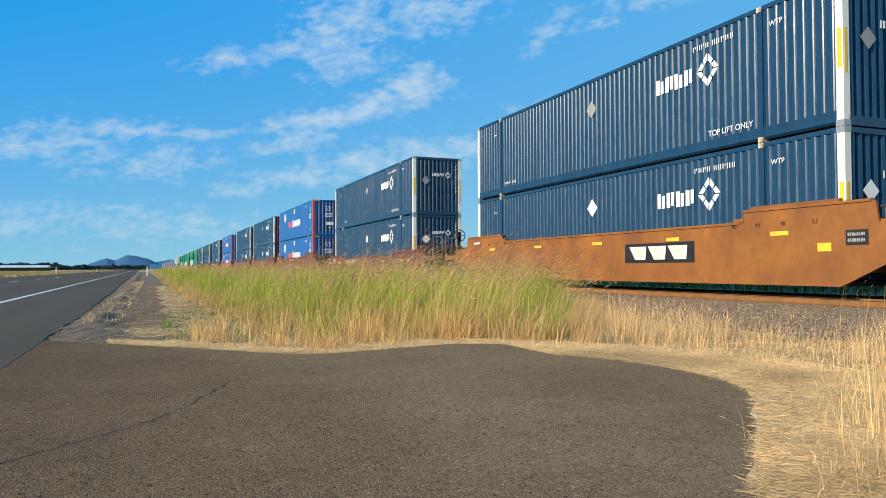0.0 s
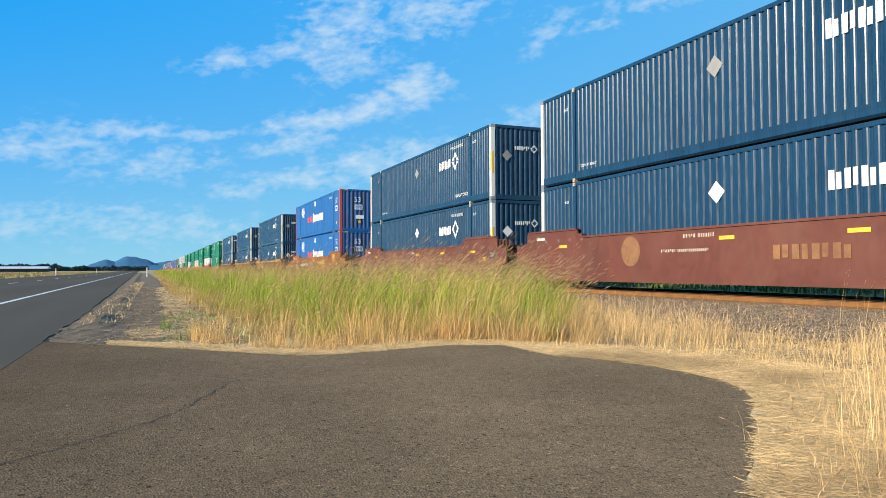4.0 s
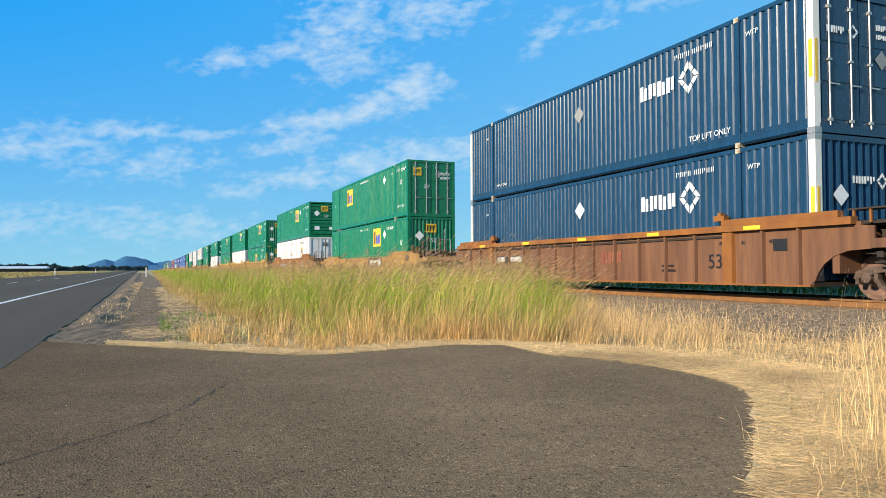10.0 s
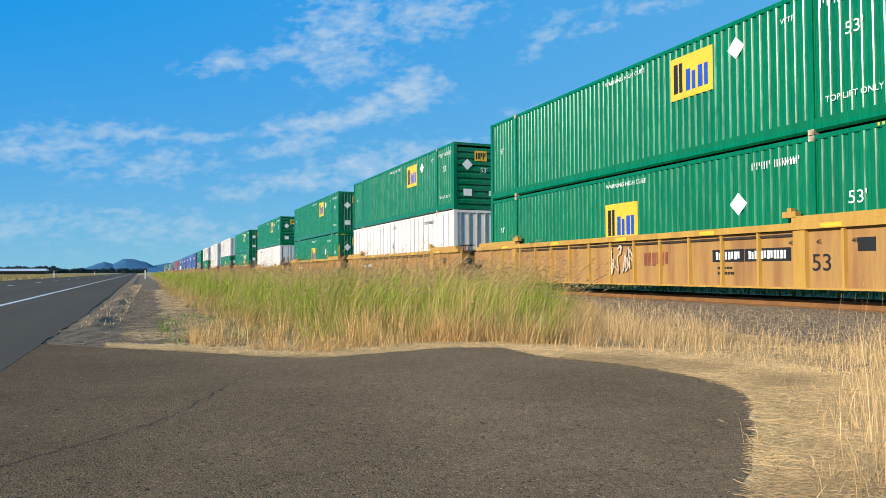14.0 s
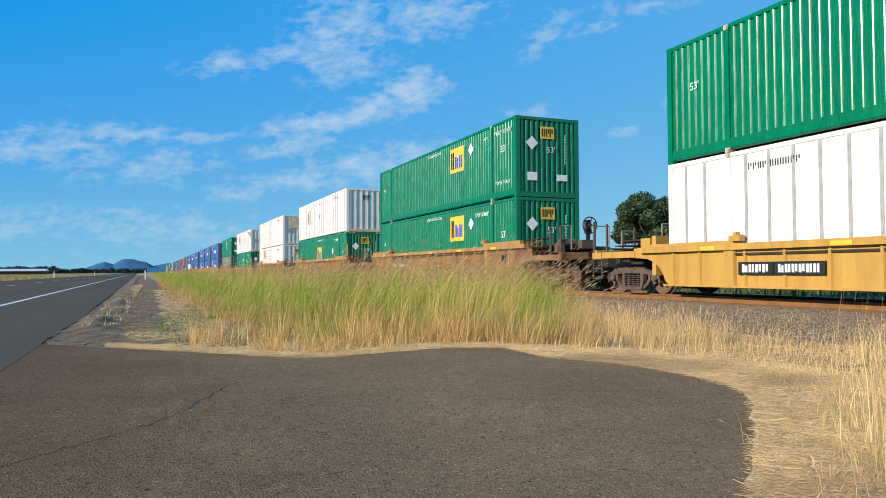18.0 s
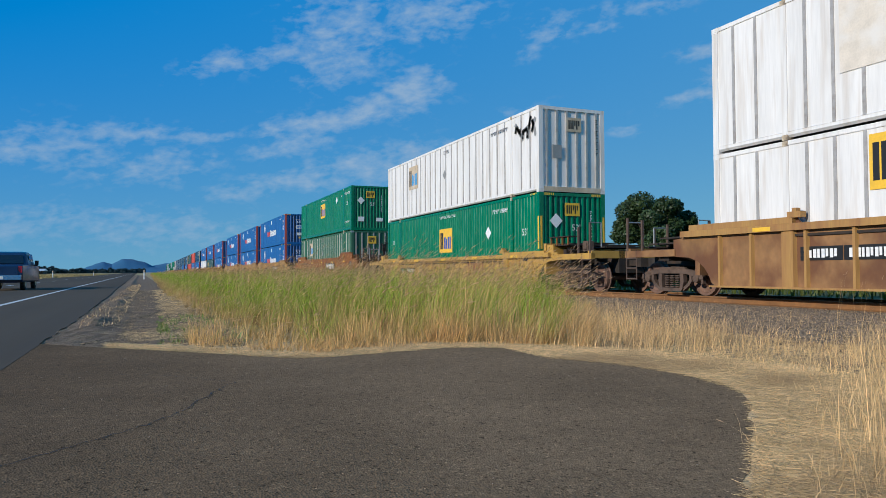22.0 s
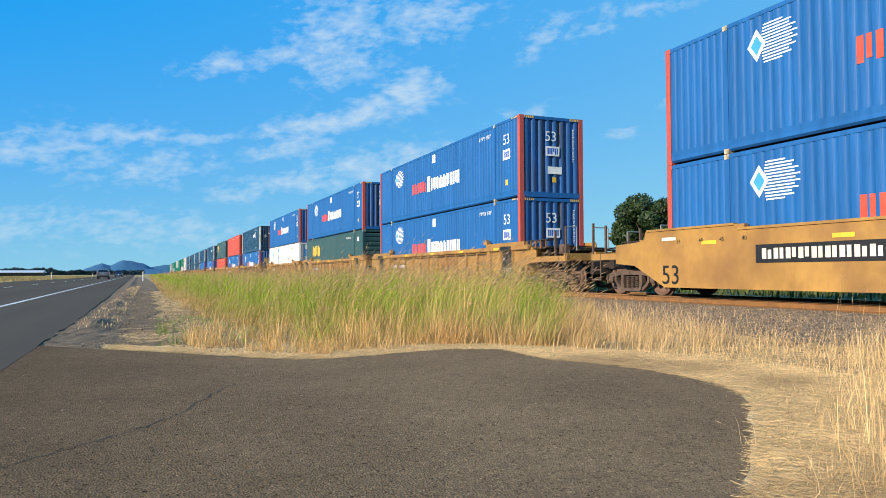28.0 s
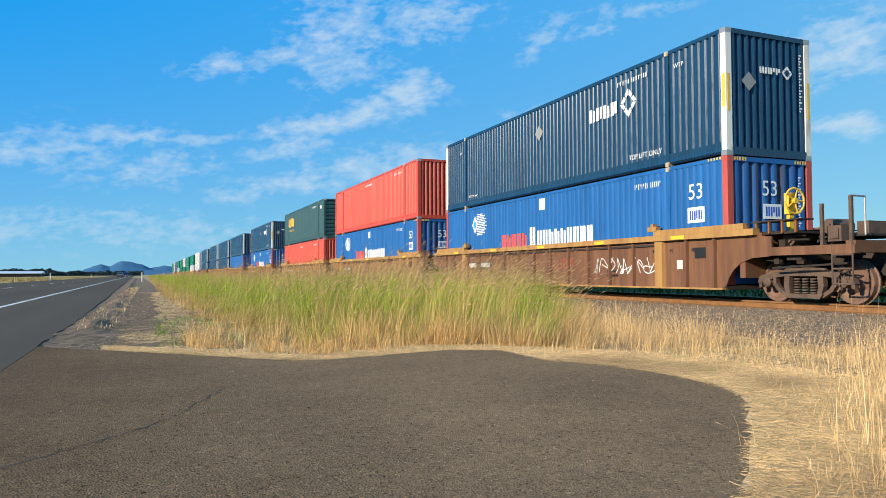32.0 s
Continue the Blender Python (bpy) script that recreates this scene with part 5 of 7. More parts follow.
    for end, kind in ((0, front), (1, rear)):
        m = pose(0, 0, 0) if end == 0 else pose(0, CL, 0, 0, 0, 180)
        e = a if end == 0 else b
        reach = 3.15 if kind == "sep" else 1.55
        put("end_bulkhead", (paint, kind), lambda: Shape().box(-1.38, 1.38, -.55, -.40, .5, 1.5).box(-1.38, 1.38, -1.0, -.62, 1.0, 1.45), paint, at=m)
        put("centre_sill", (paint, kind, end), lambda: Shape().box(-.45, .45, -reach, -.4, .55, 1.22).box(*((1.30, 1.40) if end == 0 else (-1.40, -1.30)), -reach, -.9, .42, 1.14).box(-1.3, 1.3, -1.9 if kind == "sep" else -1.4, -1.55 if kind == "sep" else -1.1, .86, 1.15), "dark", at=m)
        put("end_deck", (paint, kind), lambda: Shape().box(-1.33, 1.33, -e + .1, -.7, 1.40, 1.44).box(-.75, .75, -reach + .15, -e + .1, 1.30, 1.34).box(-1.2, -.9, -e + .2, -.8, 1.44, 1.47).box(-.5, .5, -e + .2, -.75, 1.47, 1.50), "dark", at=m)
        for i in range(4 if near else 0):
            put("deck_rail", "dr", lambda: Shape().box(-.02, .02, -.02, .02, 1.42, 1.66), paint, at=m @ pose(-1.36, -.85 - i * .33 * (e / 1.95), 0))
        put("deck_grating", (paint, kind), lambda: Shape().box(-1.40, -1.0, -e, -.75, 1.66, 1.69), "dark", at=m)
        if kind == "sep":
            put("end_sill", paint, lambda: Shape().box(-1.4, 1.4, -3.15, -2.95, .98, 1.2).box(-1.43, -1.3, -3.15, -1.2, .96, 1.13).box(1.3, 1.43, -3.15, -1.2, .96, 1.13), paint, at=m)
            put("coupler", "coupler", lambda: Shape().box(-.09, .09, -3.55, -2.9, .76, .92).prism([(-.17, -3.80), (.10, -3.86), (.15, -3.62), (.1, -3.5), (-.12, -3.5)], "z", .72, .98), "dark", "dark knuckle coupler", at=m)
            put("air_hose", "air_hose", lambda: Shape().tube((.35, -3.1, .85), (.38, -3.4, .5), .025, 6).tube((.38, -3.4, .5), (.3, -3.75, .42), .025, 6), "tyre", at=m)
            for sx in (-1, 1):
                put("step_ladder", paint, lambda: Shape().tube((-1.42, -3.1, 1.15), (-1.42, -3.1, .38), .018, 6).tube((-1.42, -2.68, 1.15), (-1.42, -2.68, .38), .018, 6).tube((-1.42, -3.1, .40), (-1.42, -2.68, .40), .02, 6).tube((-1.42, -3.1, .68), (-1.42, -2.68, .68), .02, 6).tube((-1.42, -3.1, .94), (-1.42, -2.68, .94), .02, 6), "truck", at=m @ pose(0 if sx == -1 else 2.84, 0, 0))
                for yy, hh in ((-3.07, 2.02), (-2.46, 1.92)) if near else ():
                    put("stanchion", (paint, hh), lambda: Shape().box(-1.42, -1.37, -.032, .032, 1.05, hh), "truck", at=m @ pose(0 if sx == -1 else 2.79, yy, 0))
            put("handrail", "handrail", lambda: Shape().tube((-1.38, -3.05, 2.02), (-1.0, -3.05, 2.02), .018, 6).tube((-1.0, -3.05, 2.02), (-1.0, -3.05, 1.3), .018, 6).tube((1.38, -3.05, 1.9), (.9, -3.05, 1.9), .018, 6).tube((.9, -3.05, 1.9), (.9, -3.05, 1.3), .018, 6), "steel", at=m)
            if wheel_colour:
                put("brake_cylinder", "brake_cylinder", lambda: Shape().tube((-.9, -2.2, 1.52), (-.35, -2.2, 1.52), .15, 12).tube((-.95, -2.2, 1.52), (-.3, -2.2, 1.52), .06, 8).box(-.3, .2, -2.6, -2.35, 1.3, 1.62), "truck", "rusty brake cylinder on the end deck", at=m)
            if near:
                put("brake_rigging", "brake_rigging", lambda: rigging(7), "dark", "dark brake rods, pipes and valves", at=m)
                put("air_reservoir", "air_reservoir", lambda: Shape().tube((-1.0, -1.35, 1.32), (-.2, -1.35, 1.32), .16, 12).tube((-1.05, -1.35, 1.32), (-1.0, -1.35, 1.32), .10, 10), "truck", "dusty air reservoir", at=m)
                put("valve_box", "valve_box", lambda: Shape().box(-1.25, -1.05, -2.75, -2.45, 1.2, 1.5).box(-1.28, -1.25, -2.7, -2.5, 1.25, 1.45), "truck", at=m)
            put("brake_pipe", "brake_pipe", lambda: Shape().tube((-1.2, -2.2, 1.22), (1.1, -2.6, 1.22), .03, 6), "dark", at=m)
            wheels += truck_at(c, m, -1.75)
        elif end == 1:
            wheels += truck_at(c, m, -1.73)
    if wheel_colour and front == "sep":
        hub = put("hand_brake", wheel_colour, lambda: brake_wheel(), wheel_colour, "round hand brake wheel on a stand", at=pose(.2 if wheel_colour != "ink_yellow" else -.65, -2.3 if wheel_colour != "ink_yellow" else -1.2, 0))
    # stencils and reflectors
    plane = x0 - .004 if style in ("smooth", "slim", "level") else -1.524
    zt = TOPS[style][0] - .27 if style in ("smooth", "slim", "level") else lo - .09
    refl = cached(("reflector", style), lambda: Shape().box(plane - .003, plane, -.23, .23, zt - .035, zt + .05), "ink_yellow")
    for y in (1.4, 4.6, 7.8, 11.2, 14.6) if near else ():
        part("reflector", refl, None, c, "yellow reflective strip", pose(0, y, 0))
    if style in ("smooth", "slim", "level"):
        if sign:
            put("sign_panel", (style, sign), lambda: Shape().box(plane - .004, plane, *SIGNS[sign][:4]), "ink_black", "dark reporting mark panel")
            if sign == 1:
                for k in range(3):
                    put("sign_print", (style, "block"), lambda: Shape().prism([(-.30, .80), (.12, .80), (.36, 1.14), (-.34, 1.14)], "x", plane - .010, plane - .006), "ink_fade", at=pose(0, 4.42 + .76 * k, 0))
            else:
                put("sign_print", (style, sign), lambda: bars(Shape(), SIGNS[sign][1] - .15, SIGNS[sign][0] + .15, SIGNS[sign][2] + .08, SIGNS[sign][3] - .08, SIGNS[sign][4], 6, plane - .008), "ink_fade")
        elif paint != "brown" or style == "slim":
            put("sign_print", (style, "w"), lambda: bars(Shape(), 12.7, 9.8, .90, 1.14, 9, 6, plane - .006), "ink_stain", "row of pale reporting mark strokes")
        if unit == 6:
            put("scrawl", 6, lambda: scrawl(7.9, 9.3, .72, 1.2, 5, .018, plane - .008, 2), "ink_white", "white sprayed scribble")
            put("yellow_patch", 6, lambda: Shape().box(plane - .004, plane, 4.05, 6.45, .45, 1.2), "yellow", "yellow repainted patch")
            put("yellow_patch", 7, lambda: Shape().box(plane - .004, plane, .9, 1.6, 1.22, 1.66), "yellow", "yellow repainted patch")
            put("faded_print", 6, lambda: bars(Shape(), 6.3, 4.85, .6, 1.05, 3, 8, plane - .006), "ochre")
        if unit == 11:
            put("scrawl", 11, lambda: scrawl(.9, 3.4, .55, 1.3, 7, .05, plane - .008, 3), "ink_scrawl", "pale sprayed graffiti shapes")
            put("scrawl", 12, lambda: scrawl(7.4, 8.5, .5, 1.3, 7, .045, plane - .008, 5), "ink_scrawl", "pale sprayed graffiti shapes")
        put("data_plate", style, lambda: Shape().box(plane - .004, plane, -.55, -.1, 1.0, 1.28), "ink_black", "small dark data plate")
        put("data_print", style, lambda: bars(bars(Shape(), -.14, -.5, 1.06, 1.12, 4, 2, plane - .008), -.14, -.5, 1.17, 1.23, 4, 3, plane - .008), "ink_grey")
        put("sticker", style, lambda: Shape().box(plane - .004, plane, .2, .5, .9, 1.06), "ink_yellow")
        for y, w in ((2.6, "40"), (1.95, "45"), (1.3, "48"), (.55, "53")):
            for q in (y, CL - y) if near else (y,):
                part("lettering", text_mesh(w, .13, "ink_grey" if paint == "brown" else "ink_black"), None, c, "", pose(plane - .005, q, TOPS[style][1] - .32) @ SIDE_ON)
        if near:
            put("sticker", (style, "rear"), lambda: Shape().box(plane - .004, plane, CL - .45, CL + .05, TOPS[style][1] - .28, TOPS[style][1] - .20), "ink_fade", "pale sticker strip")
        if style == "level" or unit == 6:
            part("lettering", text_mesh("53", .66, "ink_black"), None, c, "", pose(plane - .005, 15.9, .52) @ SIDE_ON)
        if paint == "brown" and style == "smooth":
            put("emblem", 1, lambda: Shape().lathe([(-.002, .0), (-.002, .40), (.002, .40), (.002, 0)], 28), "ink_fade_gold", "faded round gold emblem", at=pose(plane - .002, 11.23, 1.06))
            put("large_print", 1, lambda: bars(Shape(), 6.55, 4.7, .78, 1.08, 4, 7, plane - .006), "ink_fade_gold")
            put("small_print", 1, lambda: bars(bars(Shape(), 10.0, 8.4, 1.0, 1.07, 12, 7, plane - .006), 9.2, 8.2, 1.33, 1.42, 9, 8, plane - .006), "ink_fade")
        if unit == 2:
            put("scrawl", 2, lambda: scrawl(15.5, 16.3, .86, 1.2, 3, .02, plane - .008, 6), "ink_white", "white sprayed scribble")
            for y in (14.2, 17.2):
                put("sticker", "large", lambda: Shape().box(plane - .004, plane, -.22, .22, .88, 1.02), "ink_yellow", "yellow sticker", at=pose(0, y, 0))
    else:
        pl = -1.405
        sz, sy, sp = (.52, 0.0, -1.456) if style == "low" else (.80, -9.2 if unit == 12 else 0.0, -1.409)
        put("sign_panel", (style, sy), lambda: Shape().box(sp, pl, 11.6 + sy, 12.8 + sy, sz, sz + .27).box(sp, pl, 12.82 + sy, 13.75 + sy, sz, sz + .27), "ink_black", "dark reporting mark panel")
        put("sign_print", (style, sy), lambda: bars(bars(Shape(), 12.7 + sy, 11.7 + sy, sz + .05, sz + .22, 6, 6, sp - .004), 13.65 + sy, 12.92 + sy, sz + .05, sz + .22, 4, 6, sp - .004), "ink_white")
        if unit == 19:
            put("scrawl", 19, lambda: scrawl(7.1, 7.9, .45, .9, 5, .022, -1.408, 11), "ink_black", "black sprayed scribble")
            part("lettering", text_mesh("53", .40, "ink_black"), None, c, "", pose(pl - .006, 8.9, .70) @ SIDE_ON)
        put("data_plate", style, lambda: Shape().box(pl - .004, pl, .6, .95, .95, 1.2), "ink_black")
        if unit != 27:
            part("lettering", text_mesh("53", .46, "ink_black"), None, c, "", pose(pl - .006, 1.7 if unit in (12, 13, 14) else 2.58, .74) @ SIDE_ON)
        put("faded_letters", style, lambda: bars(Shape(), 7.0, 6.03, .74, 1.07, 3, 8, pl - .006) if style == "ribbed" else bars(Shape(), 5.55, 4.05, .46, .96, 3, 8, pl - .006), "ink_rust", "faded red painted letter shapes")
        put("info_print", style, lambda: bars(bars(Shape(), 4.4, 3.9, .52, .58, 5, 1, pl - .006), 4.4, 3.95, .64, .69, 5, 2, pl - .006), "ink_black")
        if unit == 27:
            put("scrawl", 27, lambda: scrawl(2.2, 5.0, .58, 1.05, 9, .022, pl - .006, 9), "ink_white", "white sprayed graffiti")
            put("tag", 27, lambda: Shape().box(pl - .012, pl - .008, 1.35, 1.55, .7, .92), "ink_fade", "small pale tag")
        if unit in (12, 25):
            put("scrawl", unit, lambda: scrawl(8.6, 10.1, .6, 1.2, 4, .022, pl - .006, 4), "ink_black" if unit == 25 else "ink_grey", "sprayed scribble")
        if paint == "tan":
            for y, w in ((.72, "125"), (CL - .72, "125")):
                put("dark_panel", (style, y), lambda: Shape().box(pl - .010, pl, y - .42, y + .42, .28, lo - .15).box(-1.526, -1.522, y - .42, y + .42, lo - .135, lo - .005), "ink_black", "dark painted panel with white stencils")
                part("lettering", text_mesh("125T", .30, "ink_white"), None, c, "", pose(pl - .014, y, .66) @ SIDE_ON)
                part("lettering", text_mesh("53", .13, "ink_white"), None, c, "", pose(pl - .014, y + .28, 1.1) @ SIDE_ON)
                part("lettering", text_mesh("48", .13, "ink_white"), None, c, "", pose(pl - .014, y - .28, 1.1) @ SIDE_ON)
        for y, w in ((2.1, "40"), (1.75, "45"), (1.0, "48")):
            part("lettering", text_mesh(w, .12, "ink_black"), None, c, "", pose(pl - .006, y + (.3 if w == "40" else 0), 1.15) @ SIDE_ON)
    return c, wheels


def rigging(seed):
    """Rods, hoses and small castings crowded over the truck."""
    r = random.Random(seed)
    s = Shape()
    for _ in range(16):
        y, z, x = r.uniform(-3.0, -1.1), r.uniform(.62, 1.42), r.uniform(-1.32, -.6)
        dy, dz = r.choice(((.5, .02), (.7, .12), (.04, .45), (.35, -.3)))
        q = (x + r.uniform(-.1, .1), min(-.95, y + dy), min(1.55, max(.5, z + dz)))
        s.tube((x, y, z), q, r.uniform(.012, .030), 6)
    for _ in range(6):
        y, z, x = r.uniform(-2.9, -1.2), r.uniform(.75, 1.45), r.uniform(-1.3, -.8)
        w = r.uniform(.05, .11)
        s.box(x - w, x + w, y - w, y + w, z - w, z + w * .7)
    s.tube((-1.36, -2.95, .78), (-1.36, -1.25, .70), .022, 6)
    return s


def truck_at(c, m, y):
    t = m @ Vector((0, y, 0))
    return truck(c, t.y)


def brake_wheel():
    s = Shape()
    s.ring((0, 0, 2.12), .27, .022, "y", 20, 6)
    for k in range(5):
        a = k * 1.2566
        s.tube((0, 0, 2.12), (.26 * math.cos(a), 0, 2.12 + .26 * math.sin(a)), .016, 6)
    s.tube((0, -.05, 2.12), (0, .12, 2.12), .06, 10)
    s.box(-.1, .1, .06, .18, 1.85, 2.3).box(-.06, .06, .08, .16, 1.2, 1.9)
    return s


# ---- the train: front of each box from the camera at the start, well style, paint, end joints, boxes above and below ----
UNITS = [
    (-14.3, "smooth", "orange", "sep", "sep", "umax", "umax", 0, "dark"),
    (9.43, "smooth", "orange", "sep", "sep", "umax", "umax", 1, None),
    (33.14, "slim", "brown", "sep", "sep", "umax", "umax", 0, "dark"),
    (57.0, "smooth", "brown", "sep", "art", "pacer", "pacer", 0, "dark"),
    (76.95, "smooth", "brown", "art", "art", "umax", "umax", 0, None),
    (96.85, "smooth", "brown", "art", "sep", "umax", "umax", 0, None),
    (120.45, "smooth", "orange", "sep", "sep", "pacer", "pacer", 2, None),
    (144.40, "ribbed", "dull", "sep", "sep", "umax", "umax", 0, None),
    (168.40, "ribbed", "dull", "sep", "sep", "umax", "umax", 0, "ink_red"),
    (192.25, "ribbed", "oxide", "sep", "sep", "umax_plain", "umax", 0, None),
    (216.07, "slim", "tan", "sep", "sep", "emp_door", "emp", 1, None),
    (240.20, "smooth", "orange", "sep", "sep", "emp_slat", "emp_white", 2, None),
    (263.84, "ribbed", "ochre", "sep", "art", "emp", "emp", 0, None),
    (283.55, "ribbed", "ochre", "art", "art", "emp_slat", "emp_white", 0, None),
    (303.70, "ribbed", "ochre", "art", "sep", "emp", "emp", 0, None),
    (327.40, "low", "yellow", "sep", "sep", "emp_slat", "emp_white", 0, None),
    (351.52, "ribbed", "rust", "sep", "sep", "emp", "emp", 0, "dark"),
    (375.10, "ribbed", "rust", "sep", "sep", "emp_white", "emp", 0, None),
    (399.25, "ribbed", "rust", "sep", "sep", "emp_white", "emp_white", 0, None),
    (423.30, "low", "yellow", "sep", "sep", "emp_white", "emp", 0, None),
    (447.05, "smooth", "orange", "sep", "sep", "emp", "old_green", 1, "dark"),
    (471.11, "level", "tan", "sep", "art", "pacer", "pacer", 3, None),
    (490.84, "level", "tan", "art", "art", "pacer", "pacer", 2, None),
    (510.30, "level", "tan", "art", "sep", "pacer", "pacer", 2, None),
    (534.05, "ribbed", "tan", "sep", "art", "pacer", "pacer", 0, None),
    (553.70, "ribbed", "tan", "art", "art", "pacer", "csx", 0, None),
    (573.15, "ribbed", "tan", "art", "sep", "pacer", "white_low", 0, None),
    (596.70, "ribbed", "oxide", "sep", "art", "umax", "pacer", 0, "ink_yellow"),
    (616.35, "ribbed", "rust", "art", "art", "red", "pacer", 0, None),
    (635.90, "ribbed", "rust", "art", "sep", "csx", "red", 0, None),
    (659.60, "ribbed", "orange", "sep", "sep", "umax", "pacer", 0, None),
    (683.4, "ribbed", "orange", "sep", "art", "umax", "pacer", 0, None),
    (703.0, "ribbed", "orange", "art", "art", "umax", "umax", 0, None),
    (722.6, "ribbed", "orange", "art", "sep", "umax", "umax", 0, None),
    (746.4, "smooth", "orange", "sep", "sep", "umax", "umax", 0, None),
    (770.2, "smooth", "brown", "sep", "sep", "emp_white", "emp_white", 0, None),
    (794.0, "ribbed", "ochre", "sep", "sep", "emp", "emp_white", 0, None),
    (817.8, "ribbed", "ochre", "sep", "sep", "emp", "emp", 0, None),
    (841.6, "ribbed", "orange", "sep", "sep", "emp_white", "emp", 0, None),
    (865.4, "smooth", "orange", "sep", "sep", "emp", "emp", 0, None),
    (889.2, "ribbed", "ochre", "sep", "sep", "emp", "emp_white", 0, None),
    (913.0, "smooth", "brown", "sep", "sep", "umax", "umax", 0, None),
    (936.8, "ribbed", "ochre", "sep", "sep", "emp_white", "emp_white", 0, None),
    (960.6, "smooth", "orange", "sep", "sep", "emp", "emp", 0, None),
]


def run(t):
    """How far the train has rolled at t seconds."""
    return 18.04 * t + 0.02311 * t * t - 0.0005017 * t ** 3


ROLLING = []
WHEELS = []


def build_train():
    for i, (y, style, paint, a, b, up, low, sign, brake) in enumerate(UNITS):
        near = i < 31
        car, wheels = well_car(style, paint, a, b, brake, sign, {"rust": "ochre", "orange": "tan", "dull": "tan", "ochre": "yellow", "oxide": "ochre" if i == 27 else "orange"}.get(paint) if style in ("ribbed", "low") else None, near, i)
        ROLLING.append((car, y, RAIL_Z))
        WHEELS.append((y, wheels))
        variant = 2 if low == "emp" and i in (12, 14, 17, 19) else 1
        ROLLING.append((container(low, variant, near, i), y, RAIL_Z + .344))
        ROLLING.append((container(up, 0, near, i), y, RAIL_Z + 3.246))
    for ob, y, z in ROLLING:
        ob.matrix_basis = pose(TRACK_X, y, z)


build_train()

# ---- vegetation ----
def arrays_mesh(name, verts, quads, tris, material):
    """A mesh from arrays of corners, four-sided and three-sided faces."""
    me = bpy.data.meshes.new(name)
    me.vertices.add(len(verts))
    me.vertices.foreach_set("co", np.asarray(verts, np.float32).ravel())
    loops = np.concatenate([quads.ravel(), tris.ravel()]).astype(np.int32)
    starts = np.concatenate([np.arange(len(quads)) * 4, len(quads) * 4 + np.arange(len(tris)) * 3]).astype(np.int32)
    me.loops.add(len(loops))
    me.loops.foreach_set("vertex_index", loops)
    me.polygons.add(len(starts))
    me.polygons.foreach_set("loop_start", starts)
    me.update(calc_edges=True)
    me.validate()
    me.materials.append(M[material])
    return me


def blades(name, pos, tall, width, lean, rng, material, label, category, z=-0.035, wild=0.25, head=0.0, tuft=0.0):
    """One blade of grass a point; lean: mean bend of the tip, as a share of the height."""
    n = len(pos)
    ang = rng.uniform(0, math.pi, n)
    side = np.stack([np.cos(ang), np.sin(ang), np.zeros(n)], 1) * (width / 2)[:, None]
    base = np.concatenate([pos, np.full((n, 1), z)], 1)
    bend = np.stack([lean[0] + rng.normal(0, wild, n), lean[1] + rng.normal(0, wild, n)], 1) * tall[:, None]
    if tuft:      # neighbours bend the same way and grow alike
        g = rng.normal(0, 1, (64, 64, 3))
        i = (np.floor(pos / .38 + rng.uniform(-.3, .3, pos.shape)).astype(int)) % 64
        k = g[i[:, 0], i[:, 1]]
        tall = tall * np.clip(1 + k[:, 2] * tuft, .55, 1.3)
        bend = bend + k[:, :2] * (tuft * tall)[:, None]
    up = np.sqrt(np.maximum(.15, 1 - np.minimum(.8, (bend ** 2).sum(1) / tall ** 2))) * tall

    def level(t):
        p = base.copy()
        p[:, :2] += bend * t ** 2
        p[:, 2] += up * (t - .18 * t * t * np.minimum(1, np.abs(bend).sum(1) / tall))
        return p
    a, b, c = level(0), level(.5), level(1)
    v = np.stack([a - side, a + side, b - side * .85, b + side * .85, c], 1).reshape(-1, 3)
    o = np.arange(n)[:, None] * 5
    quads, tris = o + np.array([[0, 1, 3, 2]]), o + np.array([[2, 3, 4]])
    ob = new(name, arrays_mesh(name, v, quads, tris, material))
    tagged(ob, label, category, "", "stuff")
    if head:
        d = c - b
        d /= np.linalg.norm(d, axis=1)[:, None]
        d[:, 2] -= .25
        d[:, 0] += .25
        ln = rng.uniform(.7, 1.25, n)[:, None] * head
        w = ln * .048
        u = np.stack([-d[:, 1], d[:, 0], np.zeros(n)], 1) * w
        k = np.stack([np.zeros(n), np.zeros(n), np.ones(n)], 1) * w
        s0, s1, s2 = c - d * ln * .1, c + d * ln * .4, c + d * ln
        hv = np.stack([s0, s1 + u, s1 - u, s1 + k, s1 - k, s2], 1).reshape(-1, 3)
        o6 = np.arange(n)[:, None] * 6
        ht = np.concatenate([o6 + np.array([q]) for q in ((0, 1, 3), (0, 3, 2), (0, 2, 4), (0, 4, 1), (5, 3, 1), (5, 2, 3), (5, 4, 2), (5, 1, 4))])
        tagged(new("seed_heads", arrays_mesh("seed_heads", hv, np.zeros((0, 4), int), ht, "seed")), "drooping tan seed heads above the grass", "seed heads", "", "stuff")
    return ob


def field(rng, n, x0, x1, y0, y1, keep):
    p = np.stack([rng.uniform(x0, x1, n), rng.uniform(y0, y1, n)], 1)
    return p[keep(p[:, 0], p[:, 1])]


def tall_zone(x, y):
    left = np.interp(y, [6, 9, 16, 30, 200], [1.2, .95, .72, .55, .35])
    right = np.interp(y, [6, 9, 11, 16, 30, 300], [4.0, 5.6, 6.6, 8.3, 9.0, 9.3])
    return (x > left + .12 * np.sin(y * 1.7) * np.minimum(1, y / 12)) & (x < right) & (y > front(x) + .62 + .14 * np.sin(x * 5))


def from_edge(p):
    """Distance of each point from the asphalt's edge."""
    return np.min(np.hypot(p[:, :1] - EDGE[None, ::2, 0], p[:, 1:] - EDGE[None, ::2, 1]), axis=1)


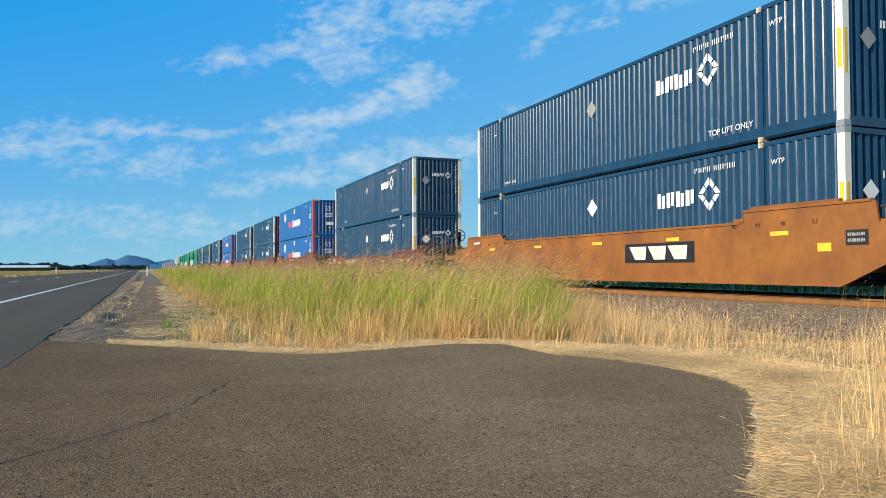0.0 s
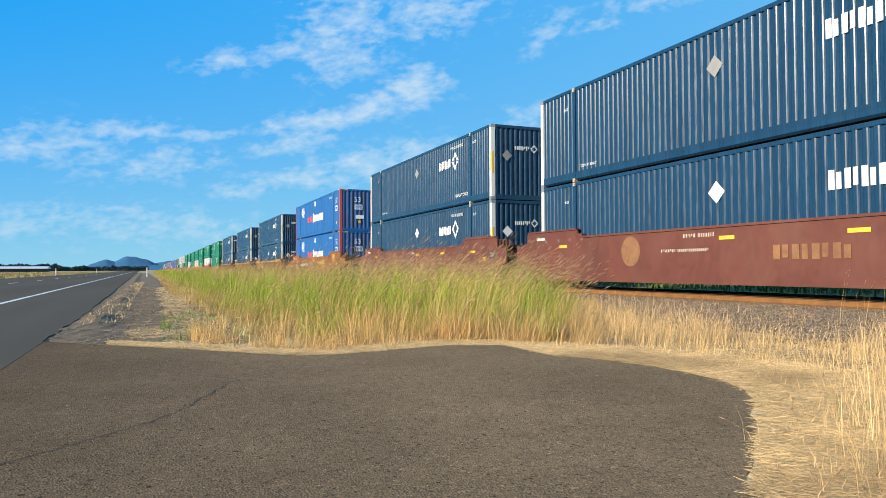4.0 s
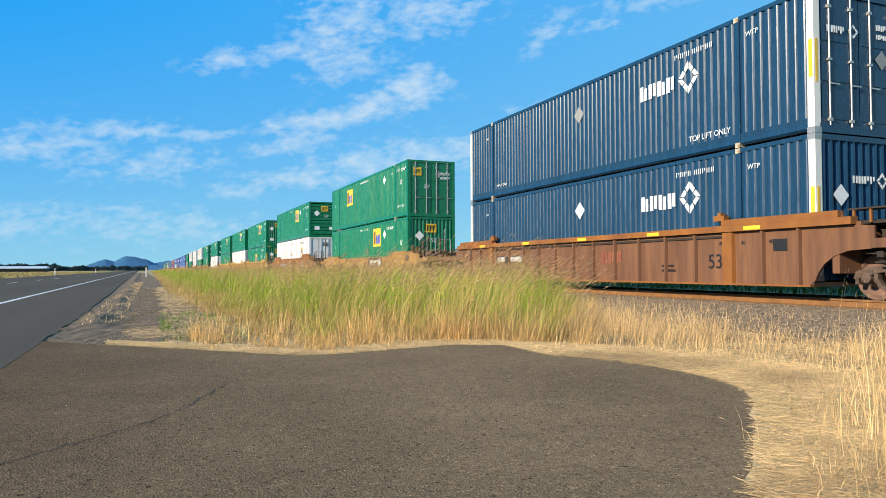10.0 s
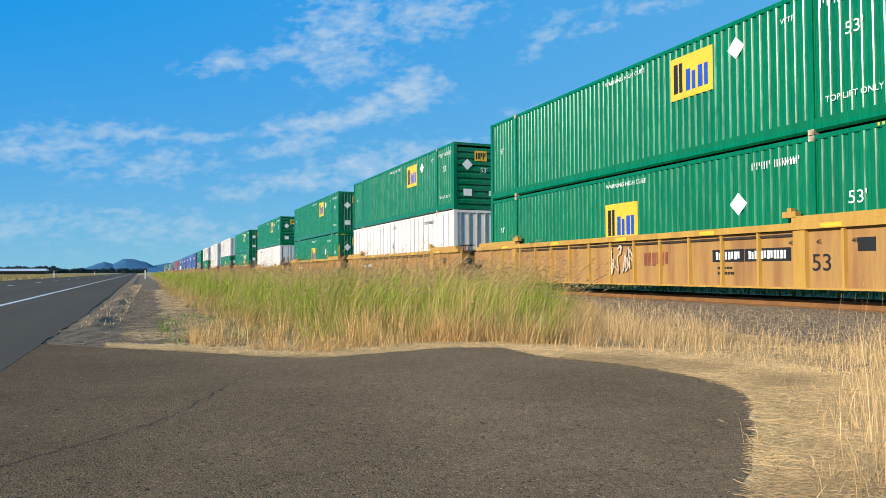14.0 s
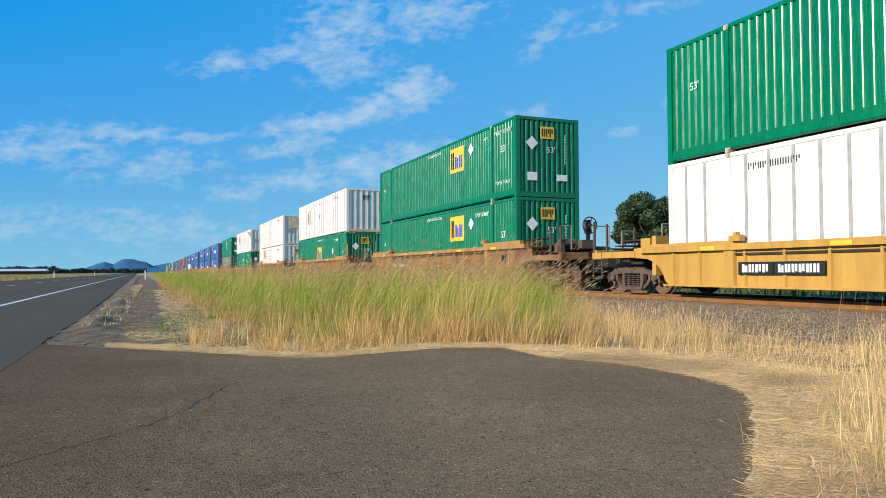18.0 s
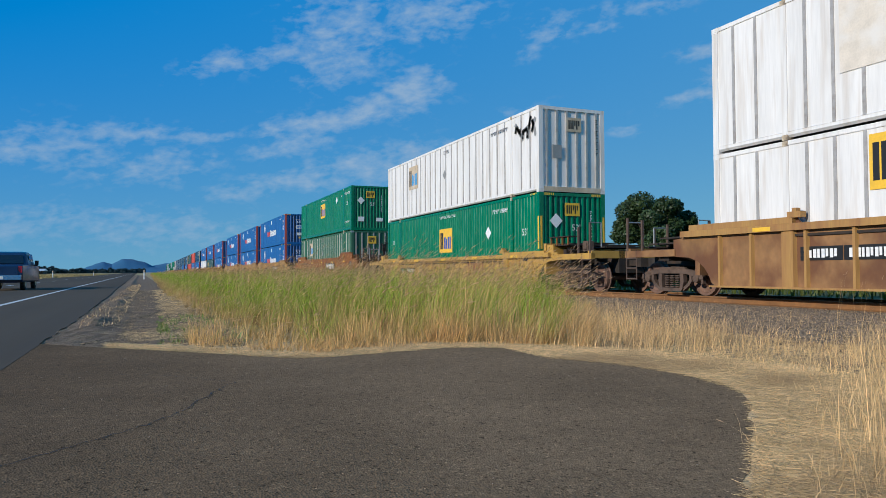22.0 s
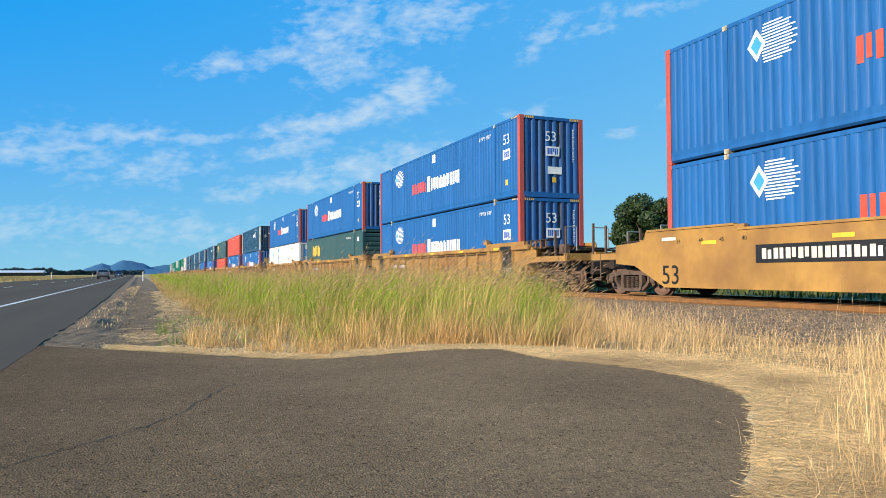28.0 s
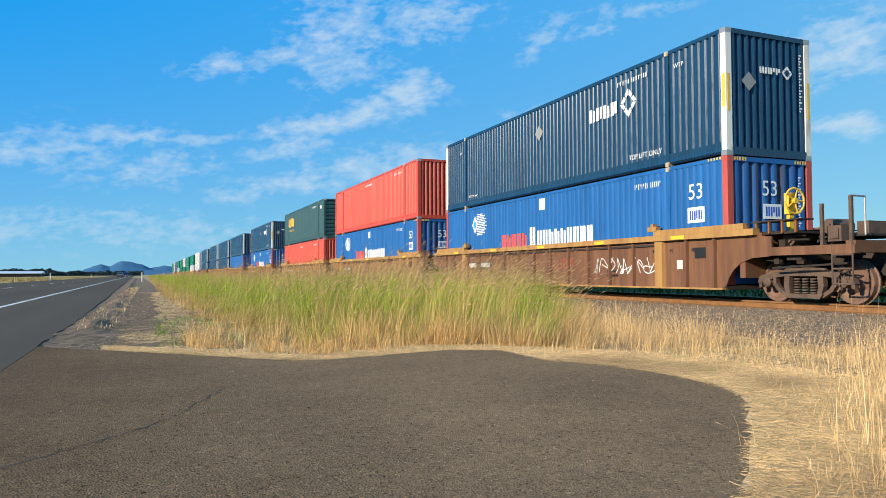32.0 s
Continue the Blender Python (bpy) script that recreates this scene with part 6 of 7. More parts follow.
def off_asphalt(p):
    """Only the points that lie outside the paved pull-out."""
    ring = np.concatenate([EDGE, [(6.0, -30.0), (-1.3, -30.0)]])
    a, b = ring, np.roll(ring, -1, 0)
    x, y = p[:, :1], p[:, 1:]
    cross = ((a[None, :, 1] > y) != (b[None, :, 1] > y)) & (x < a[None, :, 0] + (y - a[None, :, 1]) / (b[None, :, 1] - a[None, :, 1] + 1e-9) * (b[None, :, 0] - a[None, :, 0]))
    return p[cross.sum(1) % 2 == 0]


def clumpy(rng, p, size, power):
    """Thins points into tufts."""
    g = rng.uniform(0, 1, (64, 64))
    i = (np.floor(p / size).astype(int)) % 64
    return p[rng.uniform(0, 1, len(p)) < g[i[:, 0], i[:, 1]] ** power]


def build_grass():
    rng = np.random.default_rng(5)
    lean = (.27, -.05)
    # tall green grass, dense in front and coarser farther down the line
    for n, y0, y1, w in ((78000, 6.3, 16, .0066), (72000, 16, 34, .010), (70000, 34, 90, .020), (42000, 90, 330, .055)):
        p = clumpy(rng, field(rng, n, .3, 9.4, y0, y1, tall_zone), .28, 1.3)
        edge = np.clip((p[:, 1] - front(p[:, 0])) / 2.0, 0, 1)
        tall = rng.uniform(.50, .90, len(p)) * (.50 + .50 * edge) * np.interp(p[:, 0], [.3, 1.6, 4, 9.4], [.62, .85, 1.0, 1.0])
        tall *= np.clip(.28 + (p[:, 0] - np.interp(p[:, 1], [6, 9, 16, 30, 200], [1.2, .95, .72, .55, .35])) / 1.5, .28, 1)
        blades("tall_grass", p, tall, rng.uniform(.6, 1.4, len(p)) * w, lean, rng, "green_grass", "tall green grass growing beside the railway", "grass", wild=.26, tuft=.34)
    # golden stems with seed heads above it
    for n, y0, y1, w, hd in ((17000, 6.5, 16, .0028, .10), (13000, 16, 34, .005, .12), (6000, 34, 90, .010, .17), (2200, 90, 250, .025, .28)):
        p = clumpy(rng, field(rng, n, .6, 9.4, y0, y1, tall_zone), .3, .8)
        tall = rng.uniform(.70, 1.16, len(p)) * np.interp(p[:, 0], [.3, 1.6, 4, 9.4], [.66, .88, 1.0, 1.02]) * np.clip(.6 + (p[:, 1] - front(p[:, 0])) / 3, .6, 1)
        edge = p[:, 0] - np.interp(p[:, 1], [6, 9, 16, 30, 200], [1.2, .95, .72, .55, .35])
        pick = rng.uniform(0, 1, len(p)) < np.clip(edge / 2.2, .2, 1)
        p, tall = p[pick], (tall * np.clip(.35 + edge / 1.7, .35, 1))[pick]
        blades("grass_stems", p, tall, rng.uniform(.7, 1.3, len(p)) * w, (.34, -.06), rng, "gold_grass", "golden grass stems with drooping seed heads", "grass", wild=.15, head=hd, tuft=.12)
    # dry standing grass along the front edge
    def fringe(x, y):
        return (y > front(x) + .22 + .08 * np.sin(x * 7)) & (y < front(x) + 1.5 + .4 * np.sin(x * 3)) & (x > .4)
    p = clumpy(rng, field(rng, 130000, .4, 8.5, 5.2, 14, fringe), .26, 1.5)
    tall = rng.uniform(.20, .58, len(p)) * np.clip(.2 + (from_edge(p) - .15) * 1.7, .1, 1) * np.interp(p[:, 0], [.4, 1.3, 3.8, 5.5, 8.5], [.6, 1.0, 1.0, .7, .55])
    blades("dry_grass", p, tall, rng.uniform(.0028, .0056, len(p)), (.14, -.08), rng, "gold_grass", "dry golden grass along the asphalt edge", "grass", wild=.46, tuft=.4)

    # shorter dry grass spreading over the gravel, thinning out towards the ballast
    def dry_zone(x, y):
        lim = np.interp(x, [1.5, 2.2, 3.0, 3.7, 3.75, 4.6, 6.5, 9.5], [1.4, 2.3, 3.0, 4.0, 5.6, 5.0, 4.2, 3.6])
        r = x / y
        keep = np.interp(r, [.45, .56, .80, .92, 1.05, 1.5], [.2, 1, 1, .8, .6, .3]) * np.where(r < .62, np.interp(x, [6.6, 8.0, 9.5], [1, .5, .06]), np.interp(x, [5.3, 6.2, 7.4], [1, .42, .05]))
        return (y > lim + .35) & (rng.uniform(0, 1, len(x)) < keep) & (x < 10.6)
    p = off_asphalt(clumpy(rng, field(rng, 140000, 3.3, 9.6, 3.6, 15.5, dry_zone), .25, .9))
    r = p[:, 0] / p[:, 1]
    tall = rng.uniform(.45, 1.1, len(p)) * np.interp(r, [.5, .65, .8, .95, 1.2], [.40, .38, .31, .24, .16]) * np.clip((from_edge(p) - .12) / .7, .08, 1)
    blades("dry_grass", p, tall, rng.uniform(.0022, .0045, len(p)), (.10, -.06), rng, "straw", "dry pale grass on the gravel", "grass", wild=.3, tuft=.25)
    p = p[::22]
    tall = rng.uniform(.22, .48, len(p)) * np.interp(p[:, 0] / p[:, 1], [.5, .8, 1.2], [1.0, .85, .7])
    blades("dry_grass_stems", p, tall, rng.uniform(.002, .004, len(p)), (.16, -.05), rng, "straw", "thin dry stems with seed heads", "grass", wild=.15, head=.05)
    # straw stand beside the camera
    def corner(x, y):
        return (x > np.interp(y, [.5, 1.8, 2.2, 2.8, 3.4, 4.3], [1.9, 1.95, 2.45, 3.1, 3.7, 4.0]))
    p = clumpy(rng, field(rng, 34000, 1.9, 6.5, .8, 5.2, corner), .12, .8)
    tall = rng.uniform(.03, .13, len(p))
    blades("dry_grass", p, tall, rng.uniform(.0018, .0038, len(p)), (.1, 0), rng, "straw", "short dry straw at the asphalt edge", "grass", wild=.6)
    r = p[:, 0] / p[:, 1]
    q = p[(r > 1.15) & (rng.uniform(0, 1, len(p)) < np.interp(r, [1.15, 1.34], [.02, .5]))]
    tall = rng.uniform(.15, .5, len(q)) * np.interp(q[:, 0] / q[:, 1], [1.2, 1.35], [.5, 1])
    blades("dry_grass_stems", q, tall, rng.uniform(.0016, .0034, len(q)), (.08, .05), rng, "straw", "tall dry straw stems", "grass", wild=.3)
    q = p[r > 1.24][::80]
    tall = rng.uniform(.55, .80, len(q))
    blades("wild_oats", q, tall, rng.uniform(.002, .0035, len(q)), (.05, .03), rng, "straw", "tall pale wild oats with seed heads", "grass", wild=.08, head=.06)
    # straw lying flat round the asphalt
    def litter(x, y):
        f = front(x)
        return ((y > f - .03) & (y < f + .45) & (x < 3.9)) | ((x > 3.2) & (np.abs(np.hypot(x - 1.6, y - 4.2) - 2.45) < .5) & (y < 6.5)) | ((x > 1.8) & (y < 3.6) & (x > np.interp(y, [1, 1.8, 2.2, 2.8, 3.5], [1.85, 1.82, 2.25, 2.9, 3.5])) & (x < 5))
    p = field(rng, 230000, -.4, 5, 1.0, 8.6, litter)
    flat_straw("straw_litter", p, rng, .04, .15, "pale straw litter along the asphalt edge")
    def strewn(x, y):
        band = (x > .22 + .07 * np.sin(y * 2.1)) * .75
        patch = ((x + .02) ** 2 / .08 + (y - 9.7) ** 2 / .9 < 1) * .7 + (np.abs(y - 11.1 - x * .3) < .09) * (np.abs(x) < .4) * .6
        ridge = (np.abs(x + .66) < .2) * (y > 11) * .22
        return (y > front(x) + .1) & (rng.uniform(0, 1, len(x)) < np.maximum(np.maximum(band, patch), np.maximum(ridge, .035)))
    p = field(rng, 46000, -1.0, 1.1, 7.6, 34, strewn)
    flat_straw("straw_litter", p, rng, .05, .2, "pale straw litter on the dirt shoulder", -.026)
    p = field(rng, 36000, 3.9, 6.6, 3, 8.5, lambda x, y: (y > 3 + (x - 4) * .4) & (rng.uniform(0, 1, len(x)) < np.interp(x / y, [.6, 1.0, 1.4], [1, .7, .25])))
    flat_straw("straw_litter", p, rng, .05, .16, "dry straw scattered over the gravel", -.03)
    p = field(rng, 15000, 4.0, 12.0, 3, 18, lambda x, y: (y > 3 + (x - 4) * .5) & (rng.uniform(0, 1, len(x)) < .7))
    flat_straw("straw_litter", p, rng, .06, .2, "dry straw scattered over the ballast", -.03)
    # a few loose stems hanging over the asphalt
    p = np.array([(2.44, 2.36), (2.40, 2.40), (2.47, 2.42), (2.5, 2.3)])
    blades("loose_stems", p, np.array([.20, .26, .17, .22]), np.full(4, .002), (-.45, .1), rng, "straw", "few loose dry stems over the asphalt", "grass", wild=.15, head=.05)
    # short dead tufts on the dirt ridge
    p = clumpy(rng, field(rng, 5200, -.95, -.40, 10.5, 46, lambda x, y: rng.uniform(0, 1, len(x)) < np.interp(y, [10, 13, 40], [.3, .8, 1])), .3, 1.6)
    blades("dead_tufts", p, rng.uniform(.03, .10, len(p)), rng.uniform(.004, .010, len(p)), (.1, 0), rng, "straw", "short dead grass tufts on the dirt ridge", "grass", z=.0, wild=.6)
    # low weeds on the shoulder
    p = clumpy(rng, field(rng, 2600, .1, 1.15, 8.3, 13.5, lambda x, y: y > front(x) + .3), .25, 2.0)
    blades("weeds", p, rng.uniform(.03, .11, len(p)), rng.uniform(.008, .02, len(p)), (0, 0), rng, "weed", "low green weeds on the dirt shoulder", "weeds", wild=.5)
    # field grass across the highway and behind the track
    p = field(rng, 26000, -45, -12.3, 20, 260, lambda x, y: y > 0)
    blades("field_grass", p, rng.uniform(.18, .45, len(p)), rng.uniform(.05, .14, len(p)), (.1, 0), rng, "field_grass", "dry brownish roadside grass", "grass", wild=.3)
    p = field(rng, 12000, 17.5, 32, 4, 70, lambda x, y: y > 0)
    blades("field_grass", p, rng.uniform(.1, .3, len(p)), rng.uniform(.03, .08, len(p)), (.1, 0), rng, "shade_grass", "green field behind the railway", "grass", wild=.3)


def flat_straw(name, p, rng, l0, l1, label, z=0.0):
    n = len(p)
    a = rng.uniform(0, 6.2832, n)
    ln = rng.uniform(l0, l1, n)
    d = np.stack([np.cos(a), np.sin(a), rng.normal(0, .1, n)], 1) * ln[:, None] / 2
    w = np.stack([-np.sin(a), np.cos(a), np.zeros(n)], 1) * rng.uniform(.0004, .0012, n)[:, None]
    c = np.concatenate([p, rng.uniform(.0, .012, (n, 1)) - .003 + z], 1)
    k = np.array([0, 0, 1.0]) * np.linalg.norm(w, axis=1)[:, None] * 1.3
    v = np.stack([c - d - w, c - d + k, c - d + w, c + d - w, c + d + k, c + d + w], 1).reshape(-1, 3)
    q = (np.arange(n)[:, None, None] * 6 + np.array([[[0, 1, 4, 3], [1, 2, 5, 4]]])).reshape(-1, 4)
    tagged(new(name, arrays_mesh(name, v, q, np.zeros((0, 3), int), "straw")), label, "straw", "", "stuff")


def pebbles(name, p, rng, s0, s1, z, label, material="stone"):
    """Angular stones, one a point."""
    n = len(p)
    base = np.array([(1, 0, 0), (-1, 0, 0), (0, 1, 0), (0, -1, 0), (0, 0, 1), (0, 0, -1)], float)
    v = base[None] * rng.uniform(.55, 1.15, (n, 6, 1)) + rng.normal(0, .18, (n, 6, 3))
    v[:, :, 2] *= .7
    a = rng.uniform(0, 6.2832, n)
    ca, sa = np.cos(a)[:, None], np.sin(a)[:, None]
    v = np.stack([v[:, :, 0] * ca - v[:, :, 1] * sa, v[:, :, 0] * sa + v[:, :, 1] * ca, v[:, :, 2]], 2)
    v *= rng.uniform(s0, s1, (n, 1, 1))
    v += np.concatenate([p, np.full((n, 1), z)], 1)[:, None, :]
    t = np.concatenate([np.arange(n)[:, None] * 6 + np.array([f]) for f in ((0, 2, 4), (2, 1, 4), (1, 3, 4), (3, 0, 4), (2, 0, 5), (1, 2, 5), (3, 1, 5), (0, 3, 5))])
    tagged(new(name, arrays_mesh(name, v.reshape(-1, 3), np.zeros((0, 4), int), t, material)), label, "stones", "", "stuff")


def build_stones():
    rng = np.random.default_rng(9)
    p = field(rng, 64000, 6.0, 12.2, 4.0, 26, lambda x, y: rng.uniform(0, 1, len(x)) < np.interp(x, [6.0, 7.0, 9.6, 11], [.3, .7, .85, 1]))
    pebbles("ballast_stones", p, rng, .010, .030, -.03, "grey crushed ballast stones beside the rail")
    p = field(rng, 9000, 13.0, 16.5, 4.5, 30, lambda x, y: x > 0)
    pebbles("ballast_stones", p, rng, .012, .034, -.03, "grey crushed ballast stones between the rails")
    p = field(rng, 6000, 4.2, 9, 3.2, 13, lambda x, y: y > 3 + (x - 4) * .45)
    pebbles("gravel", p, rng, .006, .02, -.035, "loose grey gravel among dry grass")
    p = field(rng, 15000, -1.1, .6, 8.0, 32, lambda x, y: (y > front(x) + .05) & (rng.uniform(0, 1, len(x)) < np.where(x < -.2, 1, .35)))
    pebbles("gravel", p, rng, .004, .018, -.028, "loose gravel on the dirt shoulder")
    p = field(rng, 11000, -1.0, .35, 8.4, 34, lambda x, y: (y > front(x) + .1) & (rng.uniform(0, 1, len(x)) < np.maximum(np.interp(x, [-1, -.85, -.5, -.3, .15], [.3, .6, .45, .06, .01]), (np.abs(x + .62 - (y - 10.5) * .18) < .10) * (y < 16))))
    pebbles("dirt_clods", p, rng, .006, .034, -.034, "brown dirt clods along the road edge", "clod")
    p = field(rng, 700, -3, 3.6, 1.5, 8, lambda x, y: y < front(x) - .05)
    pebbles("grit", p, rng, .002, .006, .0, "pale grit lying on the asphalt")


def leaf_cloud(rng, centres, radii, per, size, flat=.8):
    """Small leaf faces scattered through overlapping clumps."""
    vs = []
    for (cx, cy, cz), r in zip(centres, radii):
        d = rng.normal(0, 1, (per, 3))
        d /= np.linalg.norm(d, axis=1)[:, None]
        p = d * (r * rng.uniform(.45, 1.05, (per, 1)) ** .6) * np.array([1, 1, flat]) + np.array([cx, cy, cz])
        u = rng.normal(0, 1, (per, 3))
        u /= np.linalg.norm(u, axis=1)[:, None]
        w = np.cross(u, d + rng.normal(0, .4, (per, 3)))
        w /= np.linalg.norm(w, axis=1)[:, None]
        s = size * rng.uniform(.6, 1.4, (per, 1))
        vs.append(np.stack([p - u * s, p + w * s * .5, p + u * s, p - w * s * .5], 1))
    v = np.concatenate(vs).reshape(-1, 3)
    return v, np.arange(len(v) // 4)[:, None] * 4 + np.array([[0, 1, 2, 3]])


def tree(name, at, height, spread, rng, label, per, size, leaf="leaf", clumps=26, low=.18):
    t = thing(name, label, "tree", at=pose(*at))
    s = Shape()
    s.tube((0, 0, -.1), (.05, 0, height * .35), height * .035, 9, height * .024)
    for k in range(6):
        a = k * 1.047 + rng.uniform(-.3, .3)
        s.tube((.05, 0, height * rng.uniform(.2, .38)), (math.cos(a) * spread * .55, math.sin(a) * spread * .55, height * rng.uniform(.5, .8)), height * .014, 6, height * .004)
    part("trunk", s, "bark", t)
    cs, rs = [], []
    for _ in range(clumps):
        z = rng.uniform(low, .93)
        rad = spread * math.sqrt(max(.03, 1 - ((z - .45) / .56) ** 2)) * .8
        a, q = rng.uniform(0, 6.28), rng.uniform(.35, 1) ** .5
        cs.append((math.cos(a) * rad * q, math.sin(a) * rad * q, z * height))
        rs.append(spread * rng.uniform(.2, .36))
    v, q = leaf_cloud(rng, cs, rs, per, size)
    part("crown", arrays_mesh("crown", v, q, np.zeros((0, 3), int), leaf), None, t)
    return t


def build_distance():
    rng = np.random.default_rng(21)
    # spreading tree behind the track
    c = tree("tree", (44.6, 55.0, -.08), 7.8, 4.4, rng, "broad dark green leafy tree behind the railway", 900, .16, clumps=40, low=.06)
    # tree belts on the left, single crowns
    for i in range(58):
        y = 720 + rng.uniform(-60, 160)
        x = y * math.tan(radians(-7.4 + i * .122))
        h = rng.uniform(2.8, 4.4) * (1.5 if i in (0, 2, 5, 9, 40, 44, 45) else 1)
        tree("tree", (x, y, -.08), h, h * rng.uniform(.7, 1.0), rng, "dark green tree in a distant tree belt", 70, .8, "far_leaf", 12, .02)
    for i in range(16):
        y = 560 + rng.uniform(-20, 40)
        tree("tree", (y * math.tan(radians(-10.2 + i * .23)), y, -.08), rng.uniform(3.4, 5.2), 4.5, rng, "dark tree behind a long farm building", 70, .8, "far_leaf", 12, .05)
    # long low farm building
    b = thing("farm_building", "long low farm building with pale metal roof", "building", at=pose(-82, 380, -1.0))
    part("wall", Shape().box(-37, 37, -6, 6, -.1, 2.6), "barnwall", b)
    part("roof", Shape().prism([(-7, 2.5), (7, 2.5), (7, 2.6), (0, 3.6), (-7, 2.6)], "x", -37.5, 37.5), "barn", b)
    # wooded hills, the blue of the distant air put into their colour
    def hill(name, x, y, w, h, d, seed):
        r = np.random.default_rng(seed)
        s = Shape()
        n, m = 46, 9
        ph = r.uniform(0, 6.28, 6)
        for j in range(m):
            for i in range(n):
                u, q = i / (n - 1) * 2 - 1, j / (m - 1) * 2 - 1
                k = (max(0, 1 - u * u) ** 2 if h > 70 else max(0, 1 - u * u) ** 1.5) * (1 - q * q) * (1 + .05 * math.sin(9 * u + ph[0]) + .02 * math.sin(23 * u + ph[1] + q * 4))
                s.v.append((x + u * w, y + q * d, -1 + h * k))
        s.f = [(j * n + i, j * n + i + 1, (j + 1) * n + i + 1, (j + 1) * n + i) for j in range(m - 1) for i in range(n - 1)]
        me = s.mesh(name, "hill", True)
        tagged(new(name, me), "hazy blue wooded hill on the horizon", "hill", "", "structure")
    hill("backdrop_hill", -95, 4200, 200, 74, 260, 1)
    hill("backdrop_hill", -222, 4150, 135, 54, 220, 2)
    hill("backdrop_hill", 85, 4250, 165, 50, 240, 3)
    hill("backdrop_hill", -60, 4100, 330, 30, 200, 4)
    # marker posts beside the road
    def marker(x, y):
        p = thing("delineator_post", "white roadside marker post with reflector", "marker post", "marker posts along the road", at=pose(x, y, -.03))
        part("post", cached("marker", lambda: Shape().prism([(-.05, -.012), (.05, -.012), (.06, .012), (-.06, .012)], "z", -.05, 1.05), "ink_white"), None, p)
        part("reflector", cached("marker_refl", lambda: Shape().box(-.04, .04, -.018, -.013, .86, 1.0), "ink_yellow"), None, p)
    marker(-12.4, 112.7)
    marker(-12.4, 192)
    marker(-.5, 86)


def sweep_body(s, profile, w0, w1):
    """A car body: side profile of (y, z) drawn across with tumblehome and rounded flanks."""
    ys, zs = [y for y, _ in profile], [z for _, z in profile]
    lo, hi = min(zs), max(zs)
    yc, ly, zc, lz = (min(ys) + max(ys)) / 2, (max(ys) - min(ys)) / 2, (lo + hi) / 2, (hi - lo) / 2
    n = len(profile)
    layers = [(-1, .10), (-.965, .045), (-.88, .012), (-.7, 0), (.7, 0), (.88, .012), (.965, .045), (1, .10)]
    v = []
    for k, d in layers:
        for y, z in profile:
            t = max(0, (z - lo) / (hi - lo) - .5) * 2
            v.append((k * (w0 * (1 - t) + w1 * t), yc + (y - yc) * (1 - d / ly), zc + (z - zc) * (1 - d / lz)))
    m = len(layers)
    f = [tuple(range(n)), tuple(range((m - 1) * n, m * n))[::-1]]
    for q in range(m - 1):
        f += [(q * n + i, (q + 1) * n + i, (q + 1) * n + (i + 1) % n, q * n + (i + 1) % n) for i in range(n)]
    return s.add(v, f)


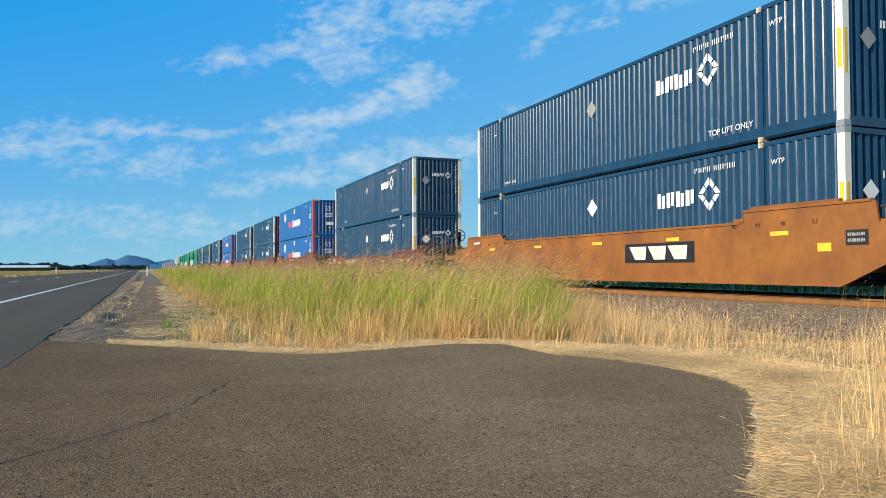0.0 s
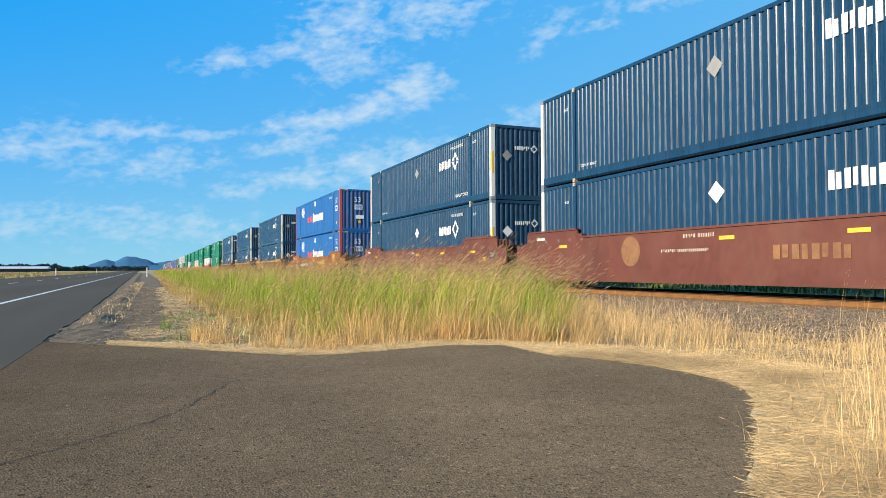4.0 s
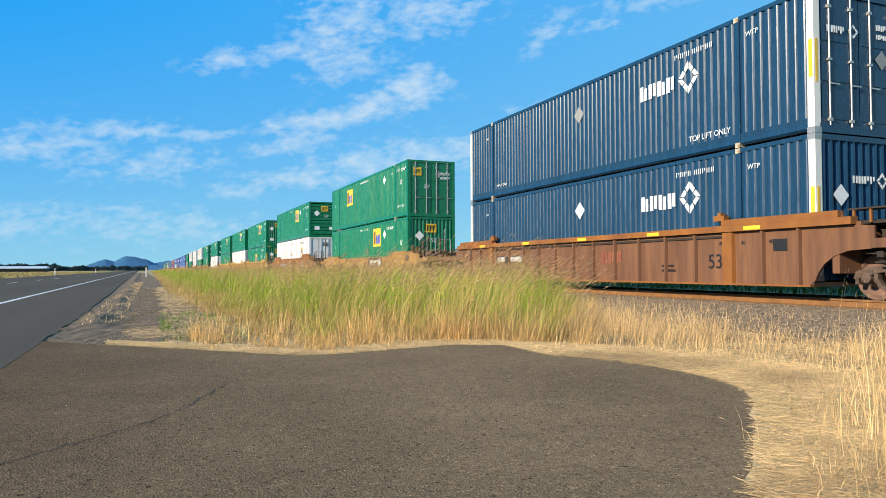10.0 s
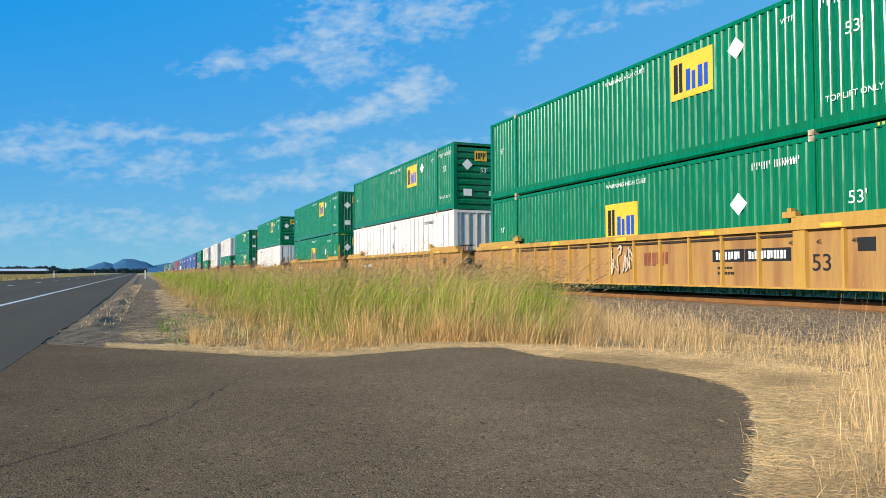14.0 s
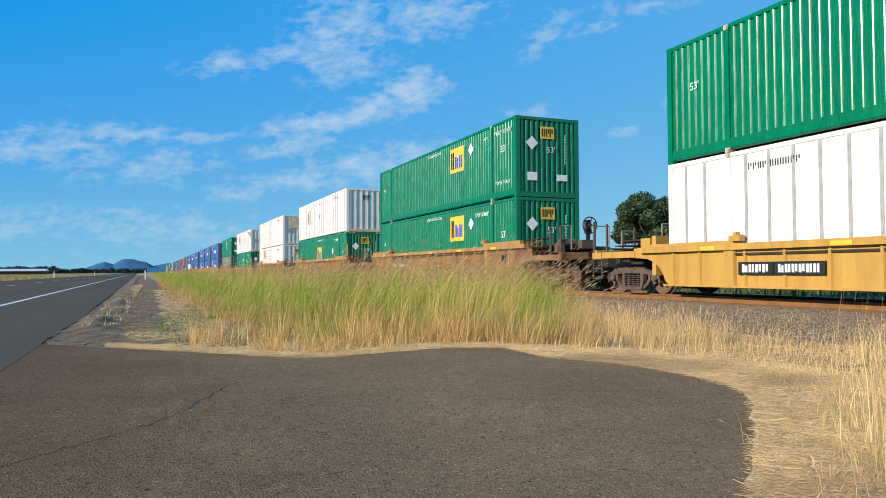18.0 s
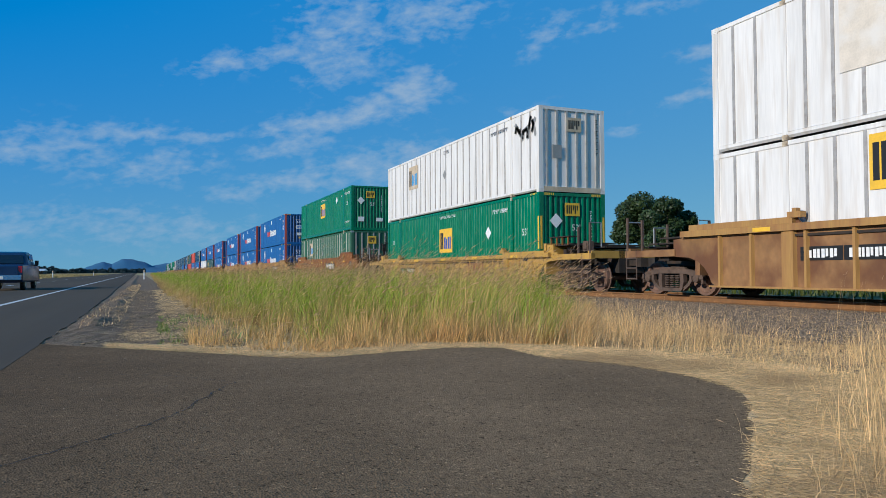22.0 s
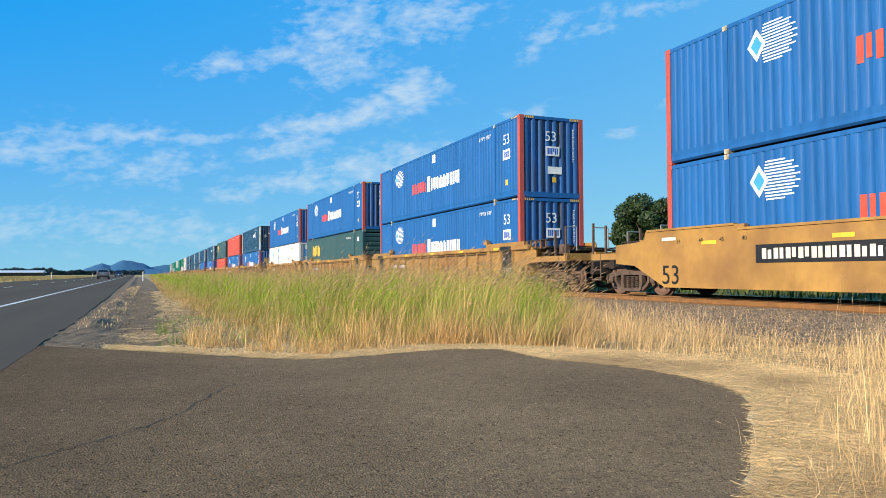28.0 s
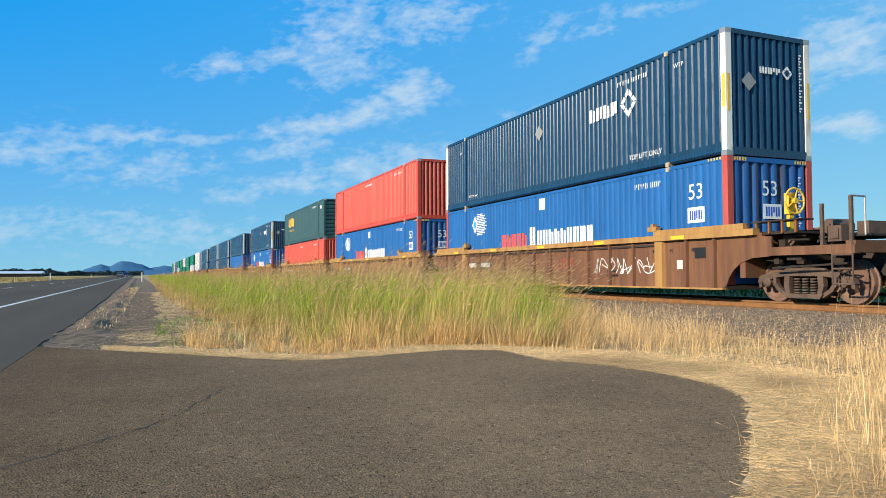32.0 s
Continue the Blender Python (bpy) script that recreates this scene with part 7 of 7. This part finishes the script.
def vehicle(kind):
    if kind == "pickup":
        c = thing("pickup_truck", "dark blue pickup truck driving away on the highway", "pickup truck")
        paint = "carblue"
        part("body", sweep_body(Shape(), [(0, .44), (-.03, .75), (0, 1.08), (.06, 1.13), (1.75, 1.14), (1.9, 1.17), (2.1, 1.58), (2.22, 1.72), (2.5, 1.78), (3.3, 1.78), (3.5, 1.72), (4.15, 1.18), (5.2, 1.08), (5.45, .95), (5.5, .6), (5.4, .32), (.1, .34)], 1.0, .80), paint, c)
        part("rear_window", Shape().add([(x, y, z) for y0 in (0, .04) for x, y, z in ((-.74, 1.885 + y0, 1.22), (.74, 1.885 + y0, 1.22), (.66, 2.08 + y0, 1.62), (-.66, 2.08 + y0, 1.62))], [(0, 1, 2, 3), (7, 6, 5, 4), (0, 4, 5, 1), (1, 5, 6, 2), (2, 6, 7, 3), (3, 7, 4, 0)]), "glass", c)
        part("tailgate", Shape().box(-.78, .78, -.045, .0, .70, 1.06).box(-.16, .16, -.055, -.045, .98, 1.03), paint, c, "blue tailgate")
        part("plate", Shape().box(-.16, .16, -.155, -.142, .50, .64), "ink_white", c, "white plate")
        part("bumper", Shape().box(-.96, .96, -.14, .0, .48, .68), "chrome", c, "chrome rear bumper")
        for k in (-1, 1):
            part("side_window", Shape().prism([(2.35, 1.22), (3.95, 1.22), (3.4, 1.66), (2.5, 1.67)], "x", k * .91, k * .88), "glass", c)
            part("mirror", Shape().box(k * .88, k * 1.16, 3.75, 3.85, 1.12, 1.18).box(k * 1.0, k * 1.18, 3.72, 3.84, 1.16, 1.38), "plastic", c)
            part("tail_light", Shape().box(k * .80, k * .975, -.012, .03, .78, 1.08), "taillight", c, "red tail light")
        wy, wx, wr = (1.2, 4.5), .84, .39
    else:
        c = thing("suv", "silver grey sport utility car driving away", "car")
        paint = "carsilver"
        part("body", sweep_body(Shape(), [(.08, .34), (-.02, .48), (-.04, .72), (0, .98), (.10, 1.10), (.30, 1.40), (.48, 1.58), (.85, 1.66), (1.6, 1.67), (2.3, 1.60), (3.2, 1.08), (4.2, .95), (4.5, .75), (4.55, .5), (4.45, .26), (.2, .25)], .95, .74), paint, c)
        part("rear_window", Shape().add([(-.74, .10, 1.14), (.74, .10, 1.14), (.62, .36, 1.53), (-.62, .36, 1.53), (-.74, .2, 1.14), (.74, .2, 1.14), (.62, .5, 1.53), (-.62, .5, 1.53)], [(0, 1, 2, 3), (7, 6, 5, 4), (0, 4, 5, 1), (1, 5, 6, 2), (2, 6, 7, 3), (3, 7, 4, 0)]), "glass", c)
        part("bumper", Shape().box(-.88, .88, -.09, .1, .32, .56), "plastic", c, "black rear bumper")
        part("plate", Shape().box(-.16, .16, -.035, -.02, .74, .88), "ink_yellow", c, "yellow plate")
        for k in (-1, 1):
            part("side_window", Shape().prism([(.75, 1.14), (2.9, 1.12), (2.3, 1.52), (.95, 1.52)], "x", k * .86, k * .82), "glass", c)
            part("mirror", Shape().box(k * .84, k * 1.06, 2.75, 2.86, 1.06, 1.22), "plastic", c)
            part("tail_light", Shape().prism([(k * .50, .96), (k * .88, .92), (k * .90, 1.06), (k * .62, 1.04)], "y", -.05, .12), "taillight", c, "red tail light")
        wy, wx, wr = (.85, 3.5), .80, .34
    for y in wy:
        for k in (-1, 1):
            w = part("wheel", Shape().lathe([(-.11, .0), (-.11, wr * .62), (-.10, wr * .93), (-.07, wr), (.07, wr), (.10, wr * .93), (.11, wr * .62), (.11, 0)], 20), "tyre", c, at=pose(k * wx, y, wr))
            part("rim", Shape().lathe([(-.115, .0), (-.115, wr * .2), (-.112, wr * .6), (.112, wr * .6), (.115, wr * .2), (.115, 0)], 12), "steel", w)
    kx, kz = (.84, .96) if kind == "pickup" else (.92, .92)
    size = Matrix.Diagonal((kx, .92, kz, 1))
    done = set()
    for ob in [q for q in bpy.data.objects if q.parent == c or (q.parent and q.parent.parent == c)]:
        if ob.data.name not in done:
            done.add(ob.data.name)
            ob.data.transform(size)
        ob.matrix_basis = Matrix.Translation(ob.matrix_basis.translation * Vector((kx, .92, kz))) @ ob.matrix_basis.to_3x3().to_4x4()
    return c


build_grass()
build_stones()
build_distance()
PICKUP, SUV = vehicle("pickup"), vehicle("suv")


# ---- movement ----
def motions():
    times = [0, 2, 4, 6, 8, 10, 12, 14, 16, 18, 20, 22, 24, 26, 28, 30, 32]
    for ob, y, z in ROLLING:
        walk(ob, [(t, pose(TRACK_X, y - run(t), z)) for t in times])
    walk(PICKUP, [(t, pose(-5.82 - .0082 * max(0, 27 * (t - 23) - 13), 62 + 27 * (t - 23), 0)) for t in times])
    walk(SUV, [(t, pose(-5.76 - .0078 * max(0, 27 * (t - 25)), 40.5 + 27 * (t - 25), 0)) for t in times])
    # wheels roll while their car passes the camera
    for y, axles in WHEELS[:32]:
        k0 = next((k for k in range(0, 961) if y - run(k / 30) < 34), None)
        k1 = next((k for k in range(0, 961) if y - run(k / 30) < -12), 960)
        if k0 is None or k1 - k0 < 2:
            continue
        for ob in axles:
            rest = ob.matrix_basis.copy()
            turn = [(k / 30, rest @ pose(0, 0, 0, math.degrees((run(k / 30) - run(k0 / 30)) / .418) % 360)) for k in range(k0, k1 + 1)]
            walk(ob, ([(0, turn[0][1])] if k0 else []) + turn + ([(32, turn[-1][1])] if k1 < 960 else []))


motions()
